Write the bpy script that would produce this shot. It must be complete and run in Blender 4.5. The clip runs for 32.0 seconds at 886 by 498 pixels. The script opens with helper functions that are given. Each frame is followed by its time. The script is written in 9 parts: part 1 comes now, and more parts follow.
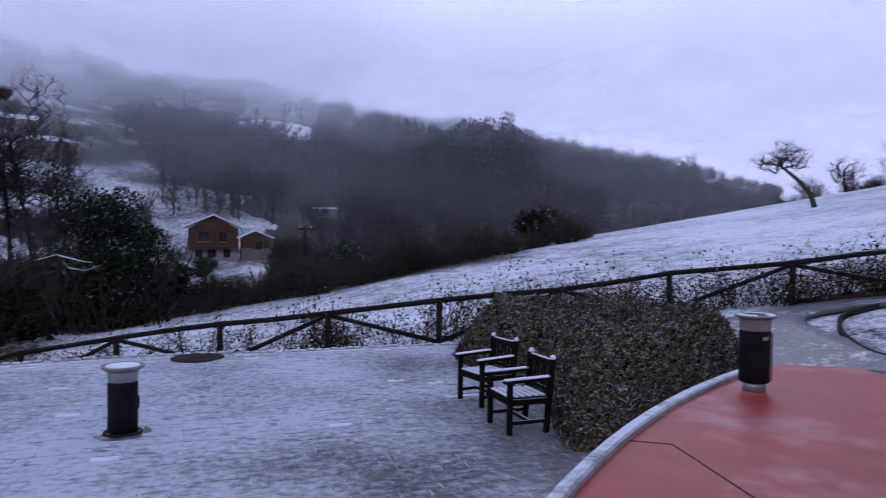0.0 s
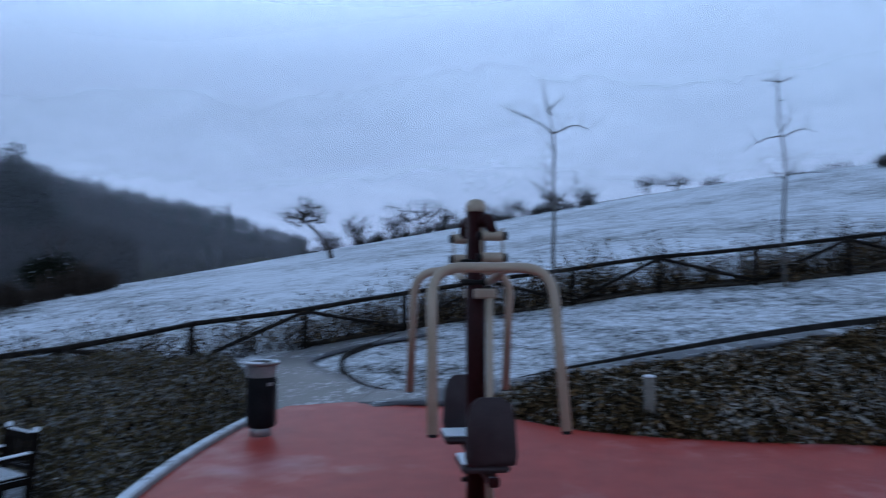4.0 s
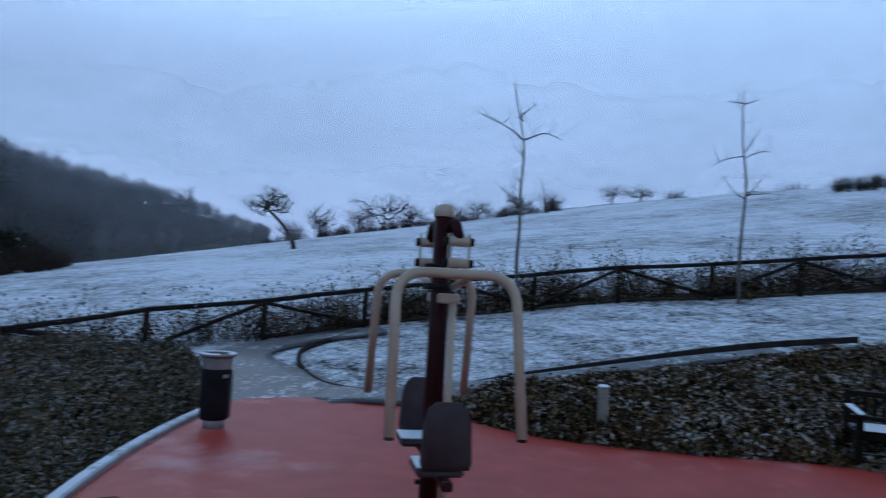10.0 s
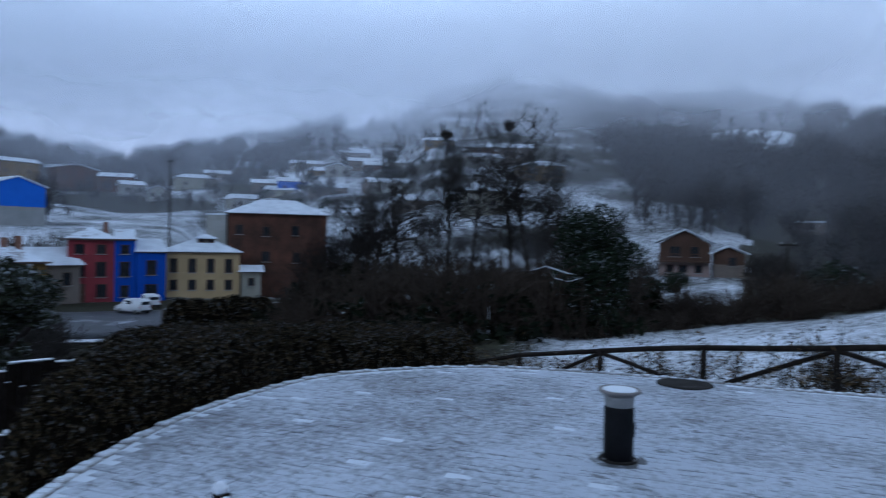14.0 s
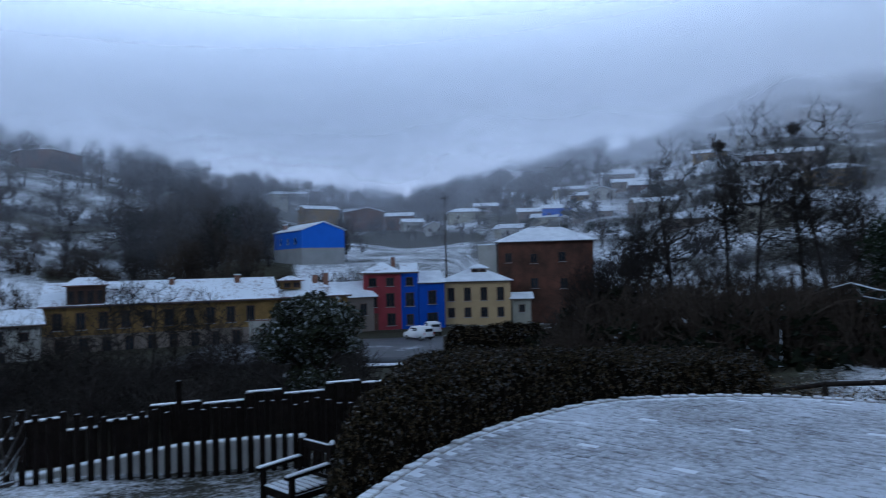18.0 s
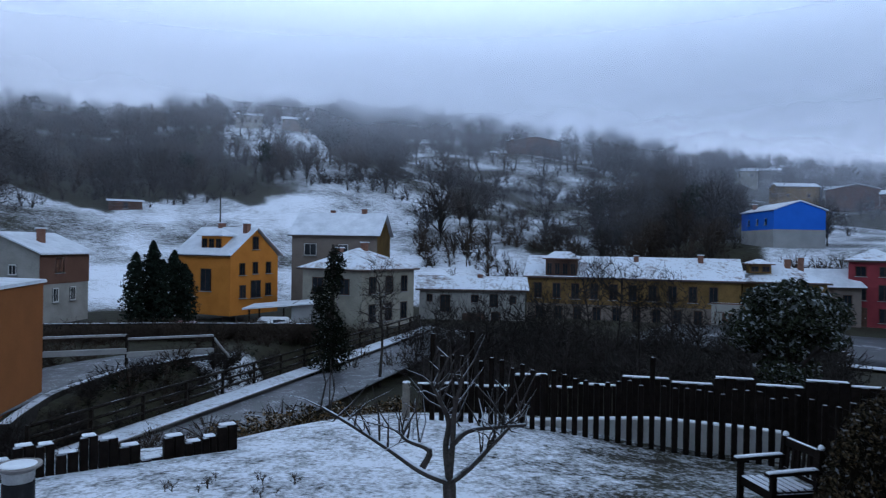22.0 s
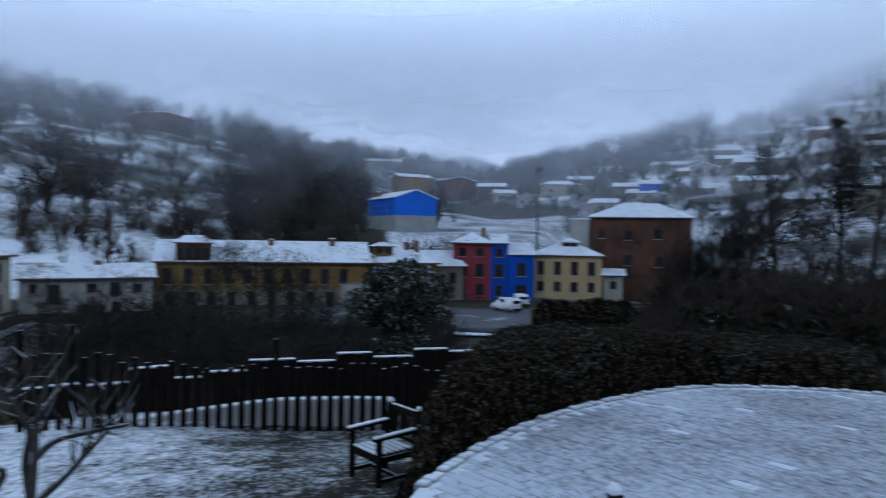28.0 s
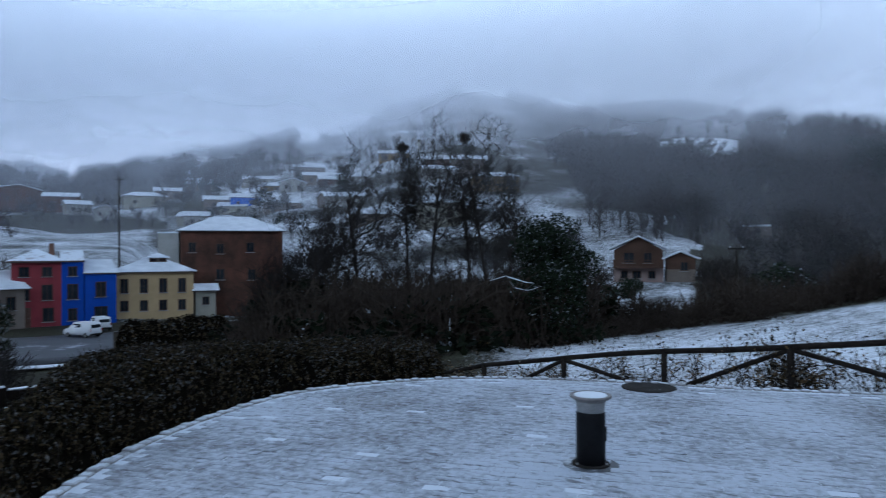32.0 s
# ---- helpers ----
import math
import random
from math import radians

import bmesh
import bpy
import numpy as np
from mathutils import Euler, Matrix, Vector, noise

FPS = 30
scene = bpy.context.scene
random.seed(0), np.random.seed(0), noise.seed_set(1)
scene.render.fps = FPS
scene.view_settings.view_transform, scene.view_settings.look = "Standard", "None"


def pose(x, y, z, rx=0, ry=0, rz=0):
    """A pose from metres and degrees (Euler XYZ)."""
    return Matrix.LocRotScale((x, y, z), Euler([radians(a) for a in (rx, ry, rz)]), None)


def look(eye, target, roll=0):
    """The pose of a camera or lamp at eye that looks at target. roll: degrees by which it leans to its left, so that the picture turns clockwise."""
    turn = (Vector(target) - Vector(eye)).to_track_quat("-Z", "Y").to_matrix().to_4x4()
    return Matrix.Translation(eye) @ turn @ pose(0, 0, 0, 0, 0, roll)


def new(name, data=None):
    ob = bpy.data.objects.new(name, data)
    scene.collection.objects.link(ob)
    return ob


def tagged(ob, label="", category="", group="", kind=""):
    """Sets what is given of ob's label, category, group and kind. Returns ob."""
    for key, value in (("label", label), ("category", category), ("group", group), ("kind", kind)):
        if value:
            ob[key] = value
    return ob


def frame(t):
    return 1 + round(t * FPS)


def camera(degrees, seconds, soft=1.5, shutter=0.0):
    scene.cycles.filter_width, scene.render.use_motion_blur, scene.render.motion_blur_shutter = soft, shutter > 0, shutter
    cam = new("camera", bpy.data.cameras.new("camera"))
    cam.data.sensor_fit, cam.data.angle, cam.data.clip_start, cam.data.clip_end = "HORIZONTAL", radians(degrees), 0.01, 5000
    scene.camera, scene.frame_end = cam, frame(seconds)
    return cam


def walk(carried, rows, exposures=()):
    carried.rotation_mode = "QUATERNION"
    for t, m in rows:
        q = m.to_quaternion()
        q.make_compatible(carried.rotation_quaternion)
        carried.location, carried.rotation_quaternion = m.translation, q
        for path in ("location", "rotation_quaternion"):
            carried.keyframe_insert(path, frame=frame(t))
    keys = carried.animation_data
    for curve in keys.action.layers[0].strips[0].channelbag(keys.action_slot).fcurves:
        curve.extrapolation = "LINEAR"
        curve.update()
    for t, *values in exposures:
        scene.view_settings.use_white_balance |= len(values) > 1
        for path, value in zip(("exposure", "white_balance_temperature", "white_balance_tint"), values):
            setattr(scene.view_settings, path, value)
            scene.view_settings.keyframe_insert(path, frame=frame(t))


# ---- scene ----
# camera: seconds, place, yaw, pitch, roll
cam = camera(65.51, 32.0, soft=1.1, shutter=0.7)
ROWS = [
    (0.0, 0.001, -0.001, 1.546, 0.00, -1.33, -0.70),
    (0.5, 0.020, -0.007, 1.561, -3.24, -0.73, -0.52),
    (1.0, 0.039, -0.026, 1.568, -7.10, -0.02, -0.12),
    (1.5, 0.073, -0.021, 1.573, -10.66, 0.76, -0.47),
    (2.0, 0.100, 0.001, 1.572, -14.19, 1.74, -1.42),
    (2.5, 0.134, 0.024, 1.567, -19.38, 1.69, -0.95),
    (3.0, 0.110, 0.010, 1.574, -21.92, 1.69, -0.99),
    (3.5, 0.148, -0.030, 1.575, -27.18, 2.42, -1.19),
    (4.0, 0.240, -0.092, 1.580, -37.24, 2.99, -0.14),
    (4.5, 0.302, -0.148, 1.600, -43.45, 3.70, 1.16),
    (6.5, 0.452, -0.275, 1.626, -61.79, 3.74, -1.57),
    (7.0, 0.464, -0.272, 1.618, -61.92, 1.55, -1.94),
    (7.5, 0.464, -0.240, 1.619, -61.66, 1.22, -2.24),
    (8.0, 0.420, -0.208, 1.627, -57.63, 2.90, -1.84),
    (8.5, 0.373, -0.189, 1.631, -53.82, 3.74, -2.07),
    (9.0, 0.315, -0.153, 1.629, -48.10, 3.55, -2.31),
    (9.5, 0.267, -0.138, 1.626, -44.30, 3.31, -2.78),
    (10.0, 0.211, -0.094, 1.621, -40.43, 2.90, -3.30),
    (10.5, 0.116, -0.022, 1.614, -32.63, 2.41, -3.43),
    (11.0, 0.033, 0.123, 1.594, -21.39, 0.29, -4.87),
    (11.5, -0.023, 0.274, 1.598, -9.94, -0.06, -3.87),
    (12.0, -0.129, 0.395, 1.584, 0.08, 0.35, -3.19),
    (12.5, -0.268, 0.464, 1.592, 6.82, 0.56, -1.77),
    (13.0, -0.383, 0.487, 1.585, 18.78, 0.61, -2.06),
    (13.5, -0.436, 0.497, 1.581, 29.97, -0.09, -2.59),
    (14.0, -0.458, 0.493, 1.583, 37.63, -0.79, -1.31),
    (14.5, -0.486, 0.465, 1.569, 42.50, -0.94, -1.29),
    (16.5, -0.469, 0.397, 1.583, 44.41, 1.52, -0.41),
    (17.0, -0.465, 0.376, 1.578, 48.73, 1.02, -0.19),
    (17.5, -0.464, 0.367, 1.567, 55.27, 1.15, 0.64),
    (18.0, -0.474, 0.377, 1.579, 59.51, 1.32, 1.42),
    (18.5, -0.555, 0.304, 1.582, 65.38, 0.56, 0.60),
    (19.0, -0.592, 0.287, 1.579, 73.24, 0.31, 0.14),
    (19.5, -0.556, 0.259, 1.588, 80.45, -0.59, 0.68),
    (20.0, -0.497, 0.219, 1.604, 86.38, -0.64, 0.58),
    (20.5, -0.444, 0.183, 1.609, 90.33, -0.84, 0.13),
    (21.0, -0.417, 0.166, 1.614, 93.81, -0.93, -0.34),
    (21.5, -0.381, 0.146, 1.623, 94.93, -0.71, -0.62),
    (22.0, -0.354, 0.131, 1.629, 96.56, -0.27, -0.95),
    (22.5, -0.342, 0.122, 1.632, 97.72, 0.29, -1.26),
    (23.0, -0.326, 0.112, 1.635, 98.18, 0.59, -1.43),
    (23.5, -0.302, 0.099, 1.639, 100.24, 0.96, -1.51),
    (24.0, -0.301, 0.102, 1.639, 101.00, 0.99, -1.85),
    (24.5, -0.335, 0.117, 1.631, 98.49, 0.67, -1.76),
    (26.5, -0.443, 0.173, 1.616, 85.95, 0.76, -0.80),
    (27.0, -0.476, 0.234, 1.606, 79.92, 0.15, -0.44),
    (27.5, -0.497, 0.302, 1.603, 73.35, -0.46, -0.21),
    (28.0, -0.504, 0.361, 1.602, 67.01, -1.10, -1.01),
    (28.5, -0.508, 0.376, 1.606, 59.30, -0.70, -0.26),
    (29.0, -0.515, 0.360, 1.602, 54.45, -0.24, 0.30),
    (29.5, -0.531, 0.332, 1.598, 50.75, -0.36, 0.21),
    (30.0, -0.558, 0.311, 1.594, 46.47, -0.59, -0.12),
    (30.5, -0.598, 0.309, 1.597, 43.43, -0.47, 0.27),
    (31.0, -0.607, 0.323, 1.597, 40.36, -0.46, 0.12),
    (31.5, -0.582, 0.346, 1.596, 37.34, -0.15, -0.03),
    (32.0, -0.515, 0.375, 1.590, 34.04, 0.25, 0.22),
]
walk(cam, [(t, pose(x, y, z, 90 + pitch, roll, yaw)) for t, x, y, z, yaw, pitch, roll in ROWS],
     exposures=[(0.0, 0.52, 5800, 33), (1.2, 0.38, 5550, 17), (2.6, 0.22, 5250, 8), (4.0, 0.08, 5100, 7), (5.6, 0.26, 5120, 8), (7.2, 0.28, 5120, 8), (8.0, 0.24, 5060, 6), (9.0, 0.06, 5000, 4), (11.5, 0.16, 5100, 4), (14.0, 0.36, 5420, 7), (18.6, 0.36, 5480, 7), (20.0, 0.52, 5620, 8), (28.2, 0.50, 5600, 6), (30.0, 0.66, 5620, 7), (31.0, 0.60, 5640, 6), (32.0, 0.50, 5640, 5)])

# ---------------------------------------------------------------- world: dull overcast winter morning
world = bpy.data.worlds.new("overcast_sky")
scene.world = world
world.use_nodes = True
wn, wl = world.node_tree.nodes, world.node_tree.links
wn.clear()
w_out = wn.new("ShaderNodeOutputWorld")
w_bg = wn.new("ShaderNodeBackground")
w_sky = wn.new("ShaderNodeTexSky")
w_sky.sky_type, w_sky.sun_disc = "NISHITA", False
w_sky.sun_elevation, w_sky.sun_rotation = radians(24), radians(200)
w_sky.dust_density = 4.0
w_scale = wn.new("ShaderNodeVectorMath")
w_scale.operation = "SCALE"
w_scale.inputs["Scale"].default_value = 0.10
w_co = wn.new("ShaderNodeTexCoord")
w_sep = wn.new("ShaderNodeSeparateXYZ")
w_ramp = wn.new("ShaderNodeValToRGB")
cr = w_ramp.color_ramp
cr.elements[0].position, cr.elements[0].color = 0.0, (0.36, 0.38, 0.53, 1)
cr.elements[1].position, cr.elements[1].color = 1.0, (0.11, 0.13, 0.17, 1)
for at_z, colour in ((0.12, (0.72, 0.79, 1.02, 1)), (0.27, (1.16, 1.38, 1.70, 1)), (0.42, (1.18, 1.42, 1.72, 1)), (0.65, (0.24, 0.29, 0.37, 1))):
    cr.elements.new(at_z).color = colour
w_noise = wn.new("ShaderNodeTexNoise")
w_noise.inputs["Scale"].default_value = 2.2
w_noise.inputs["Detail"].default_value = 4
w_var = wn.new("ShaderNodeMapRange")
w_var.inputs["To Min"].default_value, w_var.inputs["To Max"].default_value = 0.93, 1.07
w_mul = wn.new("ShaderNodeVectorMath")
w_mul.operation = "SCALE"
w_mix = wn.new("ShaderNodeMix")
w_mix.data_type = "RGBA"
w_mix.inputs["Factor"].default_value = 0.88
wl.new(w_sky.outputs["Color"], w_scale.inputs[0])
wl.new(w_co.outputs["Generated"], w_sep.inputs[0])
wl.new(w_co.outputs["Generated"], w_noise.inputs["Vector"])
wl.new(w_sep.outputs["Z"], w_ramp.inputs["Fac"])
wl.new(w_noise.outputs["Fac"], w_var.inputs["Value"])
wl.new(w_ramp.outputs["Color"], w_mul.inputs[0])
wl.new(w_var.outputs["Result"], w_mul.inputs["Scale"])
wl.new(w_scale.outputs["Vector"], w_mix.inputs["A"])
wl.new(w_mul.outputs["Vector"], w_mix.inputs["B"])
wl.new(w_mix.outputs["Result"], w_bg.inputs["Color"])
w_bg.inputs["Strength"].default_value = 1.12
wl.new(w_bg.outputs["Background"], w_out.inputs["Surface"])

sun_data = bpy.data.lights.new("sun", "SUN")
sun_data.energy, sun_data.angle, sun_data.color = 0.3, radians(25), (1.0, 0.96, 0.92)
sun = new("sun", sun_data)
sun.matrix_world = look((0, 0, 50), (-20, 50, 0))
sun.rotation_euler = (radians(66), 0, radians(160))


# ---------------------------------------------------------------- materials
def nodes_of(name):
    m = bpy.data.materials.new(name)
    m.use_nodes = True
    return m, m.node_tree.nodes, m.node_tree.links, m.node_tree.nodes["Principled BSDF"]


def noise_node(n, l, scale, detail=4, rough=0.6, stretch=None):
    """Noise over the world's own metres."""
    co = n.new("ShaderNodeNewGeometry")
    tex = n.new("ShaderNodeTexNoise")
    tex.inputs["Scale"].default_value, tex.inputs["Detail"].default_value, tex.inputs["Roughness"].default_value = scale, detail, rough
    if stretch:
        mp = n.new("ShaderNodeMapping")
        mp.inputs["Scale"].default_value = stretch
        l.new(co.outputs["Position"], mp.inputs["Vector"])
        l.new(mp.outputs["Vector"], tex.inputs["Vector"])
    else:
        l.new(co.outputs["Position"], tex.inputs["Vector"])
    return tex.outputs["Fac"]


def ramp_node(n, l, fac, stops):
    r = n.new("ShaderNodeValToRGB")
    e = r.color_ramp.elements
    e[0].position, e[0].color = stops[0][0], (*stops[0][1], 1)
    e[1].position, e[1].color = stops[-1][0], (*stops[-1][1], 1)
    for p, c in stops[1:-1]:
        e.new(p).color = (*c, 1)
    l.new(fac, r.inputs["Fac"])
    return r.outputs["Color"]


def mix_node(n, l, fac, a, b, mode="MIX"):
    m = n.new("ShaderNodeMix")
    m.data_type, m.blend_type = "RGBA", mode
    for key, v in (("Factor", fac), ("A", a), ("B", b)):
        if isinstance(v, (int, float)):
            m.inputs[key].default_value = v
        elif isinstance(v, tuple):
            m.inputs[key].default_value = (*v, 1)
        else:
            l.new(v, m.inputs[key])
    return m.outputs["Result"]


def math_node(n, l, op, a, b=0.0, clamp=False):
    m = n.new("ShaderNodeMath")
    m.operation, m.use_clamp = op, clamp
    for i, v in enumerate((a, b)):
        if isinstance(v, (int, float)):
            m.inputs[i].default_value = v
        else:
            l.new(v, m.inputs[i])
    return m.outputs[0]


def bump_node(n, l, p, height, strength, distance=0.02):
    b = n.new("ShaderNodeBump")
    b.inputs["Strength"].default_value, b.inputs["Distance"].default_value = strength, distance
    l.new(height, b.inputs["Height"])
    l.new(b.outputs["Normal"], p.inputs["Normal"])


SNOW = (0.66, 0.70, 0.76)


def facing_up(n, l, low, high):
    """How far a face looks up, from low to high of its normal's z: where snow lies."""
    g = n.new("ShaderNodeNewGeometry")
    s = n.new("ShaderNodeSeparateXYZ")
    l.new(g.outputs["Normal"], s.inputs[0])
    r = n.new("ShaderNodeMapRange")
    r.inputs["From Min"].default_value, r.inputs["From Max"].default_value = low, high
    l.new(s.outputs["Z"], r.inputs["Value"])
    return r.outputs["Result"]


def surface(name, dark, light, scale=3.0, rough=0.7, metal=0.0, bump=0.2, fine=40.0, snow=0.0, snow_scale=6.0, spread=(0.35, 0.65), low=0.55, stretch=None, gloss=0.08):
    """A worn surface: two colours mixed by coarse and fine noise, relief, and snow on what looks up."""
    m, n, l, p = nodes_of(name)
    coarse = noise_node(n, l, scale, 5, 0.6, stretch)
    fine_n = noise_node(n, l, fine, 3, 0.6, stretch)
    both = math_node(n, l, "ADD", math_node(n, l, "MULTIPLY", coarse, 0.65), math_node(n, l, "MULTIPLY", fine_n, 0.35))
    col = ramp_node(n, l, both, [(spread[0], dark), (spread[1], light)])
    if snow:
        up = facing_up(n, l, low, low + 0.3)
        patch = math_node(n, l, "ADD", math_node(n, l, "MULTIPLY", noise_node(n, l, snow_scale, 5, 0.75), 0.6), math_node(n, l, "MULTIPLY", noise_node(n, l, snow_scale * 0.16, 4, 0.6), 0.4))
        k = math_node(n, l, "MULTIPLY", up, math_node(n, l, "MULTIPLY", math_node(n, l, "SUBTRACT", patch, 0.62 - 0.34 * snow), 7.0, True), True)
        col = mix_node(n, l, k, col, SNOW)
    l.new(col, p.inputs["Base Color"])
    p.inputs["Roughness"].default_value, p.inputs["Metallic"].default_value = rough, metal
    p.inputs["Specular IOR Level"].default_value = gloss
    if bump:
        bump_node(n, l, p, both, bump)
    return m


def leafy(name, dark, light, frost=0.3, rough=0.6, warm=None, hoar=1.0, side=0.15, rime=(0.55, 0.59, 0.65), clump=(0.7, 0.5)):
    """Leaves: each one its own shade, some frosted."""
    m, n, l, p = nodes_of(name)
    g = n.new("ShaderNodeNewGeometry")
    stops = [(0.0, dark), (0.6, light)]
    if warm:
        stops.append((1.0, warm))
    col = ramp_node(n, l, g.outputs["Random Per Island"], stops)
    patch = noise_node(n, l, 1.6, 4, 0.7)
    up = facing_up(n, l, 0.0, 0.7)
    pick = math_node(n, l, "FRACT", math_node(n, l, "MULTIPLY", g.outputs["Random Per Island"], 37.7))
    k = math_node(n, l, "GREATER_THAN", math_node(n, l, "ADD", math_node(n, l, "MULTIPLY", pick, clump[0]), math_node(n, l, "MULTIPLY", patch, clump[1])), 1.0 - 0.7 * frost)
    k = math_node(n, l, "MULTIPLY", k, math_node(n, l, "ADD", math_node(n, l, "MULTIPLY", up, 0.85 - side), side))
    col = mix_node(n, l, math_node(n, l, "MULTIPLY", k, hoar), col, rime)
    l.new(col, p.inputs["Base Color"])
    p.inputs["Roughness"].default_value = rough
    p.inputs["Specular IOR Level"].default_value = 0.03
    return m


def ground_material(name, bare, grass, cover_at=0.5, scale=1.0, snow_colour=(0.76, 0.79, 0.85)):
    """Frosted ground: thin snow over turf or soil; the vertex layer 'cover' says how much has settled."""
    m, n, l, p = nodes_of(name)
    at = n.new("ShaderNodeAttribute")
    at.attribute_name = "cover"
    big = noise_node(n, l, 0.09 * scale, 4, 0.55)
    mid = noise_node(n, l, 1.3 * scale, 5, 0.7, (1.0, 0.55, 1.0))
    fine = noise_node(n, l, 14.0 * scale, 4, 0.7)
    turf = mix_node(n, l, ramp_node(n, l, mid, [(0.3, (0, 0, 0)), (0.7, (1, 1, 1))]), bare, grass)
    s = math_node(n, l, "ADD", math_node(n, l, "MULTIPLY", big, 0.35), math_node(n, l, "MULTIPLY", mid, 0.35))
    s = math_node(n, l, "ADD", s, math_node(n, l, "MULTIPLY", fine, 0.45))
    s = math_node(n, l, "ADD", s, math_node(n, l, "SUBTRACT", at.outputs["Fac"], cover_at))
    tuft = noise_node(n, l, 4.2 * scale, 4, 0.75)
    s = math_node(n, l, "ADD", s, math_node(n, l, "MULTIPLY", math_node(n, l, "SUBTRACT", tuft, 0.5), 0.42))
    k = math_node(n, l, "MULTIPLY", math_node(n, l, "SUBTRACT", s, 0.50), 5.0, True)
    col = mix_node(n, l, k, turf, snow_colour)
    l.new(col, p.inputs["Base Color"])
    p.inputs["Roughness"].default_value = 0.85
    p.inputs["Specular IOR Level"].default_value = 0.12
    bump_node(n, l, p, math_node(n, l, "ADD", fine, math_node(n, l, "MULTIPLY", mid, 2.0)), 0.5, 0.05)
    return m


M_GROUND = ground_material("frosted_turf", (0.022, 0.018, 0.014), (0.046, 0.046, 0.026), 0.5)


def paving_material():
    """Concrete setts under thin snow, which lies thinner towards a point beside the chairs and kerb."""
    m, n, l, p = nodes_of("frosted_paving")
    coarse, fine_n = noise_node(n, l, 1.1, 5, 0.6), noise_node(n, l, 38.0, 3, 0.6)
    both = math_node(n, l, "ADD", math_node(n, l, "MULTIPLY", coarse, 0.6), math_node(n, l, "MULTIPLY", fine_n, 0.4))
    col = ramp_node(n, l, both, [(0.34, (0.085, 0.082, 0.085)), (0.66, (0.20, 0.195, 0.20))])
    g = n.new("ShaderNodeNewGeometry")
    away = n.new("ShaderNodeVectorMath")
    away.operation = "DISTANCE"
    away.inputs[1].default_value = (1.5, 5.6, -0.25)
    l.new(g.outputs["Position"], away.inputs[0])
    # takes snow away within 3.4 m of that point, so the setts darken
    snow_offset = n.new("ShaderNodeMapRange")
    snow_offset.interpolation_type = "SMOOTHSTEP"
    snow_offset.inputs["From Min"].default_value, snow_offset.inputs["From Max"].default_value = 0.9, 3.4
    snow_offset.inputs["To Min"].default_value, snow_offset.inputs["To Max"].default_value = -0.13, 0.0
    l.new(away.outputs["Value"], snow_offset.inputs["Value"])
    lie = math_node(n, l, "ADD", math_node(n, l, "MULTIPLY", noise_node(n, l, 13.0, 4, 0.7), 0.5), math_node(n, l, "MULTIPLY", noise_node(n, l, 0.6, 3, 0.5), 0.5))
    lie = math_node(n, l, "ADD", lie, snow_offset.outputs["Result"])
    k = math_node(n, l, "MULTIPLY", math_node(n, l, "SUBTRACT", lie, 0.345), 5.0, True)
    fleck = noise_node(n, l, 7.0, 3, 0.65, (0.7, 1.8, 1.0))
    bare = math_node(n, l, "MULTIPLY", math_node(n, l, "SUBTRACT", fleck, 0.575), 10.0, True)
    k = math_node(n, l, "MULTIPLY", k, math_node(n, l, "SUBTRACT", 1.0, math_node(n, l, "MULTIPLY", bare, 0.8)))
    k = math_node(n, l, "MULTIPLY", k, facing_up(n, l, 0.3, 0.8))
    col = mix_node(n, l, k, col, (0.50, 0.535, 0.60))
    l.new(col, p.inputs["Base Color"])
    p.inputs["Roughness"].default_value, p.inputs["Specular IOR Level"].default_value = 0.7, 0.12
    bump_node(n, l, p, math_node(n, l, "ADD", lie, math_node(n, l, "MULTIPLY", fine_n, 0.5)), 0.5, 0.02)
    return m


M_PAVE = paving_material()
M_JOINT = surface("sandy_joint", (0.06, 0.06, 0.065), (0.14, 0.14, 0.145), 2.5, 0.9, 0, 0.4, 30, snow=0.85, snow_scale=9.0)
M_ASPHALT = surface("wet_asphalt", (0.05, 0.052, 0.058), (0.10, 0.10, 0.11), 1.2, 0.45, 0, 0.3, 60, snow=0.27, snow_scale=9.0, gloss=0.25)
M_ROAD = surface("village_asphalt", (0.045, 0.048, 0.055), (0.08, 0.082, 0.09), 0.3, 0.5, 0, 0.2, 6, snow=0.12, snow_scale=0.3)
M_KERB = surface("kerb_stone", (0.20, 0.19, 0.19), (0.32, 0.31, 0.30), 5, 0.8, 0, 0.4, 50, snow=0.75, snow_scale=5)
M_EDGE = surface("dark_edging", (0.012, 0.010, 0.009), (0.032, 0.028, 0.025), 5, 0.8, 0, 0.4, 50, snow=0.08, snow_scale=5)
M_SOIL = surface("dark_soil", (0.025, 0.02, 0.016), (0.06, 0.05, 0.04), 6, 0.95, 0, 0.8, 40, snow=0.08, snow_scale=7)
# near-black: the shade inside the foliage is put into this colour
M_INNER = surface("inner_shade", (0.004, 0.0035, 0.003), (0.010, 0.008, 0.006), 6, 0.95, 0, 0.6, 40, gloss=0.0)
M_SNOW = surface("settled_snow", (0.66, 0.69, 0.74), (0.80, 0.83, 0.87), 3, 0.85, 0, 0.5, 25)
M_WOOD = surface("dark_stained_wood", (0.005, 0.004, 0.0035), (0.015, 0.011, 0.009), 8, 0.65, 0, 0.4, 60, snow=0.85, snow_scale=9, low=0.8, stretch=(1, 1, 1), gloss=0.03)
M_RAIL = surface("weathered_rail", (0.010, 0.008, 0.007), (0.030, 0.024, 0.020), 6, 0.8, 0, 0.5, 40, snow=0.40, snow_scale=8, low=0.75, gloss=0.04)
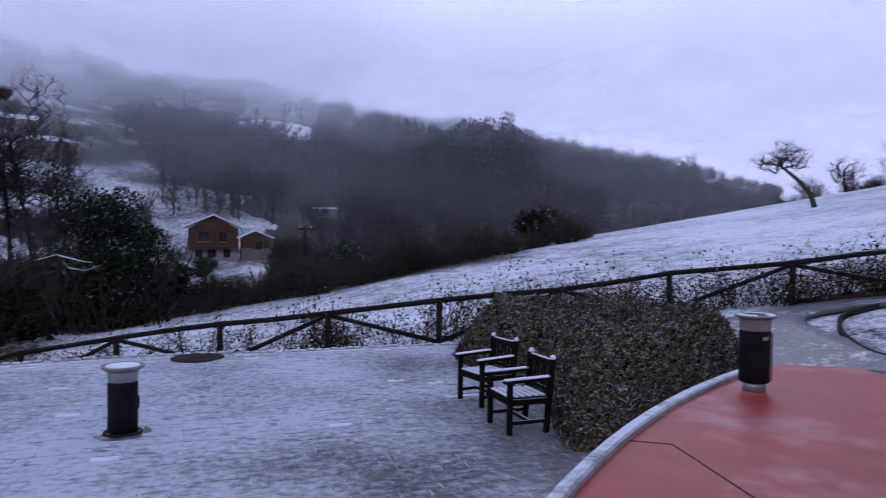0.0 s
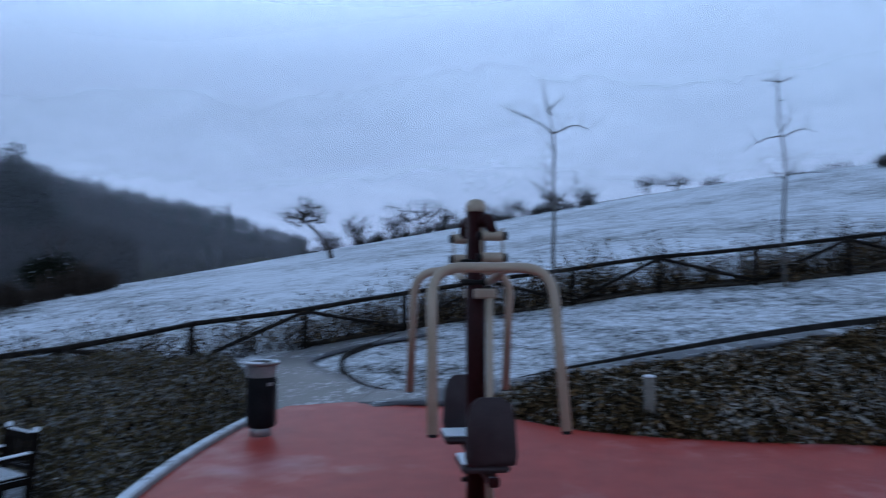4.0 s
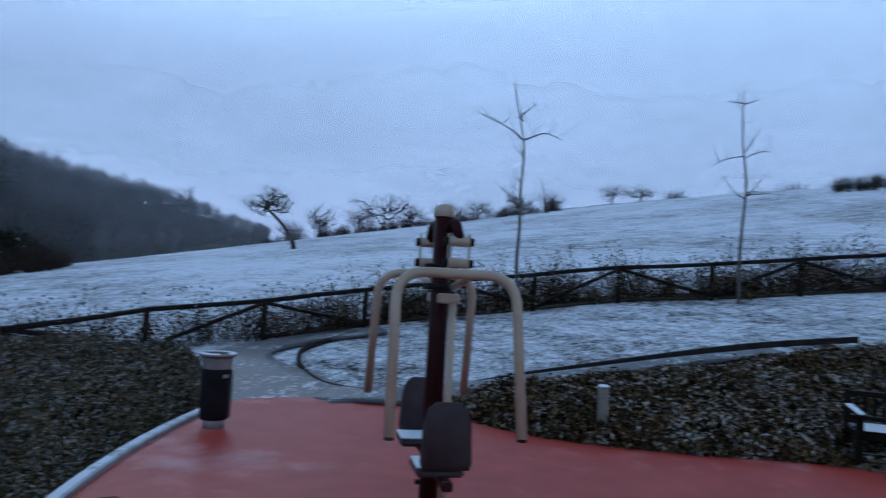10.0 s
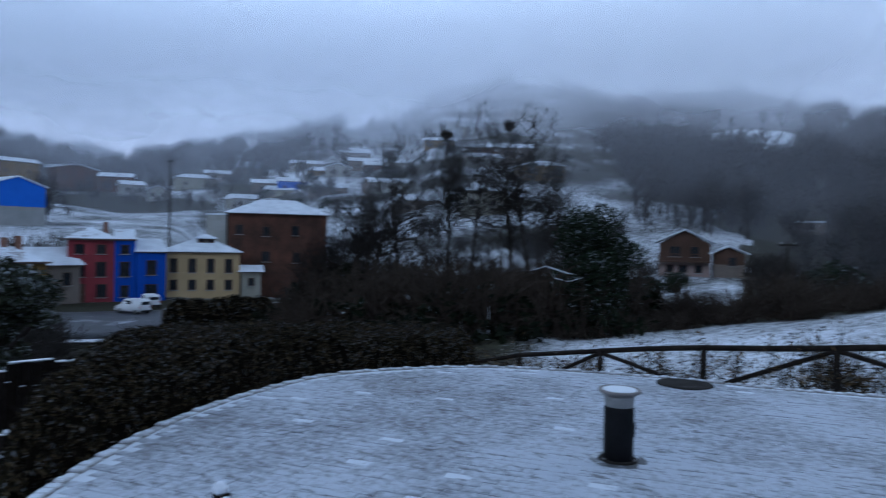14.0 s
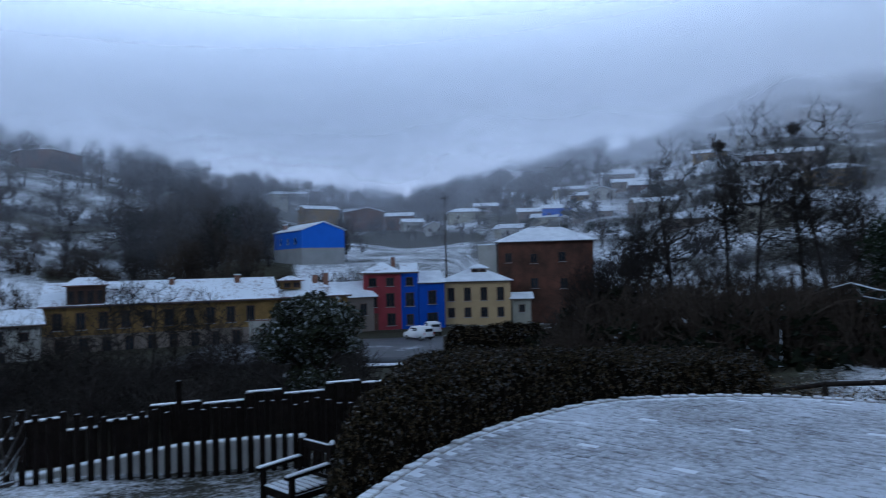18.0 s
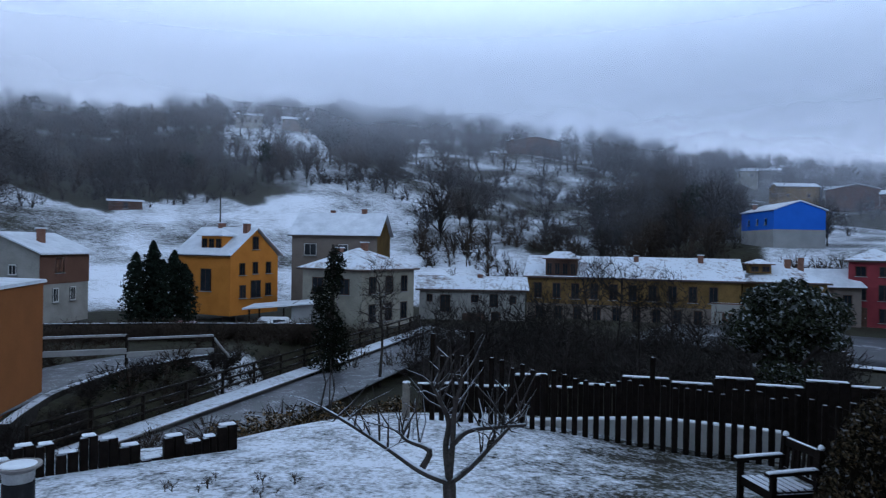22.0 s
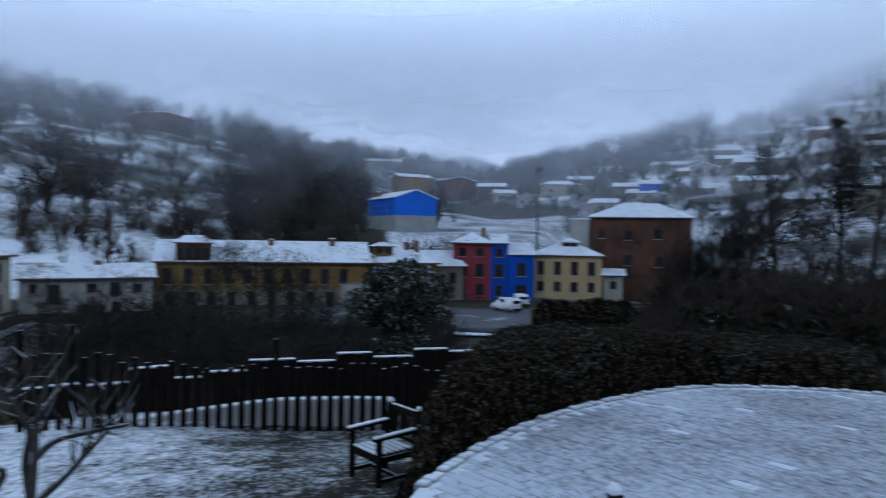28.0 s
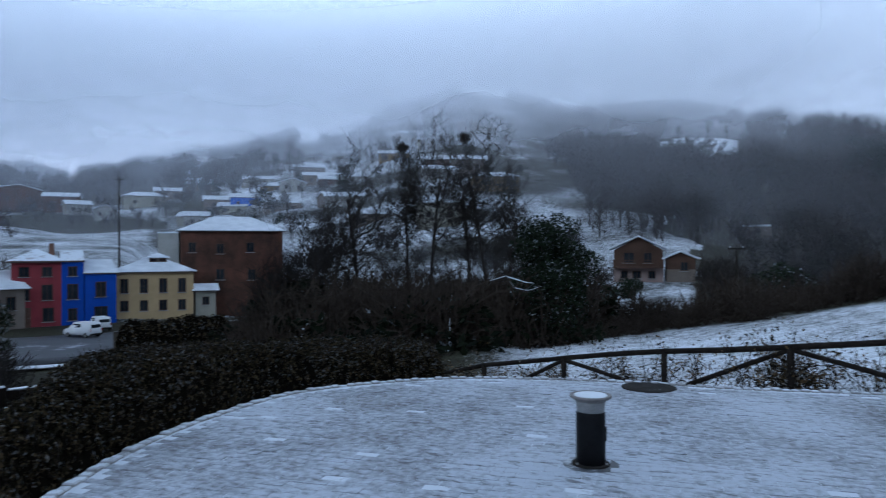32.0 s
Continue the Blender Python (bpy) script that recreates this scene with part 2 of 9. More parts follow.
M_POST = surface("grey_post", (0.11, 0.098, 0.085), (0.20, 0.18, 0.155), 6, 0.85, 0, 0.3, 40, snow=0.25)
M_STEEL = surface("brushed_steel", (0.24, 0.24, 0.24), (0.36, 0.355, 0.35), 10, 0.45, 0.6, 0.1, 80, snow=0.35, snow_scale=8, low=0.8)
M_COLLAR = surface("weathered_collar", (0.17, 0.155, 0.15), (0.27, 0.25, 0.24), 8, 0.5, 0.3, 0.1, 60)
M_ANTHRA = surface("anthracite_paint", (0.008, 0.008, 0.009), (0.016, 0.016, 0.018), 4, 0.55, 0, 0.15, 60, gloss=0.06)
M_CREAM = surface("cream_enamel", (0.30, 0.24, 0.17), (0.40, 0.325, 0.24), 4, 0.4, 0, 0.05, 60, snow=0.3, snow_scale=12, low=0.75, gloss=0.4)
M_MAROON = surface("maroon_enamel", (0.016, 0.005, 0.005), (0.030, 0.008, 0.008), 3, 0.45, 0, 0.05, 60, snow=0.2, low=0.8)
M_PAD = surface("brown_plastic_pad", (0.040, 0.031, 0.033), (0.062, 0.048, 0.050), 5, 0.6, 0, 0.2, 120)
M_BLACK = surface("black_rubber", (0.01, 0.01, 0.01), (0.02, 0.02, 0.02), 8, 0.6, 0, 0.1, 60)
M_BARK = surface("winter_bark", (0.022, 0.019, 0.017), (0.06, 0.05, 0.045), 4, 0.9, 0, 0.6, 30, snow=0.35, snow_scale=4, low=0.6)
M_BARK_SNOWY = surface("snow_lined_bark", (0.022, 0.019, 0.017), (0.065, 0.055, 0.05), 5, 0.9, 0, 0.6, 40, snow=0.75, snow_scale=6, low=0.35)
M_BARK_PALE = surface("sapling_bark", (0.055, 0.048, 0.044), (0.13, 0.12, 0.11), 6, 0.85, 0, 0.4, 40, snow=0.35, low=0.45)
M_IVY = leafy("ivy_leaves", (0.004, 0.005, 0.0035), (0.011, 0.014, 0.008), 0.08)
M_HEDGE = leafy("hedge_leaves", (0.004, 0.0035, 0.002), (0.018, 0.014, 0.007), 0.24, warm=(0.080, 0.057, 0.030), hoar=0.22, side=0.0)
M_BUSH = leafy("frosted_bush_leaves", (0.024, 0.020, 0.010), (0.108, 0.088, 0.042), 0.46, warm=(0.20, 0.138, 0.064), hoar=0.44, side=0.02)
M_COVER = leafy("ground_cover_leaves", (0.006, 0.0045, 0.003), (0.036, 0.026, 0.012), 0.27, warm=(0.19, 0.12, 0.055), hoar=0.52, side=0.1, rime=(0.62, 0.59, 0.55), clump=(0.42, 1.0))
M_EVER = leafy("evergreen_leaves", (0.007, 0.010, 0.007), (0.020, 0.028, 0.016), 0.18, hoar=0.55)
M_FIR = leafy("conifer_needles", (0.005, 0.008, 0.006), (0.014, 0.020, 0.014), 0.05)
M_TWIG = surface("far_twigs", (0.018, 0.016, 0.015), (0.042, 0.036, 0.033), 0.2, 0.95, 0, 0, 2)
M_TWIG2 = surface("brown_brush", (0.026, 0.020, 0.016), (0.060, 0.046, 0.036), 0.2, 0.95, 0, 0, 2)


def red_floor_material():
    m, n, l, p = nodes_of("red_rubber_floor")
    grain = noise_node(n, l, 160, 2, 0.6)
    patch = noise_node(n, l, 0.55, 4, 0.55)
    wear = noise_node(n, l, 2.4, 5, 0.65)
    red = mix_node(n, l, ramp_node(n, l, wear, [(0.3, (0, 0, 0)), (0.7, (1, 1, 1))]), (0.30, 0.030, 0.019), (0.43, 0.055, 0.036))
    red = mix_node(n, l, math_node(n, l, "MULTIPLY", grain, 0.35), red, (0.19, 0.03, 0.025))
    frost = math_node(n, l, "MULTIPLY", math_node(n, l, "SUBTRACT", math_node(n, l, "ADD", math_node(n, l, "MULTIPLY", patch, 0.8), math_node(n, l, "MULTIPLY", wear, 0.3)), 0.585), 3.2, True)
    col = mix_node(n, l, math_node(n, l, "MULTIPLY", frost, math_node(n, l, "ADD", math_node(n, l, "MULTIPLY", grain, 0.4), 0.28)), red, (0.62, 0.60, 0.64))
    l.new(col, p.inputs["Base Color"])
    p.inputs["Roughness"].default_value = 0.5
    p.inputs["Specular IOR Level"].default_value = 0.22
    bump_node(n, l, p, grain, 0.15, 0.01)
    return m


M_RED = red_floor_material()


def mist_material(name, low, high, top, most):
    """A bank of low cloud: thin at its foot, thick between low and high, gone at top."""
    m, n, l, p = nodes_of(name)
    n.remove(p)
    out = n["Material Output"]
    co = n.new("ShaderNodeTexCoord")
    sep = n.new("ShaderNodeSeparateXYZ")
    l.new(co.outputs["Object"], sep.inputs[0])
    drift = n.new("ShaderNodeAttribute")
    drift.attribute_name = "thick"
    wave = noise_node(n, l, 0.012, 5, 0.6, (1, 1, 2.2))
    z = math_node(n, l, "ADD", sep.outputs["Z"], math_node(n, l, "MULTIPLY", math_node(n, l, "SUBTRACT", wave, 0.5), high * 0.9))
    up = n.new("ShaderNodeMapRange")
    up.interpolation_type = "SMOOTHSTEP"
    up.inputs["From Min"].default_value, up.inputs["From Max"].default_value = low, high
    up.inputs["To Min"].default_value = 0.28
    l.new(z, up.inputs["Value"])
    down = n.new("ShaderNodeMapRange")
    down.interpolation_type = "SMOOTHSTEP"
    down.inputs["From Min"].default_value, down.inputs["From Max"].default_value = high, top
    down.inputs["To Min"].default_value, down.inputs["To Max"].default_value = 1.0, 0.0
    l.new(sep.outputs["Z"], down.inputs["Value"])
    k = math_node(n, l, "MULTIPLY", math_node(n, l, "MULTIPLY", up.outputs["Result"], down.outputs["Result"]), math_node(n, l, "MULTIPLY", drift.outputs["Fac"], most), True)
    dif, trl, tra = n.new("ShaderNodeBsdfDiffuse"), n.new("ShaderNodeBsdfTranslucent"), n.new("ShaderNodeBsdfTransparent")
    dif.inputs["Color"].default_value = trl.inputs["Color"].default_value = (0.80, 0.82, 0.90, 1)
    both, mixed = n.new("ShaderNodeMixShader"), n.new("ShaderNodeMixShader")
    l.new(dif.outputs[0], both.inputs[1])
    l.new(trl.outputs[0], both.inputs[2])
    l.new(k, mixed.inputs["Fac"])
    l.new(tra.outputs[0], mixed.inputs[1])
    l.new(both.outputs[0], mixed.inputs[2])
    l.new(mixed.outputs[0], out.inputs["Surface"])
    return m

# ---------------------------------------------------------------- mesh helpers
def thing(name, place, turn=0.0, label="", category="", group="", kind=""):
    ob = new(name)
    ob.empty_display_size = 0.2
    ob.matrix_basis = pose(*place, 0, 0, turn)
    return tagged(ob, label, category, group, kind)


def link_mesh(name, me, material, parent=None, label="", smooth=False):
    if material is not None and not me.materials:
        me.materials.append(material)
    if smooth:
        me.polygons.foreach_set("use_smooth", [True] * len(me.polygons))
    ob = new(name, me)
    if parent is not None:
        ob.parent = parent
    return tagged(ob, label)


def part(name, bm, material, parent=None, label="", smooth=False):
    me = bpy.data.meshes.new(name)
    bm.to_mesh(me)
    bm.free()
    return link_mesh(name, me, material, parent, label, smooth)


def flat_mesh(name, verts, faces):
    """A mesh from arrays: verts (n, 3) and faces (m, 3) or (m, 4)."""
    verts, faces = np.asarray(verts, np.float32), np.asarray(faces, np.int32)
    me = bpy.data.meshes.new(name)
    k = faces.shape[1]
    me.vertices.add(len(verts))
    me.vertices.foreach_set("co", verts.ravel())
    me.loops.add(faces.size)
    me.loops.foreach_set("vertex_index", faces.ravel())
    me.polygons.add(len(faces))
    me.polygons.foreach_set("loop_start", np.arange(0, faces.size, k, dtype=np.int32))
    me.update(calc_edges=True)
    return me


def block(bm, centre, size, turn=(0, 0, 0), bevel=0.0):
    """A box with rounded edges, added to bm."""
    m = Matrix.Translation(centre) @ Euler([radians(a) for a in turn]).to_matrix().to_4x4() @ Matrix.Diagonal((*size, 1))
    made = bmesh.ops.create_cube(bm, size=1.0, matrix=m)
    if bevel:
        edges = list({e for v in made["verts"] for e in v.link_edges})
        bmesh.ops.bevel(bm, geom=edges, offset=bevel, segments=1, affect="EDGES")
    return bm


def box(centre, size, turn=(0, 0, 0), bevel=0.0):
    return block(bmesh.new(), centre, size, turn, bevel)


def tube(bm, points, radii, sides=8, caps=True):
    """A round bar along points."""
    points = [Vector(p) for p in points]
    if isinstance(radii, (int, float)):
        radii = [radii] * len(points)
    rings, ref = [], None
    for i, p in enumerate(points):
        d = (points[min(i + 1, len(points) - 1)] - points[max(i - 1, 0)]).normalized()
        if ref is None:
            ref = d.orthogonal().normalized()
        u = (ref - d * ref.dot(d))
        u = u.normalized() if u.length > 1e-5 else d.orthogonal().normalized()
        ref, w = u, d.cross(u)
        rings.append([bm.verts.new(p + radii[i] * (math.cos(2 * math.pi * k / sides) * u + math.sin(2 * math.pi * k / sides) * w)) for k in range(sides)])
    for a, b in zip(rings, rings[1:]):
        for k in range(sides):
            bm.faces.new((a[k], a[(k + 1) % sides], b[(k + 1) % sides], b[k]))
    if caps:
        bm.faces.new(rings[0][::-1])
        bm.faces.new(rings[-1])
    return bm


def bar(points, radii, sides=8):
    return tube(bmesh.new(), points, radii, sides)


def bent(points, r, steps=5):
    """Round off the corners of a line of points with radius r."""
    pts = [Vector(p) for p in points]
    out = [pts[0]]
    for a, b, c in zip(pts, pts[1:], pts[2:]):
        u, w = (a - b).normalized(), (c - b).normalized()
        p, q = b + u * r, b + w * r
        for i in range(steps + 1):
            s = i / steps
            out.append(p * (1 - s) ** 2 + b * 2 * s * (1 - s) + q * s * s)
    out.append(pts[-1])
    return out


def lathe(bm, profile, sides=24, centre=(0, 0, 0)):
    """A turned form: profile of (radius, height)."""
    c = Vector(centre)
    rings = [[bm.verts.new(c + Vector((r * math.cos(2 * math.pi * k / sides), r * math.sin(2 * math.pi * k / sides), z))) for k in range(sides)] for r, z in profile]
    for a, b in zip(rings, rings[1:]):
        for k in range(sides):
            bm.faces.new((a[k], a[(k + 1) % sides], b[(k + 1) % sides], b[k]))
    bm.faces.new(rings[0][::-1])
    bm.faces.new(rings[-1])
    return bm


def slab(bm, outline, z0, z1):
    """An upright prism over an outline of (x, y)."""
    low = [bm.verts.new((x, y, z0)) for x, y in outline]
    high = [bm.verts.new((x, y, z1)) for x, y in outline]
    bm.faces.new(low[::-1])
    bm.faces.new(high)
    for i in range(len(outline)):
        j = (i + 1) % len(outline)
        bm.faces.new((low[i], low[j], high[j], high[i]))
    bmesh.ops.recalc_face_normals(bm, faces=bm.faces)
    return bm


def smooth_line(knots, n=8, closed=False):
    """A smooth line through knots (Catmull-Rom)."""
    k = [np.array(p, float) for p in knots]
    if closed:
        k = [k[-1]] + k + [k[0], k[1]]
    else:
        k = [2 * k[0] - k[1]] + k + [2 * k[-1] - k[-2]]
    out = []
    for a, b, c, d in zip(k, k[1:], k[2:], k[3:]):
        for i in range(n):
            s = i / n
            out.append(0.5 * (2 * b + (c - a) * s + (2 * a - 5 * b + 4 * c - d) * s * s + (3 * b - a - 3 * c + d) * s ** 3))
    if not closed:
        out.append(k[-2])
    return [tuple(float(v) for v in p) for p in out]


def smoothstep(a, b, v):
    s = np.clip((v - a) / (b - a), 0, 1)
    return s * s * (3 - 2 * s)


# ---------------------------------------------------------------- the lie of the land
HILL_AZ = np.array([-180, -100, -60, -30, -24, -14, -5, 4, 15, 24, 29, 33, 38, 42, 47, 56, 63, 71, 78, 83, 91, 100, 106, 117, 123, 130, 140, 180.0])
HILL_EL = np.array([0, 0, 0, 1.8, 3.7, 5.1, 6.7, 8.1, 9.9, 10.2, 11.6, 12.5, 11.6, 9.0, 8.6, 6.4, 5.2, 5.6, 6.8, 8.2, 9.1, 9.6, 10.0, 9.3, 8.6, 9.2, 10, 6.0])


def land(x, y):
    """Height of the ground over the plan (arrays)."""
    x, y = np.asarray(x, float), np.asarray(y, float)
    r = np.hypot(x, y) + 1e-6
    a = np.degrees(np.arctan2(-x, y))
    # the meadow and park slope that climbs to the east
    ridge = np.interp(a, [-180, -100, -90, -75, -50, -28, -10, 0, 10, 25, 45, 180], [70, 66, 72, 76, 76, 64, 52, 42, 36, 30, 26, 26])
    xc = np.clip(x, -16, 78)
    east = -0.9 + 0.145 * xc + 0.0006 * xc * xc + 0.008 * np.clip(y, -30, 70)
    over = np.clip(r - ridge, 0, 90)
    east = east - 0.0016 * over ** 2 * (over < 60) - (over >= 60) * (5.76 + 0.05 * (over - 60))
    # the lawn bank and the valley to the west
    lawn = -0.48 - 0.065 * r - 0.22 * smoothstep(8, 10.8, r) * (1 - smoothstep(74, 92, a)) * smoothstep(50, 60, a)
    valley = -5.9 - 0.0185 * np.clip(r - 25, 0, 80)
    rim = np.interp(a, [40, 100, 113], [11.8, 11.8, 9.5])
    west = lawn + (valley - lawn) * smoothstep(0, 14, r - rim)
    w = smoothstep(30, 56, a) * (1 - smoothstep(150, 178, a))
    z = east + (west - east) * w
    # a shallow bank behind the plaza's fence, and the dip of the meadow beyond it
    z = z + 0.28 * smoothstep(10.8, 12.2, r) * (1 - smoothstep(14.5, 18, r)) * smoothstep(-14, -2, a) * (1 - smoothstep(34, 44, a))
    z = z - np.interp(a, [0, 8, 18, 27, 33, 45, 55], [0, 0.3, 0.45, 0.42, 0.25, 0.1, 0]) * smoothstep(18, 28, r)
    floor_z = np.where(w > 0.5, valley, -5.0)
    # the hills round the valley
    el = np.interp(a, HILL_AZ, HILL_EL)
    start = np.interp(a, [-40, -20, 0, 20, 45, 60, 75, 95, 110, 140], [150, 150, 130, 105, 112, 120, 112, 96, 96, 96])
    top = np.interp(a, [-40, 0, 30, 45, 65, 80, 110, 140], [340, 400, 430, 480, 560, 380, 330, 340])
    t = np.clip((r - start) / (top - start), 0, 1)
    crest = 1.6 + np.tan(np.radians(el)) * top
    shape = 0.8 * t + 0.2 * t * t * (3 - 2 * t)
    beyond = np.clip((r - top) / 600, 0, 1)
    hill = floor_z + (crest - floor_z) * shape * (1 - 0.3 * beyond)
    k = smoothstep(0, 0.08, t)
    z = np.where((t > 0) & ~((a < -32) & (r < 160)), z * (1 - k) + np.maximum(z, hill) * k, z)
    # the planted slope starts level with the red floor
    rise = x - np.interp(y, [-8, -4, -1.1, 1, 2.8, 3.75, 4.9, 6, 7.3], [10.0, 10.6, 9.9, 8.85, 7.95, 7.0, 6.1, 5.9, 5.75])
    z = np.where((y < 7.4) & (y > -12) & (rise > -1) & (x > 4), np.minimum(z, -0.03 + 0.20 * np.maximum(rise, 0)), z)
    # the chalet's terrace and its garden
    shelf = smoothstep(9, 12, a) * (1 - smoothstep(24, 28, a)) * smoothstep(60, 68, r) * (1 - smoothstep(116, 126, r))
    z = z + shelf * np.maximum(np.interp(r, [60, 70, 93, 105, 125], [-4.6, -4.4, -2.5, -2.35, -0.8]) - z, 0)
    # the bench of land below the barn and its field
    shelf = smoothstep(55, 59, a) * (1 - smoothstep(76, 82, a)) * smoothstep(98, 104, r) * (1 - smoothstep(165, 190, r))
    z = z + shelf * np.maximum(np.interp(r, [98, 112, 126, 150, 190], [-6.8, -2.2, 2.2, 3.6, 9.0]) - z, 0)
    # the stream's cut below the ramp
    u = np.clip(((x + 20) * -35 + (y + 18.5) * 3.5) / (35 ** 2 + 3.5 ** 2), 0, 1)
    gap = np.hypot(x + 20 + 35 * u, y + 18.5 - 3.5 * u)
    z = z - 2.8 * (1 - smoothstep(2.0, 4.2, gap))
    # unevenness
    z = z + 0.03 * np.sin(x * 0.9 + 1.3) * np.sin(y * 0.8) * smoothstep(9, 14, r)
    z = z + smoothstep(100, 200, r) * (2.2 * np.sin(x * 0.045 + 0.4) * np.sin(y * 0.05 + 1.0) + 1.0 * np.sin(x * 0.11) * np.sin(y * 0.13 + 2))
    return z


def land_at(x, y):
    return float(land(np.array([x]), np.array([y]))[0])


def polar(a, d):
    """A place d metres off at a degrees to the left of north."""
    return -d * math.sin(radians(a)), d * math.cos(radians(a))


# the paved pads and what lies under them
RED_C, RED_R = (13.5, -2.4), 14.3
KERB_ARC = [(RED_C[0] + RED_R * math.cos(radians(b)), RED_C[1] + RED_R * math.sin(radians(b))) for b in range(205, 131, -2)]
RED_EDGE = smooth_line([(4.1, 8.35), (5.1, 8.05), (5.75, 7.3), (5.9, 6.0), (6.1, 4.9), (7.0, 3.75), (7.95, 2.8), (8.85, 1.0), (9.9, -1.1), (10.6, -4.0), (10.0, -8.0)], 4)
PLAZA = smooth_line([(-5.2, 2.2), (-5.9, 3.05), (-6.6, 4.2), (-7.05, 5.5), (-7.15, 7.0), (-6.2, 8.6), (-4.95, 9.4), (-3.5, 9.95), (-2.4, 10.2), (-1.1, 10.7), (0.4, 11.2)], 5)


def ground_mesh():
    az = np.radians(np.linspace(-180, 180, 421)[:-1])
    rad = np.concatenate([np.linspace(0.0, 30, 76), np.geomspace(30.6, 700, 105), [900, 1300, 2000, 3200, 4500]])
    R, A = np.meshgrid(rad, az, indexing="ij")
    x, y = -R * np.sin(A), R * np.cos(A)
    z = land(x, y)
    # sunk beneath the pads
    pad = ((np.hypot(x - RED_C[0], y - RED_C[1]) < RED_R - 0.4) & (x < 9.0) & (y < 8) & (y > -9) & (x < np.interp(y, [-8, -1, 1, 2.8, 3.75, 4.9, 7.5], [9.6, 9.4, 8.3, 7.4, 6.4, 5.5, 5.2]))) | ((np.hypot(x + 2.2, y - 5.4) < 4.75) & (x < 1.5))
    pad = pad | ((np.hypot(x, y) < 4) & (x > -1.5))
    z = np.where(pad, -0.75, z)
    dug = (x > -6.2) & (x < 1.0) & (y > 1.5) & (y < 11) & ~pad
    z = np.where(dug, np.minimum(z, -0.42), z)
    nr, na = R.shape
    i = np.arange(nr - 1)[:, None] * na + np.arange(na)[None]
    j = np.arange(nr - 1)[:, None] * na + (np.arange(na)[None] + 1) % na
    faces = np.stack([i, i + na, j + na, j], -1).reshape(-1, 4)
    me = flat_mesh("ground", np.stack([x, y, z], -1).reshape(-1, 3), faces)
    a = np.degrees(np.arctan2(-x, y))
    # how much snow has settled, field by field
    ripple = 0.5 + 0.5 * np.sin(x * 0.031 + 1 + 0.8 * np.sin(y * 0.013)) * np.sin(y * 0.027 + 2) + 0.25 * np.sin(x * 0.083 + 2 * np.sin(y * 0.04)) * np.sin(y * 0.071)
    soft = a + 5 * np.sin(R * 0.06) + 2 * np.sin(R * 0.21)
    near = np.where(a < 40, np.interp(a, [-34, -12], [0.59, 0.57]), np.interp(a, [60, 78, 87, 95], [0.40, 0.41, 0.51, 0.59]))
    near = near - 0.07 * smoothstep(21, 15, R) * smoothstep(-15, -25, a)
    near = near + (0.18 - near) * smoothstep(12, 14, R) * smoothstep(30, 44, soft) * smoothstep(32, 26, R)
    near = near + (0.20 - near) * smoothstep(26, 32, R) * smoothstep(30, 44, soft)
    near = near + (0.10 - near) * smoothstep(36, 46, R) * smoothstep(-10, 4, a) * smoothstep(44, 34, soft) * (1 - smoothstep(13, 15, a) * smoothstep(24, 22, a) * smoothstep(66, 70, R))
    near = near + (0.50 + 0.08 * np.sin(x * 0.5) * np.sin(y * 0.4) - near) * smoothstep(13, 15, a) * smoothstep(24, 22, a) * smoothstep(66, 70, R)
    slope = 0.16 + 0.42 * np.clip(ripple, 0, 1)
    slope = np.where(a < 21, 0.0, slope)
    slope = np.where((a > 21) & (soft < 62), 0.34 + 0.25 * np.clip(ripple + 0.35 * np.sin(z * 0.55 + 3 * np.sin(x * 0.03) + np.sin(y * 0.05)), 0, 1), slope)
    high = np.degrees(np.arctan2(z - 1.6, R))
    slope = np.where((a > 82) & (a < 100.5) & (high > 0.2), 0.47 + 0.12 * np.sin(x * 0.21 + 2 * np.sin(y * 0.11)) * np.sin(y * 0.17 + np.sin(x * 0.13)), slope)
    slope = np.where((a > 106) & (a < 114.5) & (high > 6.9) & (high < 8.9), 0.56, slope)
    slope = np.where((a > 56) & (a < 84) & (R > 300), 0.20, slope)
    slope = np.where((a > 57) & (a < 72) & (R < 240), 0.53 + 0.05 * np.sin(x * 0.3) * np.sin(y * 0.25), slope)
    slope = np.where((a > 100) & (a < 111) & (high < 4.2 - 0.045 * (a - 107) ** 2), 0.62, slope)
    slope = np.where((soft > 93) & (R < 168 + 8 * np.sin(a * 0.5)), 0.545 + 0.05 * np.sin(x * 0.43 + np.sin(y * 0.3)) * np.sin(y * 0.37) + 0.09 * np.sin(x * 0.11 + 2 * np.sin(y * 0.05)) * np.sin(y * 0.09), slope)
    slope = np.where((a > 13.0 + 1.5 * np.sin(R * 0.2) + 0.05 * np.maximum(R - 120, 0)) & (a < 27) & (R < 178), 0.51, slope)
    slope = np.where(((a - 13.7) / 3.3) ** 2 + ((R - 306) / 30) ** 2 < 1, 0.72, slope)
    cover = near + (slope - near) * smoothstep(88, 104, R)
    cover = cover + (0.62 - cover) * smoothstep(4.2, 2.6, np.hypot(x + 45.6, y + 19.3))
    layer = me.attributes.new("cover", "FLOAT", "POINT")
    layer.data.foreach_set("value", cover.ravel().astype(np.float32))
    ob = link_mesh("ground", me, M_GROUND, None, "", True)
    tagged(ob, "frosted turf and snowy hills running to the horizon", "ground", "", "structure")
    return ob


ground_mesh()

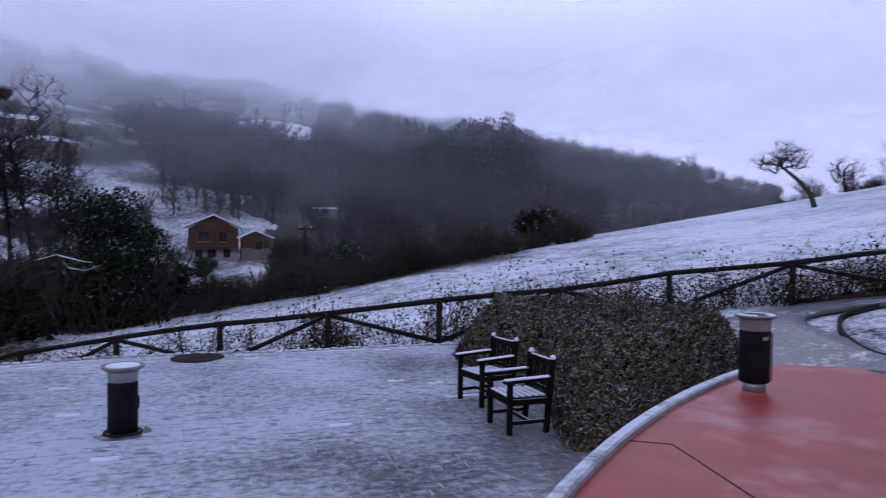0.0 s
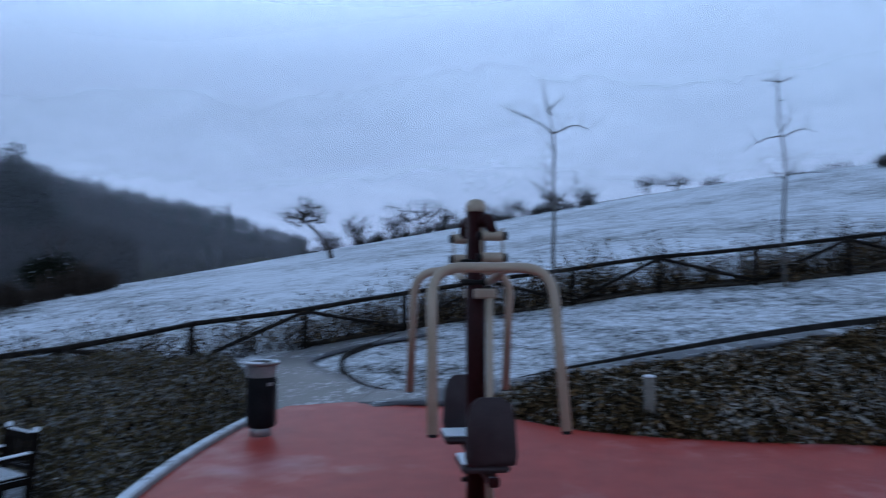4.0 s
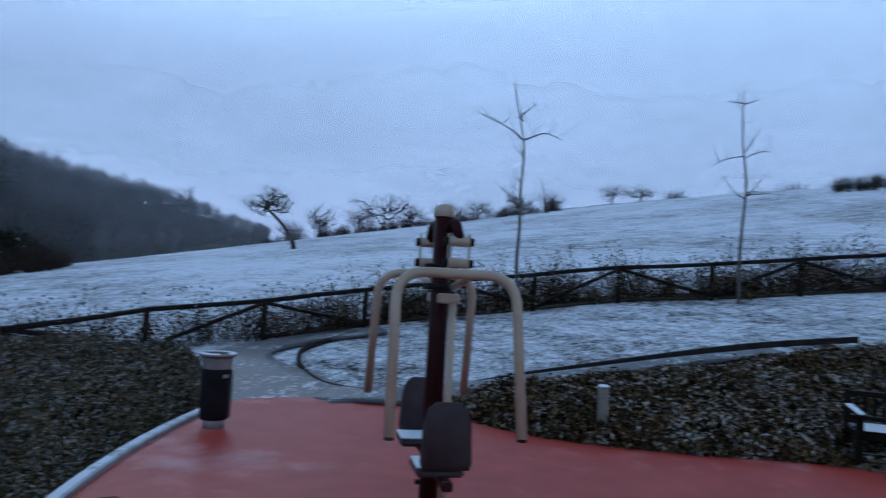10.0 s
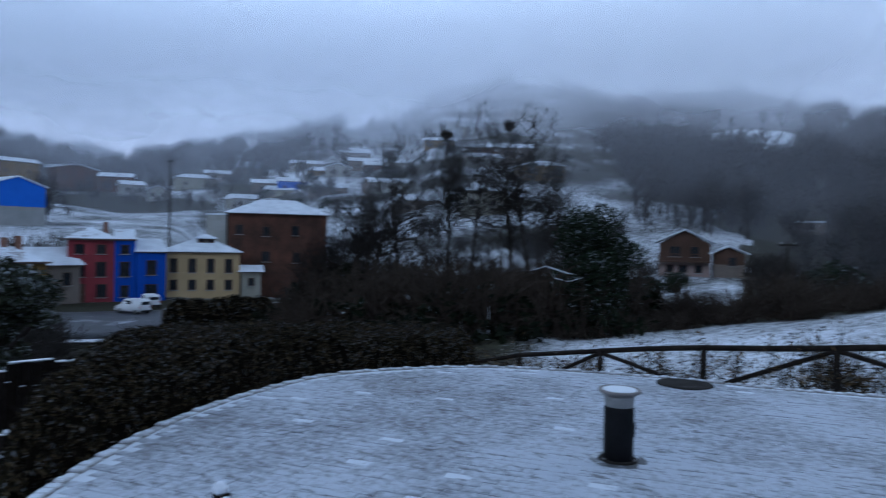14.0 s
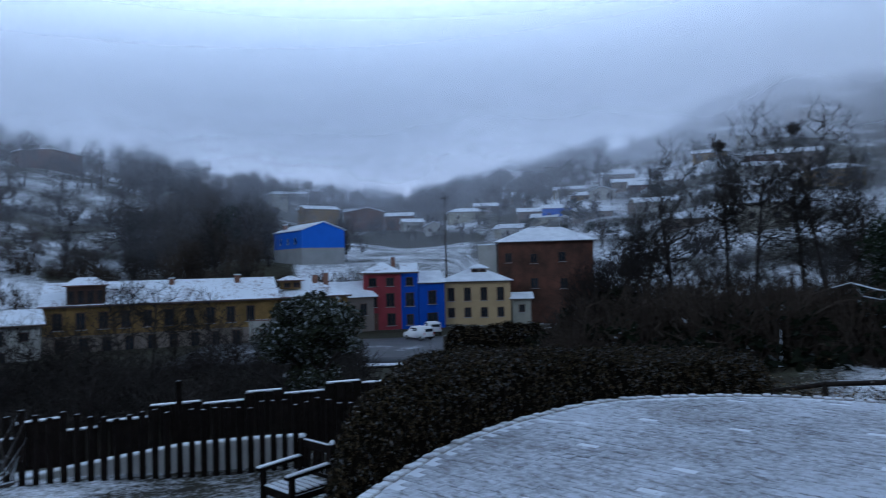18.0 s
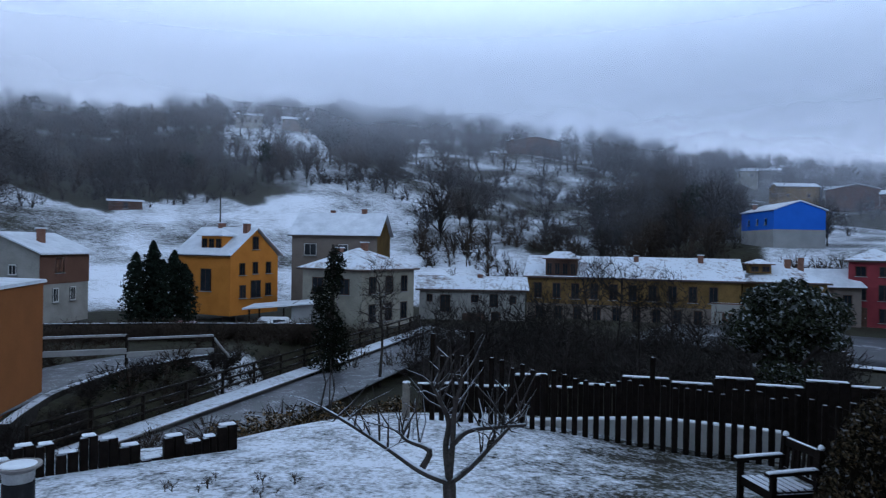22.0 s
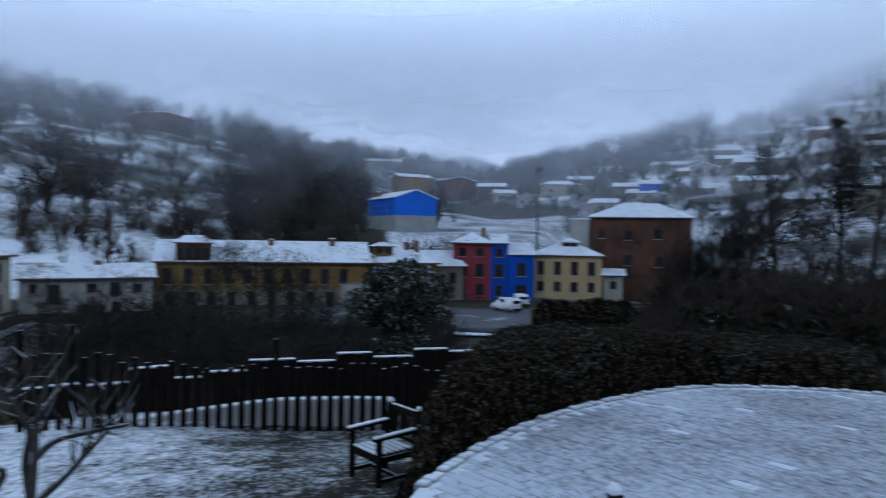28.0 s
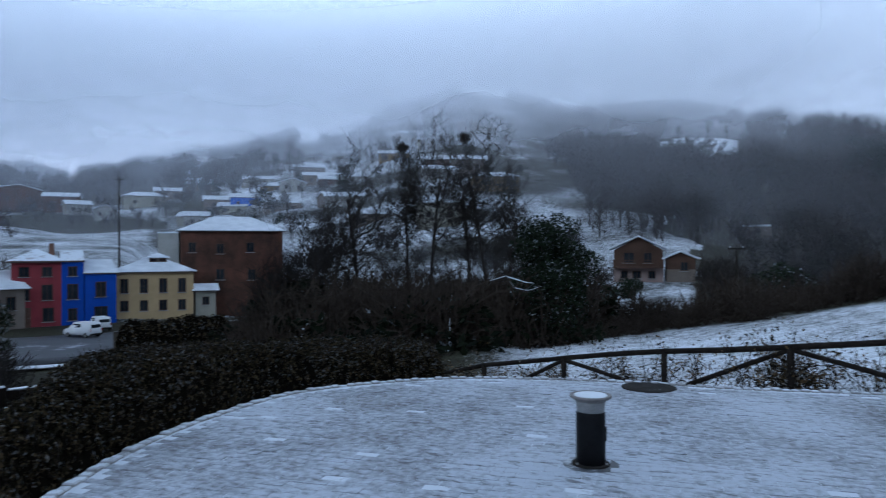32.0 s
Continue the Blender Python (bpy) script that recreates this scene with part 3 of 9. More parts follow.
# red safety floor, its kerb and the frosted plaza
red = part("red_floor", slab(bmesh.new(), KERB_ARC + RED_EDGE, -0.5, 0.0), M_RED)
tagged(red, "red rubber exercise floor with patches of frost", "floor", "", "structure")
seam = new("floor_seam")
for p0, p1 in (((1.0, 5.25), (1.72, 5.07)), ((1.72, 5.07), (1.98, 3.2)), ((1.98, 3.2), (2.4, -1.0))):
    d = Vector((p1[0] - p0[0], p1[1] - p0[1]))
    part("joint", box(((p0[0] + p1[0]) / 2, (p0[1] + p1[1]) / 2, 0.001), (d.length, 0.012, 0.006), (0, 0, math.degrees(math.atan2(d.y, d.x)))), M_BLACK, seam)
tagged(seam, "dark joint between sheets of red rubber floor", "floor joint", "", "structure")


def ribbon(line, half, z, thick):
    """A bar of rectangular section with worn edges along a line in plan; z is a number or a function of the place."""
    bm = bmesh.new()
    pts = [Vector((x, y, 0)) for x, y in line]
    rings = []
    for i, p in enumerate(pts):
        d = (pts[min(i + 1, len(pts) - 1)] - pts[max(i - 1, 0)]).normalized()
        s = Vector((-d.y, d.x, 0))
        top = z(p.x, p.y) if callable(z) else z
        c = min(0.018, half * 0.3)
        rings.append([bm.verts.new(p + s * o + Vector((0, 0, h))) for o, h in ((-half, top - thick), (-half, top - c), (-half + c, top), (half - c, top), (half, top - c), (half, top - thick))])
    for a, b in zip(rings, rings[1:]):
        for k in range(5):
            bm.faces.new((a[k], b[k], b[k + 1], a[k + 1]))
    bm.faces.new(rings[0])
    bm.faces.new(rings[-1][::-1])
    bmesh.ops.recalc_face_normals(bm, faces=bm.faces)
    return bm


kerb = tagged(new("kerb"), "rounded pale kerb dusted with snow beside the red floor", "kerb", "", "structure")
for i in range(0, len(KERB_ARC) - 3, 3):
    seg = KERB_ARC[i:i + 4]
    (x0, y0), (x1, y1) = seg[0], seg[-1]
    d = Vector((x1 - x0, y1 - y0)).normalized() * 0.004
    seg[0], seg[-1] = (x0 + d.x, y0 + d.y), (x1 - d.x, y1 - d.y)
    part("kerb_stone", ribbon(seg, 0.055, 0.055, 0.5), M_KERB, kerb)

plaza_line = PLAZA + [(2.4, 12.2), (4.4, 12.4), (4.6, 10.6), (2.4, 8.0), (1.6, 6.4)] + [p for p in KERB_ARC[::-1] if 1.0 < p[1] < 6.2] + [(-0.7, 0.9), (-3.2, 0.6)]
plaza = part("plaza_paving", slab(bmesh.new(), plaza_line, -0.75, -0.255), M_JOINT)
tagged(plaza, "grey paved plaza under a thin dusting of snow", "pavement", "", "structure")
edge = tagged(new("plaza_edge"), "low row of edging stones round the paved plaza", "kerb", "", "structure")
rim = np.array(PLAZA)
rim_run = np.concatenate([[0], np.cumsum(np.hypot(*np.diff(rim, axis=0).T))])
for i in range(int(rim_run[-1] / 0.118)):
    x, y = (float(np.interp((i + 0.5) * 0.118, rim_run, rim[:, k])) for k in (0, 1))
    x1, y1 = (float(np.interp((i + 0.9) * 0.118, rim_run, rim[:, k])) for k in (0, 1))
    lift = 0.008 * math.sin(i * 2.4) + 0.004 * math.sin(i * 5.1)
    part("edging_stone", box((x, y, -0.36 + lift), (0.106, 0.105 + 0.012 * math.sin(i * 1.7), 0.26), (0, 0, math.degrees(math.atan2(y1 - y, x1 - x))), 0.012), M_KERB, edge)


def draped(name, line, half, lift, material, label, category):
    """A strip of paving that follows the ground."""
    bm = bmesh.new()
    pts = [Vector((x, y, 0)) for x, y in line]
    rows = []
    for i, p in enumerate(pts):
        d = (pts[min(i + 1, len(pts) - 1)] - pts[max(i - 1, 0)]).normalized()
        s = Vector((-d.y, d.x, 0))
        w = half(i / (len(pts) - 1)) if callable(half) else half
        row = []
        for k in range(7):
            q = p + s * w * (k / 3 - 1)
            row.append(bm.verts.new((q.x, q.y, lift(q.x, q.y) if callable(lift) else land_at(q.x, q.y) + lift)))
        rows.append(row)
    for a, b in zip(rows, rows[1:]):
        for k in range(6):
            bm.faces.new((a[k], a[k + 1], b[k + 1], b[k]))
    bmesh.ops.recalc_face_normals(bm, faces=bm.faces)
    bmesh.ops.solidify(bm, geom=bm.faces[:], thickness=0.06)
    ob = part(name, bm, material, None, "", True)
    return tagged(ob, label, category, "", "structure")


def path_z(x, y):
    """The park path leaves the floor level and joins the slope."""
    k = float(smoothstep(7.6, 9.6, np.hypot(x, y)))
    return (1 - k) * -0.01 + k * (max(land_at(x, y), -0.22) + 0.03)


path_upper = smooth_line([(4.6, 7.7), (4.9, 9.2), (5.15, 11.0), (5.85, 12.2), (7.2, 12.45), (8.8, 11.85)], 6)
draped("park_path", path_upper, lambda s: 0.95 - 0.55 * s, path_z, M_ASPHALT, "wet grey park path with frost at its sides", "path")
path_side = smooth_line([(5.2, 8.3), (5.55, 7.75), (6.25, 7.05), (7.9, 6.3), (9.6, 5.45), (11.0, 4.6)], 6)
draped("side_path", path_side, lambda s: 0.36 - 0.2 * s, lambda x, y: path_z(x, y) + 0.006, M_ASPHALT, "narrow wet path between lawn and planting", "path")
lawn_edge = smooth_line([(8.4, 12.2), (6.9, 11.6), (6.2, 10.7), (5.75, 9.6), (5.58, 8.65), (5.75, 7.95), (6.15, 7.5), (6.9, 7.05), (8.1, 6.68), (10.1, 5.75), (11.6, 4.9), (12.9, 3.85)], 5)
edging = tagged(new("lawn_edging"), "dark timber edging round the frosted lawn", "edging", "", "structure")
for i in range(0, len(lawn_edge) - 3, 3):
    part("edging_board", ribbon(lawn_edge[i:i + 4], 0.032, lambda x, y: max(land_at(x, y), path_z(x, y)) + 0.065, 0.35), M_EDGE, edging)

# low cloud over the hills
for radius, off, low, high, top, most in ((112, -28, 16, 40, 75, 0.15), (150, -45, 24, 48, 90, 0.27), (235, -60, 34, 62, 125, 0.40), (330, -30, 34, 78, 180, 0.58), (445, 0, 14, 72, 230, 0.70)):
    heights = [z for z in (-12, 20, 60, 110, 170, 240, 300) if z <= top + 30]
    turn = np.radians(np.arange(0, 360, 6))
    bx, by = off + radius * np.cos(turn), radius * np.sin(turn)
    V = np.stack([np.tile(bx, len(heights)), np.tile(by, len(heights)), np.repeat(heights, 60)], -1)
    k = (np.arange(len(heights) - 1)[:, None] * 60 + np.arange(60)[None]).ravel()
    k1 = (np.arange(len(heights) - 1)[:, None] * 60 + (np.arange(60)[None] + 1) % 60).ravel()
    me = flat_mesh("mist_bank", V, np.stack([k, k1, k1 + 60, k + 60], -1))
    side = np.degrees(np.arctan2(-bx, by))
    thick = np.interp(side, [-180, -60, -14, 2, 10, 30, 100, 140, 180], [1, 1, 0.75, 0.8, 1.4, 1.55, 1.3, 1, 1]) if radius < 300 else np.ones(60)
    me.attributes.new("thick", "FLOAT", "POINT").data.foreach_set("value", np.tile(thick, len(heights)).astype(np.float32))
    ob = link_mesh("mist_bank", me, mist_material("low_cloud", low, high, top, most), None, "", True)
    tagged(ob, "bank of thin low cloud hanging over the hills", "mist", "", "structure")

# ---------------------------------------------------------------- plants
def grow(rng, start, direction, length, radius, depth, out, up=0.15, spread=0.6, ratio=0.68, forks=(2, 3), steps=4, level=0, wobble=0.12, side=0.55):
    """A limb and its branches: appends (level, points, radii) to out."""
    pts, rad = [np.array(start, float)], [radius]
    d = np.array(direction, float)
    d /= np.linalg.norm(d)
    for i in range(steps):
        d = d + rng.normal(0, wobble, 3) + np.array([0, 0, up]) / steps
        d /= np.linalg.norm(d)
        pts.append(pts[-1] + d * length / steps)
        rad.append(radius * (1 - 0.5 * (i + 1) / steps))
    out.append((level, pts, rad))
    if depth <= 0:
        return
    n = rng.integers(forks[0], forks[1] + 1)
    for k in range(n):
        e = d + rng.normal(0, spread, 3)
        grow(rng, pts[-1], e, length * ratio * rng.uniform(0.75, 1.15), rad[-1] * 0.85, depth - 1, out, up, spread, ratio, forks, steps, level + 1, wobble, side)
    for i in range(2, steps):
        if rng.random() < side:
            e = d * 0.5 + rng.normal(0, 0.8, 3)
            grow(rng, pts[i], e, length * ratio * rng.uniform(0.5, 0.9), rad[i] * 0.55, depth - 1, out, up, spread, ratio, forks, max(2, steps - 1), level + 1, wobble, side)


def limb_mesh(limbs, name, sides):
    """One mesh of many tapered limbs."""
    V, F, base = [], [], 0
    for _, pts, rad in limbs:
        n = sides
        P = np.array(pts)
        T = np.gradient(P, axis=0)
        T /= np.linalg.norm(T, axis=1, keepdims=True) + 1e-9
        ref = np.array([0.3, 0.9, 0.2])
        U = np.cross(T, ref)
        U /= np.linalg.norm(U, axis=1, keepdims=True) + 1e-9
        W = np.cross(T, U)
        ang = 2 * np.pi * np.arange(n) / n
        ring = P[:, None] + np.array(rad)[:, None, None] * (np.cos(ang)[None, :, None] * U[:, None] + np.sin(ang)[None, :, None] * W[:, None])
        V.append(ring.reshape(-1, 3))
        k = len(P)
        i = (np.arange(k - 1)[:, None] * n + np.arange(n)[None])
        j = (np.arange(k - 1)[:, None] * n + (np.arange(n)[None] + 1) % n)
        F.append((np.stack([i, j, j + n, i + n], -1) + base).reshape(-1, 4))
        base += k * n
    return flat_mesh(name, np.concatenate(V), np.concatenate(F))


def bare_tree(name, seed, place, height, radius, material, label, depth=4, up=0.2, spread=0.55, trunk_part=0.35, category="tree", lean=(0, 0), ratio=0.68, forks=(2, 3), split=1, group="", twig_material=None, side=0.55, wobble=0.12):
    rng = np.random.default_rng(seed)
    out = []
    grow(rng, (0, 0, -0.15), (lean[0], lean[1], 1), height * trunk_part + 0.15, radius, depth, out, up, spread, ratio, forks, 5, 0, wobble, side)
    top = max(p[2] for _, pts, _ in out for p in pts)
    s = height / top
    out = [(lv, [p * np.array([s, s, s]) for p in pts], rad) for lv, pts, rad in out]
    t = thing(name, place, float(rng.uniform(0, 360)) if lean == (0, 0) else 0, label, category, group)
    link_mesh("trunk", limb_mesh([o for o in out if o[0] <= split], "trunk", 7), material, t, "", True)
    fine = [(lv, pts, [max(q, 0.004) for q in rad]) for lv, pts, rad in out if lv > split]
    if fine:
        link_mesh("crown", limb_mesh(fine, "crown", 4), twig_material or material, t, "", True)
    return t


def crown_tree(name, seed, place, trunk, blobs, n, radius, material, label, group="", twigs=3, tip=0.012, reach=0.5, category="tree", lift=1.2, twig_material=None, rise=0.15):
    """A bare tree: a trunk line, and limbs that join the nearest older wood on their way to places inside the crown's blobs."""
    rng = np.random.default_rng(seed)
    line = [np.array(p, float) for p in smooth_line(trunk, 4)]
    nodes = np.zeros((len(line) + 2 * n, 3))
    nodes[:len(line)] = line
    parent = [-1] + list(range(len(line) - 1))
    total = sum(r[0] * r[1] * r[2] for _, r in blobs)
    goals = []
    for c, r in blobs:
        k = int(n * r[0] * r[1] * r[2] / total)
        d = rng.normal(0, 1, (k, 3))
        d /= np.linalg.norm(d, axis=1, keepdims=True)
        goals.append(np.array(c) + d * np.array(r) * rng.random((k, 1)) ** 0.42)
    goals = np.concatenate(goals)
    goals = goals[np.argsort(np.linalg.norm(goals - line[-1], axis=1) + 0.3 * np.linalg.norm(goals - line[len(line) // 2], axis=1))]
    m, low = len(line), len(line) // 3
    edges = []
    for g in goals:
        have = nodes[low:m]
        away = np.linalg.norm(have - g, axis=1) + lift * np.maximum(0, have[:, 2] - g[2] + rise * np.linalg.norm(have - g, axis=1))
        j = low + int(np.argmin(away))
        a = nodes[j]
        gap = np.linalg.norm(g - a)
        mid = a + (g - a) * rng.uniform(0.4, 0.6) + rng.normal(0, 0.10, 3) * gap
        nodes[m], nodes[m + 1] = mid, g
        parent.extend([j, m])
        edges.append((j, m, m + 1))
        m += 2
    load = np.ones(m)
    for i in range(m - 1, 0, -1):
        load[parent[i]] += load[i]
    size = tip * (load / 2.0) ** 0.40
    size = np.minimum(size, radius)
    k = len(line)
    stem = [(0, line, [radius * (1 - 0.6 * i / k) * (1.25 if i == 0 else 1) for i in range(k)])]
    thick, thin = [], []
    for j, a, b in edges:
        limb = (1, [nodes[j], nodes[a], nodes[b]], [size[a], (size[a] + size[b]) / 2, size[b] * 0.8])
        (thick if load[a] > n * 0.10 else thin).append(limb)
        d = nodes[b] - nodes[j]
        d /= np.linalg.norm(d) + 1e-6
        for _ in range(twigs):
            s0 = nodes[a] + (nodes[b] - nodes[a]) * rng.uniform(0.1, 1.0)
            e = d * 0.8 + rng.normal(0, 0.6, 3) + np.array([0, 0, 0.25])
            L = reach * rng.uniform(0.5, 1.2)
            thin.append((2, [s0, s0 + (e + rng.normal(0, 0.2, 3)) * L], [tip * 0.8, tip * 0.35]))
    t = thing(name, place, 0, label, category, group)
    link_mesh("trunk", limb_mesh(stem + thick, "trunk", 7), material, t, "", True)
    link_mesh("crown", limb_mesh(thin, "crown", 3), twig_material or material, t, "", True)
    return t


def round_tree(name, seed, place, height, width, n, radius, material, label, group="", tip=0.014, reach=0.5, crown=0.58, tall=0.42, twigs=3, lift=1.0, lean=0.0, rise=0.15):
    """A bare tree with a broad uneven rounded crown."""
    rng = np.random.default_rng(seed)
    w, h = width / 2, height
    trunk = [(0, 0, -0.4), (rng.normal(0, 0.02) * h, rng.normal(0, 0.02) * h, h * 0.16), (lean + rng.normal(0, 0.03) * h, rng.normal(0, 0.03) * h, h * 0.34), (lean * 1.3 + rng.normal(0, 0.04) * h, rng.normal(0, 0.04) * h, h * (crown + 0.1))]
    blobs = [((lean, 0, h * crown), (w * 0.86, w * 0.86, h * tall * 0.92))]
    for _ in range(5):
        b = rng.uniform(0, 2 * math.pi)
        q = rng.uniform(0.35, 0.6)
        blobs.append(((lean + w * q * math.cos(b), w * q * math.sin(b), h * (crown + rng.uniform(-0.12, 0.16))), (w * 0.5, w * 0.5, h * tall * 0.5)))
    return crown_tree(name, seed, place, trunk, blobs, n, radius, material, label, group, twigs, tip, reach, lift=lift, rise=rise)


def leaf_cloud(rng, centres, size, normals=None, flat=0.5):
    """Small folded leaves about the given places: verts and quads."""
    n = len(centres)
    d = rng.normal(0, 1, (n, 3))
    if normals is not None:
        d = d * flat + normals
    d /= np.linalg.norm(d, axis=1, keepdims=True) + 1e-9
    u = np.cross(d, rng.normal(0, 1, (n, 3)))
    u /= np.linalg.norm(u, axis=1, keepdims=True) + 1e-9
    w = np.cross(d, u)
    s = size * rng.uniform(0.6, 1.3, (n, 1))
    c = np.asarray(centres)
    v = np.stack([c - u * s, c - w * s * 0.45 + d * s * 0.15, c + u * s, c + w * s * 0.45 + d * s * 0.15], 1).reshape(-1, 3)
    f = np.arange(4 * n).reshape(-1, 4)
    return v, f


def lump(rng, n, centre, radii, shell=0.35):
    """Places in the outer part of an uneven ball."""
    d = rng.normal(0, 1, (n, 3))
    d /= np.linalg.norm(d, axis=1, keepdims=True)
    bulge = 1 + 0.18 * np.sin(d[:, :1] * 5 + 1) * np.sin(d[:, 1:2] * 6) + 0.12 * np.sin(d[:, 2:] * 9 + d[:, :1] * 7)
    r = (1 - shell * rng.random((n, 1)) ** 2) * bulge
    return np.array(centre) + d * r * np.array(radii), d


def lumpy_tree(name, seed, place, lumps, leaf, count, material, label, trunk_h, trunk_r, category="tree", flat=0.9, core=True, group=""):
    """An evergreen: a trunk with limbs and a crown of many leaf clumps."""
    rng = np.random.default_rng(seed)
    t = thing(name, place, 0, label, category, group)
    limbs = [(0, [np.array([0, 0, -0.2]), np.array([0, 0, trunk_h * 0.5]), np.array([0.02, 0.02, trunk_h])], [trunk_r, trunk_r * 0.8, trunk_r * 0.5])]
    for c, rr in lumps:
        limbs.append((1, [np.array([0, 0, trunk_h * 0.6]), np.array(c) * np.array([0.5, 0.5, 0.8]), np.array(c)], [trunk_r * 0.5, trunk_r * 0.3, trunk_r * 0.15]))
    link_mesh("trunk", limb_mesh(limbs, "trunk", 7), M_BARK, t, "", True)
    P, N = [], []
    total = sum(r[0] * r[2] for _, r in lumps)
    for c, rr in lumps:
        p, d = lump(rng, int(count * rr[0] * rr[2] / total), c, rr)
        P.append(p)
        N.append(d)
    v, f = leaf_cloud(rng, np.concatenate(P), leaf, np.concatenate(N), flat)
    link_mesh("crown", flat_mesh("crown", v, f), material, t)
    return t


def clump_lumps(rng, n, centre, spread, size):
    """Random clumps about a centre."""
    out = []
    for _ in range(n):
        d = rng.normal(0, 1, 3)
        d /= np.linalg.norm(d)
        c = np.array(centre) + d * np.array(spread) * rng.uniform(0.4, 1.0)
        s = size * rng.uniform(0.7, 1.3)
        out.append((tuple(c), (s, s, s * 0.8)))
    return out


def conifer(name, seed, place, height, width, label, group="", material=None, column=False):
    """A dark narrow conifer: trunk and drooping whorls of needles."""
    rng = np.random.default_rng(seed)
    t = thing(name, place, 0, label, "tree", group)
    link_mesh("trunk", limb_mesh([(0, [np.array([0, 0, -0.3]), np.array([0, 0, height * 0.5]), np.array([0, 0, height])], [width * 0.07, width * 0.05, 0.02])], "trunk", 7), M_BARK, t, "", True)
    n = 5200
    h = rng.random(n) ** 0.8
    ang = rng.random(n) * 2 * np.pi
    tier = 0.75 + 0.25 * np.sin(h * height * 7.0 + 3 * np.sin(ang * 3 + h * 9))
    r = width * 0.5 * ((1 - h ** 4.0) * 0.95 if column else 1 - h ** 1.6) * np.sqrt(rng.random(n)) * tier * (0.85 + 0.15 * np.sin(ang * 4 + h * 20)) + 0.05
    p = np.stack([r * np.cos(ang), r * np.sin(ang), height * (0.06 + 0.94 * h) - r * 0.25], -1)
    nrm = np.stack([np.cos(ang), np.sin(ang), np.full(n, 0.3)], -1)
    v, f = leaf_cloud(rng, p, 0.032 * height * 0.5 + 0.05, nrm, 0.7)
    link_mesh("crown", flat_mesh("crown", v, f), material or M_FIR, t)
    return t


def hedge_form(name, line, half, height, base, leaf, density, material, label, seed, category="hedge", round_top=0.5, ends=True):
    """A clipped hedge along a line: a core with shade in its colour, stems and many leaves; base and height may follow
    the place.
    """
    rng = np.random.default_rng(seed)
    t = thing(name, (0, 0, 0), 0, label, category)
    pts = np.array(line, float)
    seg = np.hypot(*np.diff(pts, axis=0).T)
    run = np.concatenate([[0], np.cumsum(seg)])
    length = run[-1]

    def place_on(s, v):
        """Along s (metres), across the skin v in 0..1 from one foot over the top to the other."""
        x, y = np.interp(s, run, pts[:, 0]), np.interp(s, run, pts[:, 1])
        e = 0.05
        dx = np.interp(s + e, run, pts[:, 0]) - np.interp(s - e, run, pts[:, 0])
        dy = np.interp(s + e, run, pts[:, 1]) - np.interp(s - e, run, pts[:, 1])
        q = np.hypot(dx, dy) + 1e-9
        nx, ny = -dy / q, dx / q
        ang = np.pi * (1 - v)
        ex = 2 / (2 + 2.5 * (1 - round_top))
        cu, su = np.cos(ang), np.sin(ang)
        off = np.sign(cu) * np.abs(cu) ** ex
        hh = np.abs(su) ** ex
        tail = np.minimum(1, np.minimum(s, length - s) / (half * 0.8) + 0.0) if ends else np.ones_like(s)
        tail = np.sqrt(np.clip(tail, 0, 1)) * 0.75 + 0.25 * np.clip(tail * 3, 0, 1)
        wob = 1 + 0.10 * np.sin(s * 2.3 + 3 * v) * np.sin(v * 7 + s) + 0.05 * np.sin(s * 7.1 + 9 * v)
        w = half
        H = np.interp(s / length, np.linspace(0, 1, len(height)), height) if isinstance(height, (list, tuple)) else height
        b = np.array([base(a, c) for a, c in zip(np.atleast_1d(x), np.atleast_1d(y))]) if callable(base) else base
        return np.stack([x + nx * off * w * tail * wob, y + ny * off * w * tail * wob, b + hh * H * tail * wob], -1), np.stack([nx * off, ny * off, hh + 0.1], -1)

    ns, nv = max(12, int(length / 0.25)), 16
    S, Vv = np.meshgrid(np.linspace(0, length, ns), np.linspace(0, 1, nv), indexing="ij")
    p, _ = place_on(S.ravel(), Vv.ravel())
    mid, _ = place_on(S.ravel(), np.full(S.size, 0.5))
    inner = p.copy()
    inner[:, :2] = mid[:, :2] + (p[:, :2] - mid[:, :2]) * 0.88
    zb = np.minimum(p[:, 2], mid[:, 2])
    inner[:, 2] = p[:, 2] - 0.06
    i = np.arange(ns - 1)[:, None] * nv + np.arange(nv - 1)[None]
    f = np.stack([i, i + nv, i + nv + 1, i + 1], -1).reshape(-1, 4)
    # core sheet under the leaves, shade painted in by its near-black colour
    link_mesh("inner_mass", flat_mesh("inner_mass", inner, f), M_INNER, t, "inner sheet coloured as the shade between leaves", True)
    n = int(density * length * (2 * height if not isinstance(height, (list, tuple)) else 2 * max(height)) + density * length * half)
    s, v = rng.uniform(0, length, n), rng.uniform(0.0, 1.0, n)
    p, d = place_on(s, v)
    p = p + d * rng.normal(-0.02, 0.045, (n, 1)) + rng.normal(0, 0.015, (n, 3))
    vv, ff = leaf_cloud(rng, p, leaf, d, 0.75)
    ob = link_mesh("leaves", flat_mesh("leaves", vv, ff), material, t)
    tagged(ob, "", "", "", "stuff")
    return t


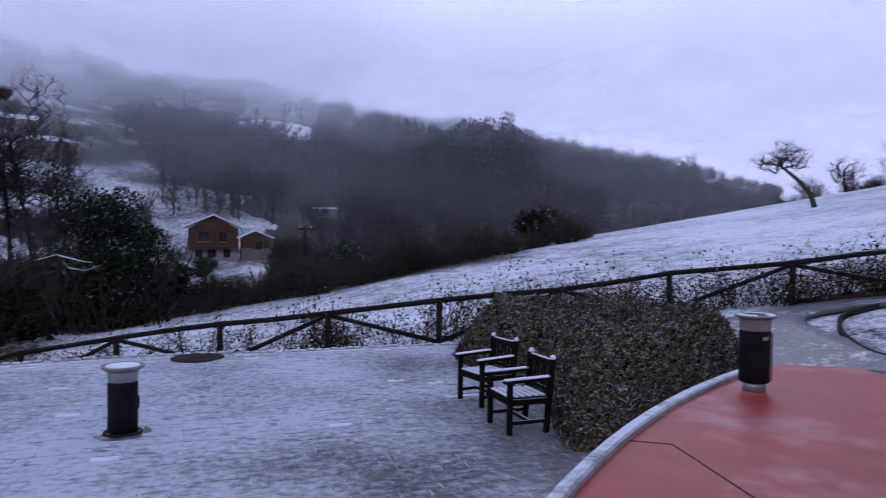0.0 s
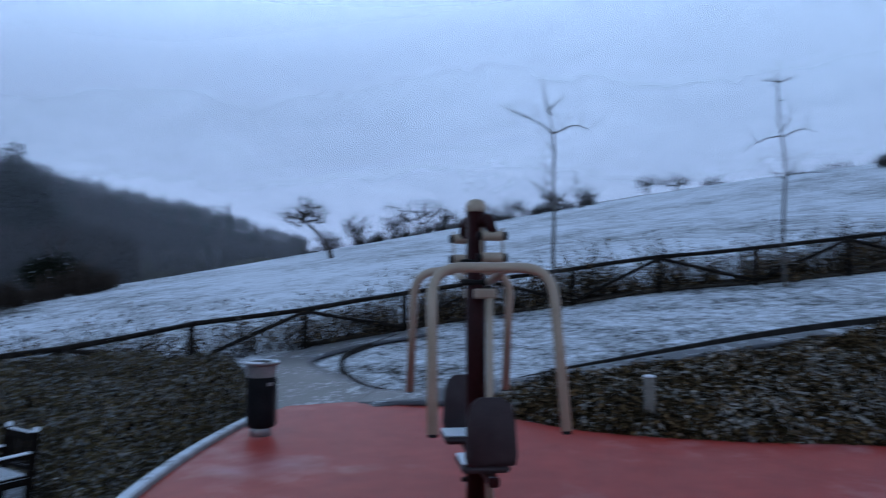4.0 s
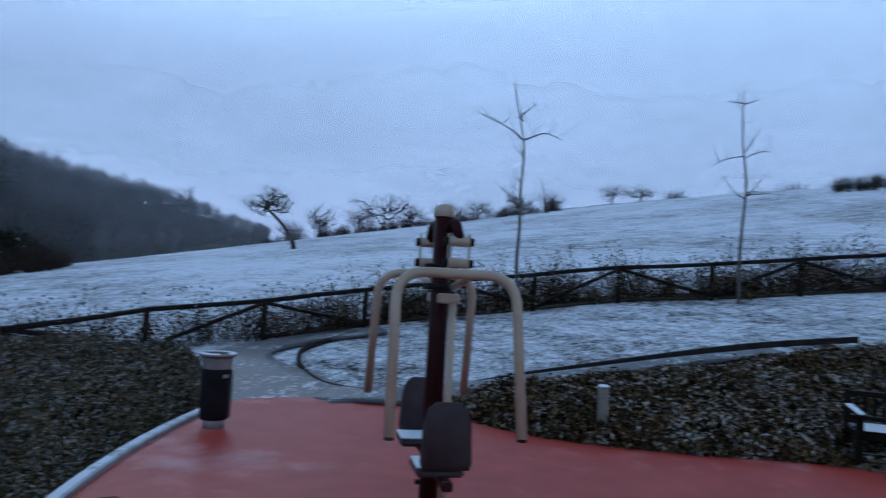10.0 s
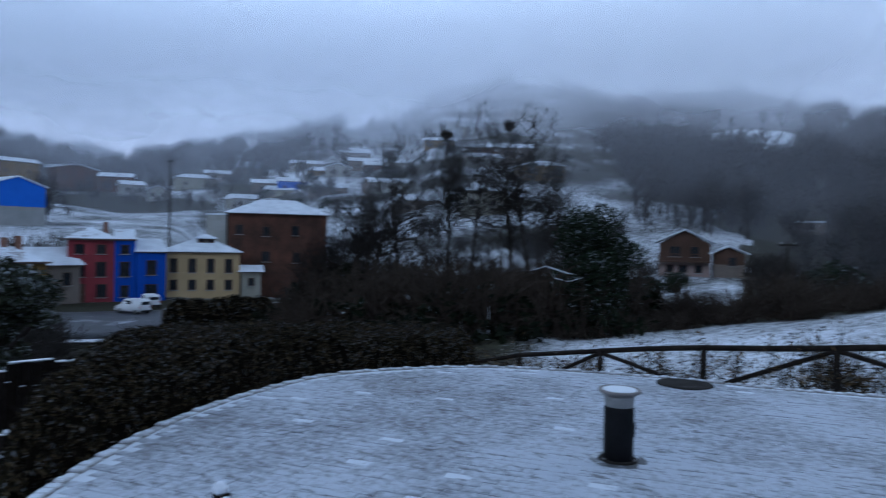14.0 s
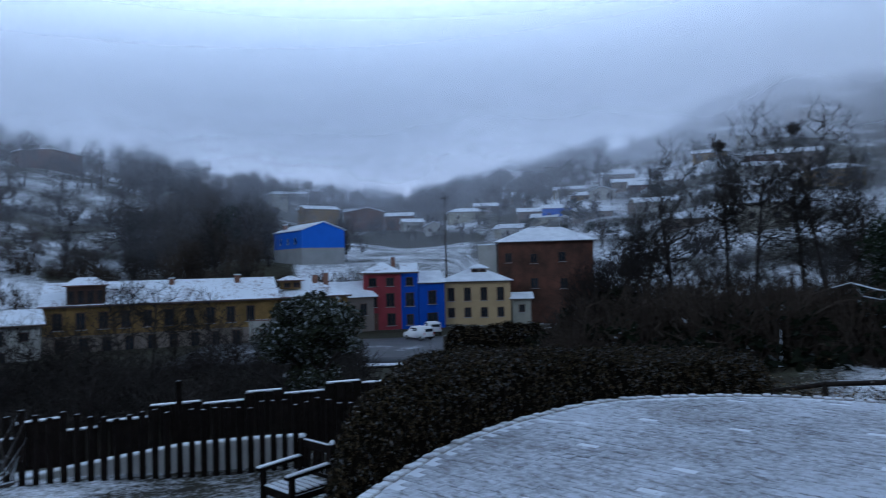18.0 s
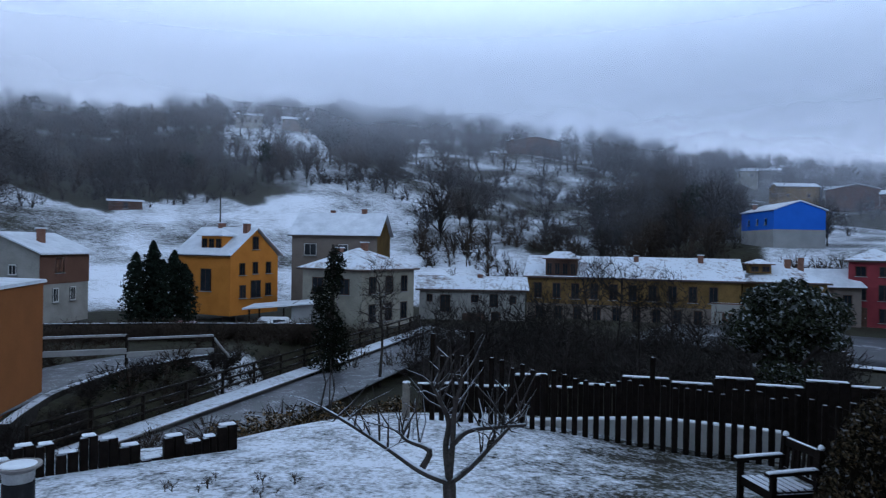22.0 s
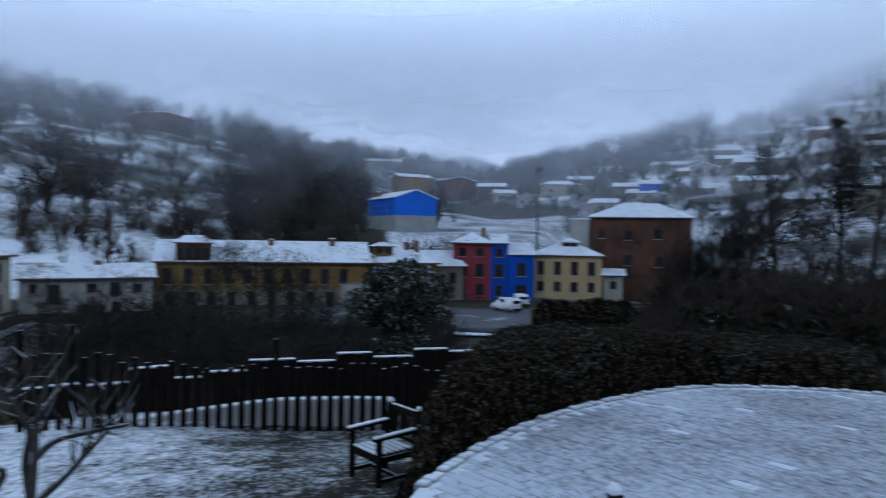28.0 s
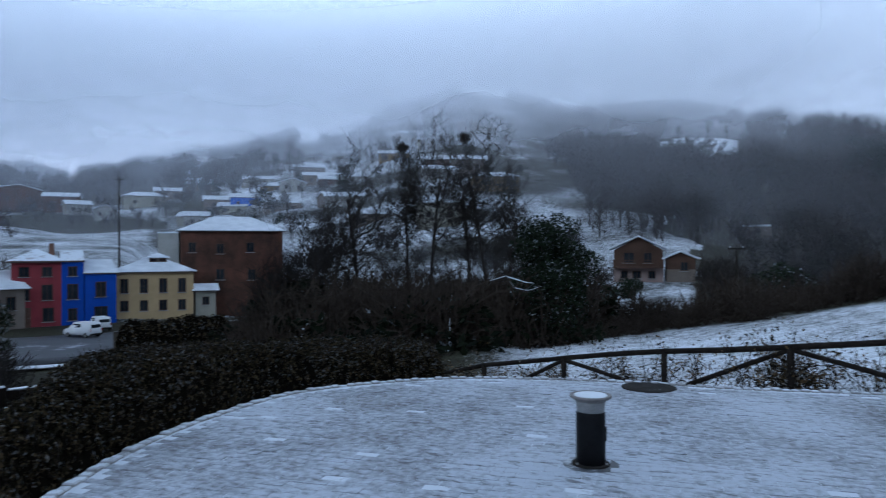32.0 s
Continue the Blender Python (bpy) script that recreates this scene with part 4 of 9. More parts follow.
# ---------------------------------------------------------------- far woods (uncountable)
def twig_template(rng, rays, tall, thin, foot=(0.15, 0.62), waist=0.60):
    """A far bare tree of unit height: a stem and a fan of fine rising twigs; only the stem and main rays have three sides."""
    V, F = [], []

    def spike(a, b, r, full=False):
        a, b = np.array(a), np.array(b)
        d = (b - a) / (np.linalg.norm(b - a) + 1e-9)
        u = np.cross(d, [0.3, 0.8, 0.1])
        u /= np.linalg.norm(u)
        w = np.cross(d, u)
        k = len(V)
        if not full:
            g = rng.uniform(0, math.pi)
            e = r * 1.25 * (math.cos(g) * u + math.sin(g) * w)
            V.extend([a - e, a + e, b])
            F.append((k, k + 1, k + 2))
            return
        for q in range(3):
            V.append(a + r * (math.cos(2.09 * q) * u + math.sin(2.09 * q) * w))
        V.append(b)
        F.extend([(k, k + 1, k + 3), (k + 1, k + 2, k + 3), (k + 2, k, k + 3)])

    spike((0, 0, 0), (0, 0, 0.92), thin * 2.2, True)
    for _ in range(rays):
        h = rng.uniform(*foot)
        ang = rng.uniform(0, 2 * np.pi)
        q = rng.uniform(0.15, 1.0)
        a = np.array((0, 0, h))
        b = np.array((tall * math.sin(q * 1.9) * math.cos(ang), tall * math.sin(q * 1.9) * math.sin(ang), waist + (1 - waist) * math.cos(q * 1.9))) * rng.uniform(0.82, 1.0)
        mid = a + (b - a) * 0.55 + np.array([0, 0, 0.05])
        spike(a, mid, thin * 1.3)
        spike(mid, b, thin)
        for _ in range(3):
            c = a + (b - a) * rng.uniform(0.4, 0.95)
            spike(c, c + rng.normal(0, 0.10, 3) + np.array([0, 0, 0.06]), thin * 0.7)
    return np.array(V), np.array(F)


def puff_template(rng, n, wide, low, leaf=0.05):
    """A far evergreen of unit height: a stem and irregular clumps of small leaf faces."""
    V, F = [], []
    lumps = [(rng.normal(0, wide * 0.45, 2), rng.uniform(low, 0.88), rng.uniform(0.10, 0.2)) for _ in range(9)]
    c = []
    for (dx, dy), h, s in lumps:
        d = rng.normal(0, 1, (n // 9, 3))
        d /= np.linalg.norm(d, axis=1, keepdims=True)
        c.append(np.array([dx, dy, h]) + d * s * np.array([1, 1, 0.75]) * rng.uniform(0.6, 1.0, (n // 9, 1)))
    c = np.concatenate(c)
    v, f = leaf_cloud(rng, c, leaf)
    tri = np.concatenate([f[:, [0, 1, 2]], f[:, [0, 2, 3]]])
    stem = np.array([[0.02, 0, 0], [-0.01, 0.017, 0], [-0.01, -0.017, 0], [0, 0, 0.9]])
    return np.concatenate([stem, v]), np.concatenate([np.array([[0, 1, 3], [1, 2, 3], [2, 0, 3]]), tri + 4])


def plant_out(name, places, heights, templates, material, label, category, seed, squash=(0.8, 1.25)):
    """One mesh of many far trees."""
    rng = np.random.default_rng(seed)
    V, F, base = [], [], 0
    for (x, y, z), h in zip(places, heights):
        v, f = templates[rng.integers(len(templates))]
        a = rng.uniform(0, 2 * np.pi)
        c, s = math.cos(a), math.sin(a)
        w = h * rng.uniform(*squash)
        q = np.stack([(v[:, 0] * c - v[:, 1] * s) * w + x, (v[:, 0] * s + v[:, 1] * c) * w + y, v[:, 2] * h + z - 0.2], -1)
        V.append(q)
        F.append(f + base)
        base += len(v)
    ob = link_mesh(name, flat_mesh(name, np.concatenate(V), np.concatenate(F)), material)
    return tagged(ob, label, category, "", "stuff")


def scatter(rng, n, a_range, r_range, keep=None):
    """Random places by bearing and distance."""
    a = rng.uniform(*a_range, n)
    r = np.sqrt(rng.uniform(r_range[0] ** 2, r_range[1] ** 2, n))
    x, y = -r * np.sin(np.radians(a)), r * np.cos(np.radians(a))
    ok = keep(a, r, x, y) if keep is not None else np.ones(n, bool)
    x, y = x[ok], y[ok]
    return np.stack([x, y, land(x, y)], -1)

# ---------------------------------------------------------------- park furniture
def dark_armchair(place, turn, label, size=0.9):
    """A wooden garden armchair; it faces local -y."""
    t = thing("garden_armchair", place, turn, label, "chair", "dark garden armchairs")
    t.scale = (size, size, size)
    w, d = 0.62, 0.56
    for sx in (-1, 1):
        part("front_leg", box((sx * (w / 2 - 0.03), -d / 2 + 0.03, 0.31), (0.06, 0.06, 0.62), bevel=0.006), M_WOOD, t)
        part("back_leg", box((sx * (w / 2 - 0.03), d / 2 - 0.01, 0.43), (0.06, 0.065, 0.88), (-5, 0, 0), 0.006), M_WOOD, t)
        part("armrest", box((sx * (w / 2 - 0.03), -0.02, 0.635), (0.085, d + 0.06, 0.035), (2, 0, 0), 0.008), M_WOOD, t)
        part("snow_on_arm", box((sx * (w / 2 - 0.03), -0.03, 0.66), (0.07, d + 0.02, 0.022), (2, 0, 0), 0.009), M_SNOW, t, "thin snow along the armrest")
        part("side_rail", box((sx * (w / 2 - 0.03), 0.0, 0.38), (0.03, d - 0.08, 0.07), bevel=0.004), M_WOOD, t)
        part("side_stretcher", box((sx * (w / 2 - 0.03), 0.0, 0.14), (0.03, d - 0.08, 0.045), bevel=0.004), M_WOOD, t)
        part("finial", lathe(bmesh.new(), [(0.01, 0), (0.03, 0.01), (0.034, 0.03), (0.02, 0.052), (0.004, 0.058)], 10, (sx * (w / 2 - 0.03), d / 2 + 0.035, 0.865)), M_SNOW, t, "snow-capped post top")
    part("front_rail", box((0, -d / 2 + 0.03, 0.38), (w - 0.1, 0.03, 0.075), bevel=0.004), M_WOOD, t)
    part("cross_stretcher", box((0, 0.02, 0.14), (w - 0.1, 0.035, 0.04), bevel=0.004), M_WOOD, t)
    for k in range(6):
        part("seat_slat", box((0, -d / 2 + 0.05 + k * 0.087, 0.425), (w - 0.07, 0.07, 0.025), bevel=0.006), M_WOOD, t)
        part("snow_on_slat", box((0, -d / 2 + 0.05 + k * 0.087, 0.444), (w - 0.12 - 0.01 * (k % 3), 0.06, 0.014), bevel=0.006), M_SNOW, t, "snow lying on the slat")
    part("top_rail", box((0, d / 2 + 0.028, 0.81), (w - 0.09, 0.04, 0.085), (-5, 0, 0), 0.008), M_WOOD, t)
    part("snow_on_back", box((0, d / 2 + 0.03, 0.858), (w - 0.14, 0.034, 0.014), (-5, 0, 0), 0.005), M_SNOW, t, "line of snow on the backrest")
    part("low_back_rail", box((0, d / 2 - 0.005, 0.50), (w - 0.09, 0.035, 0.05), (-5, 0, 0), 0.006), M_WOOD, t)
    for k in range(6):
        part("back_slat", box(((k - 2.5) * 0.083, d / 2 + 0.012, 0.65), (0.045, 0.018, 0.27), (-5, 0, 0), 0.003), M_WOOD, t)
    return t


CHAIR = "dark-stained wooden garden armchair with snow on its slats, "
dark_armchair((0.72, 6.36, -0.25), -70, CHAIR + "beside the bush", 0.76)
dark_armchair((0.48, 7.34, -0.25), -60, CHAIR + "near the bush", 0.76)
dark_armchair((-7.46, 2.66, land_at(-7.46, 2.66) - 0.05), 17, CHAIR + "on the lawn")
dark_armchair((-2.55, 2.38, -0.25), 167, CHAIR + "on the plaza")


def two_seat_bench(place, turn):
    """A long slatted bench with three arms; it faces local -y."""
    t = thing("park_bench", place, turn, "long black slatted park bench with three arms and snowy seat", "bench")
    t.scale = (1.0, 1.0, 0.84)
    w, d = 1.92, 0.56
    for x in (-w / 2 + 0.04, 0.0, w / 2 - 0.04):
        part("front_leg", box((x, -d / 2 + 0.04, 0.32), (0.07, 0.07, 0.64), bevel=0.006), M_WOOD, t)
        part("back_leg", box((x, d / 2 - 0.01, 0.43), (0.07, 0.07, 0.88), (-5, 0, 0), 0.006), M_WOOD, t)
        part("armrest", box((x, -0.03, 0.645), (0.09, d + 0.08, 0.04), (3, 0, 0), 0.012), M_WOOD, t)
        part("snow_on_arm", box((x, -0.05, 0.672), (0.075, d - 0.02, 0.02), (3, 0, 0), 0.008), M_SNOW, t, "snow on the armrest")
        part("side_rail", box((x, 0, 0.38), (0.035, d - 0.1, 0.08), bevel=0.004), M_WOOD, t)
        part("finial", lathe(bmesh.new(), [(0.012, 0), (0.036, 0.012), (0.04, 0.035), (0.02, 0.06), (0.004, 0.066)], 10, (x, d / 2 + 0.035, 0.868)), M_WOOD, t)
    part("front_rail", box((0, -d / 2 + 0.04, 0.38), (w - 0.1, 0.03, 0.08), bevel=0.004), M_WOOD, t)
    part("foot_rail", box((0, 0.02, 0.10), (w - 0.1, 0.04, 0.05), bevel=0.004), M_WOOD, t)
    for k in range(6):
        part("seat_slat", box((0, -d / 2 + 0.06 + k * 0.087, 0.43), (w - 0.06, 0.07, 0.028), bevel=0.006), M_WOOD, t)
    for x, q in ((-w / 4, 0.80), (w / 4, 0.84)):
        for k in range(6):
            part("seat_snow", box((x + 0.02 * (k % 2), -d / 2 + 0.06 + k * 0.087, 0.452), (q - 0.03 * (k % 3), 0.066, 0.02), bevel=0.008), M_SNOW, t, "snow on a seat slat")
    for x in (-w / 4, w / 4):
        part("top_rail", box((x, d / 2 + 0.028, 0.82), (w / 2 - 0.08, 0.04, 0.075), (-5, 0, 0), 0.01), M_WOOD, t)
        part("low_back_rail", box((x, d / 2 - 0.005, 0.52), (w / 2 - 0.08, 0.035, 0.05), (-5, 0, 0), 0.006), M_WOOD, t)
        for k in range(9):
            part("back_slat", box((x + (k - 4) * 0.088, d / 2 + 0.012, 0.67), (0.035, 0.018, 0.25), (-5, 0, 0), 0.003), M_WOOD, t)
    return t


two_seat_bench((8.80, 1.85, 0.0), math.degrees(math.atan2(-1.62, 0.97)))


def bollard_lamp(place, label):
    t = thing("bollard_light", place, 0, label, "bollard light", "bollard lights")
    t.scale = (0.86, 0.86, 1.0)
    part("body", lathe(bmesh.new(), [(0.118, 0.0), (0.145, 0.004), (0.145, 0.445), (0.14, 0.46)], 28), M_ANTHRA, t, "anthracite painted tube", True)
    part("base_plate", lathe(bmesh.new(), [(0.19, 0.0), (0.19, 0.012), (0.182, 0.018)], 28), M_EDGE, t)
    part("lens_ring", lathe(bmesh.new(), [(0.135, 0.46), (0.138, 0.465), (0.148, 0.545), (0.146, 0.55)], 28), M_STEEL, t, "pale steel collar", True)
    part("cap", lathe(bmesh.new(), [(0.15, 0.55), (0.198, 0.578), (0.208, 0.584), (0.208, 0.602), (0.198, 0.604), (0.19, 0.598), (0.1, 0.598)], 32), M_COLLAR, t, "broad weathered steel cap", True)
    part("cap_snow", lathe(bmesh.new(), [(0.165, 0.598), (0.160, 0.603), (0.12, 0.605), (0.05, 0.604)], 28), M_SNOW, t, "disc of snow on the cap", True)
    for k in range(3):
        part("bolt", lathe(bmesh.new(), [(0.012, 0), (0.012, 0.012), (0.006, 0.016)], 8, (0.168 * math.cos(2.1 * k), 0.168 * math.sin(2.1 * k), 0.016)), M_STEEL, t)
    part("service_hatch", box((0.141, 0.03, 0.27), (0.016, 0.05, 0.12), bevel=0.004), M_ANTHRA, t)
    # dark grey disc, wider than the base plate, lying on the ground
    part("ground_disc", lathe(bmesh.new(), [(0.28, 0.0), (0.27, 0.003), (0.1, 0.004)], 20), M_ASPHALT, t, "dark grey disc on the ground round the base")
    return t


bollard_lamp((-2.80, 6.03, -0.25), "anthracite bollard light with snowy steel cap on the plaza")
bollard_lamp((-5.70, -4.05, -0.87), "anthracite bollard light with snowy cap beside the lawn")


def litter_bin(place, turn):
    t = thing("litter_bin", place, turn, "dark round litter bin with steel collar and snowy lid", "litter bin")
    part("foot", lathe(bmesh.new(), [(0.11, 0), (0.11, 0.10), (0.09, 0.105)], 24), M_STEEL, t, "steel foot", True)
    part("body", lathe(bmesh.new(), [(0.134, 0.09), (0.147, 0.10), (0.149, 0.60), (0.146, 0.61)], 32), M_ANTHRA, t, "", True)
    part("collar", lathe(bmesh.new(), [(0.146, 0.61), (0.146, 0.62), (0.150, 0.715), (0.156, 0.725)], 32), M_COLLAR, t, "brownish steel collar", True)
    part("lid", lathe(bmesh.new(), [(0.152, 0.727), (0.192, 0.745), (0.202, 0.757), (0.195, 0.766), (0.12, 0.768)], 36), M_COLLAR, t, "flared steel lid", True)
    # no hole is cut: a black disc on the lid paints its shade
    part("hole_shade", lathe(bmesh.new(), [(0.118, 0.7675), (0.112, 0.7715), (0.05, 0.7715)], 30), M_BLACK, t, "black disc, the hole's shade as its colour")
    rim_snow = bmesh.new()
    for k in range(0, 30):
        b0, b1 = radians(12 * k), radians(12 * k + 12)
        if k % 11 > 7:
            continue
        q = [rim_snow.verts.new((r * math.cos(b), r * math.sin(b), z)) for b in (b0, b1) for r, z in ((0.126, 0.768), (0.135, 0.775), (0.175, 0.775), (0.186, 0.766))]
        for i in range(3):
            rim_snow.faces.new((q[i], q[i + 1], q[i + 5], q[i + 4]))
    bmesh.ops.recalc_face_normals(rim_snow, faces=rim_snow.faces)
    part("lid_snow", rim_snow, M_SNOW, t, "broken ring of snow on the lid", True)
    part("sticker", box((-0.03, -0.155, 0.545), (0.075, 0.006, 0.035), bevel=0.002), M_STEEL, t, "small pale sticker")
    part("door_seam", box((0.09, -0.130, 0.35), (0.004, 0.012, 0.48), (0, 0, 33)), M_BLACK, t)
    return t


litter_bin((3.15, 6.90, 0.0), 24)

drain = thing("manhole_cover", (-3.42, 9.62, -0.249), 0, "round dark iron manhole cover in the frosted paving", "manhole cover")
part("rim", lathe(bmesh.new(), [(0.36, -0.02), (0.36, 0.010), (0.33, 0.014), (0.31, 0.010)], 28), M_EDGE, drain)
part("lid", lathe(bmesh.new(), [(0.308, -0.01), (0.308, 0.008), (0.30, 0.012)], 28), M_EDGE, drain)


# ---------------------------------------------------------------- exercise machines
def press_station(place, turn):
    """A two-seat pull-down station: a post with two hung lever frames and two padded seats, fore (-y) and aft (+y)."""
    t = thing("pull_down_machine", place, turn, "maroon and cream outdoor pull-down machine with two seats", "exercise machine")
    part("post", bar([(0, 0, 0), (0, 0, 2.10)], 0.068, 20), M_MAROON, t, "maroon round post", True)
    part("post_cap", lathe(bmesh.new(), [(0.070, 2.10), (0.074, 2.105), (0.074, 2.14), (0.066, 2.17), (0.04, 2.19), (0.008, 2.195)], 20), M_CREAM, t, "cream domed cap", True)
    part("foot_plate", box((0, 0, 0.008), (0.26, 0.26, 0.016), bevel=0.004), M_MAROON, t)
    for s in (-1, 1):
        hx = 0.085 if s < 0 else -0.06
        frame_part = part("lever_frame", bar(bent([(-0.40, s * 0.84, 0.715), (-0.385, s * 0.60, 1.69), (0.385, s * 0.60, 1.69), (0.40, s * 0.84, 0.715)], 0.20, 8), 0.033, 14), M_CREAM, t, "bent cream lever tube", True)
        for q in (-1, 1):
            part("grip_end", lathe(bmesh.new(), [(0.02, -0.012), (0.030, -0.01), (0.030, 0.008), (0.02, 0.010)], 12, (q * 0.40, s * 0.841, 0.712)), M_BLACK, frame_part, "black end cap")
        part("crossbar", bar([(hx, s * 0.06, 1.60), (hx, s * 0.60, 1.68)], 0.028, 10), M_CREAM, t, "", True)
        # bracket with rollers high on the post
        arm = part("bracket", bar(bent([(hx * 0.2, s * 0.02, 2.00), (hx * 0.8, s * 0.13, 2.06), (hx, s * 0.18, 1.93)], 0.05, 5), 0.038, 12), M_MAROON, t, "", True)
        for zz in (1.92, 1.77):
            part("roller", bar([(hx - 0.07, s * 0.18, zz), (hx + 0.07, s * 0.18, zz)], 0.036, 12), M_CREAM, arm, "cream pivot sleeve", True)
            for q in (-1, 1):
                part("pivot_nut", bar([(hx + q * 0.076, s * 0.18, zz), (hx + q * 0.104, s * 0.18, zz)], 0.030, 10), M_BLACK, arm, "black pivot cap")
        for q in (-1, 1):
            part("link_plate", box((hx + q * 0.073, s * 0.18, 1.815), (0.010, 0.035, 0.32), bevel=0.003), M_CREAM, arm, "cream link plate")
        for zz in (1.60, 1.74):
            part("stop_bolt", bar([(-0.11, s * 0.055, zz), (0.11, s * 0.055, zz)], 0.022, 10), M_BLACK, t)
        # seat column
        sx = 0.075 if s < 0 else 0.02
        part("seat_column", bar([(sx, s * 0.13, 0.05), (sx, s * 0.13, 1.52)], 0.028, 10), M_CREAM, t, "cream tube", True)
        bm = bmesh.new()
        ring = [(0.15, -0.21), (0.165, -0.16), (0.15, 0.08), (0.125, 0.17), (0.075, 0.21), (-0.075, 0.21), (-0.125, 0.17), (-0.15, 0.08), (-0.165, -0.16), (-0.15, -0.21)]
        slab(bm, ring, -0.03, 0.03)
        bmesh.ops.bevel(bm, geom=[e for e in bm.edges if abs(e.verts[0].co.z - e.verts[1].co.z) < 1e-4], offset=0.014, segments=2, affect="EDGES")
        bmesh.ops.transform(bm, matrix=pose(0.0, s * 0.56, 0.665, 90, 0, 0), verts=bm.verts)
        part("back_pad", bm, M_PAD, t, "rounded brown back pad", True)
        part("seat_pad", box((-0.03, s * 0.40, 0.43), (0.31, 0.34, 0.05), bevel=0.02), M_PAD, t, "flat seat pad", False)
        part("seat_snow", box((-0.05, s * 0.40, 0.463), (0.26, 0.28, 0.014), bevel=0.006), M_SNOW, t, "snow on the seat")
        part("seat_arm", box((0, s * 0.36, 0.375), (0.07, 0.60, 0.06), bevel=0.01), M_MAROON, t)
        part("clamp", box((sx * 0.6, s * 0.11, 1.52), (0.15, 0.10, 0.07), bevel=0.012), M_CREAM, t)
    for zz in (0.22, 0.30):
        part("side_bolt", bar([(-0.10, 0, zz), (-0.06, 0, zz)], 0.018, 8), M_BLACK, t)
    return t


press_station((3.40, 3.68, 0.0), -30)


def twist_station(place, turn):
    """A low three-sided twist machine with long handle bars."""
    t = thing("twist_machine", place, turn, "maroon and cream outdoor twisting machine with long handlebars", "exercise machine")
    part("post", bar([(0, 0, 0), (0, 0, 1.15)], 0.055, 20), M_MAROON, t, "maroon round post", True)
    part("post_cap", lathe(bmesh.new(), [(0.058, 1.15), (0.066, 1.155), (0.066, 1.178), (0.060, 1.20), (0.040, 1.226), (0.010, 1.236)], 20), M_CREAM, t, "cream domed cap", True)
    part("foot_plate", box((0, 0, 0.008), (0.26, 0.26, 0.016), bevel=0.004), M_MAROON, t)
    for b in (-8, 112, 232):
        c, s = math.cos(radians(b)), math.sin(radians(b))

        def out(r, z, side=0.075):
            """A point r out along this arm, beside the post."""
            return (r * c - side * s, r * s + side * c, z)

        h = part("handle_bar", bar([out(-0.06, 0.98), out(0.84, 1.06)], 0.021, 12), M_CREAM, t, "long cream handlebar", True)
        part("grip", bar([out(0.66, 1.044), out(0.845, 1.06)], 0.025, 12), M_CREAM, h)
        part("grip_end", bar([out(0.84, 1.06), out(0.87, 1.062)], 0.022, 10), M_BLACK, h, "black end cap")
        part("sleeve", bar([out(-0.14, 0.973), out(0.02, 0.987)], 0.030, 12), M_BLACK, h, "black pivot sleeve")
        tube = part("support_tube", bar([(0.17 * c, 0.17 * s, 0.03), (0.13 * c, 0.13 * s, 0.95)], 0.028, 12), M_CREAM, t, "cream upright tube", True)
        part("tube_head", bar([out(0.13, 0.955, -0.06), out(0.13, 0.955, 0.06)], 0.034, 12), M_CREAM, tube, "", True)
        part("loop", bar(bent([out(0.27, 1.0), out(0.27, 0.73), (0.05 * c, 0.05 * s, 0.73)], 0.08, 5), 0.018, 10), M_CREAM, t, "bent cream tube", True)
        part("loop_plate", box((0.058 * c, 0.058 * s, 0.73), (0.03, 0.03, 0.12), bevel=0.004), M_CREAM, t)
        b2 = b + 60
        c2, s2 = math.cos(radians(b2)), math.sin(radians(b2))
        disc = part("foot_disc", lathe(bmesh.new(), [(0.16, 0.035), (0.17, 0.045), (0.17, 0.065), (0.16, 0.073)], 24, (0.42 * c2, 0.42 * s2, 0.0)), M_BLACK, t, "black turning disc")
        part("disc_stem", bar([(0.42 * c2, 0.42 * s2, 0.0), (0.42 * c2, 0.42 * s2, 0.05)], 0.04, 10), M_CREAM, disc)
    return t


twist_station((5.95, -0.33, 0.0), 100)


def marker_post(place, height, label):
    t = thing("marker_post", place, 0, label, "post", "grey marker posts")
    part("shaft", bar([(0, 0, -0.1), (0, 0, height)], 0.062, 14), M_POST, t, "", True)
    part("cap", lathe(bmesh.new(), [(0.064, height - 0.002), (0.066, height + 0.008), (0.05, height + 0.02)], 14), M_SNOW, t, "snow on the post top", True)
    return t


marker_post((6.65, 4.60, 0.0), 0.58, "short grey post among the ground cover")
marker_post((13.6, 3.16, land_at(13.6, 3.16)), 0.50, "short grey post on the frosted lawn")
marker_post((12.4, 11.4, land_at(12.4, 11.4)), 0.55, "short grey post beside the sapling on the lawn")
marker_post((-11.4, -1.7, land_at(-11.4, -1.7)), 0.62, "pale weathered post at the lawn's edge")


# ---------------------------------------------------------------- fences
FENCE_POSTS = [(-10.6, 14.6), (-8.5, 13.85), (-6.35, 13.4), (-4.23, 13.09), (-2.08, 12.58), (-0.05, 12.5), (2.25, 13.2), (4.65, 14.08), (6.77, 13.3), (8.87, 12.68), (10.8, 12.05), (12.56, 11.03), (14.3, 9.88), (15.72, 8.26), (17.01, 6.76), (18.25, 5.31), (19.39, 3.98), (20.8, 2.45), (22.1, 0.95), (23.3, -0.9), (24.3, -3.0)]
FENCE_E = smooth_line(FENCE_POSTS, 6)


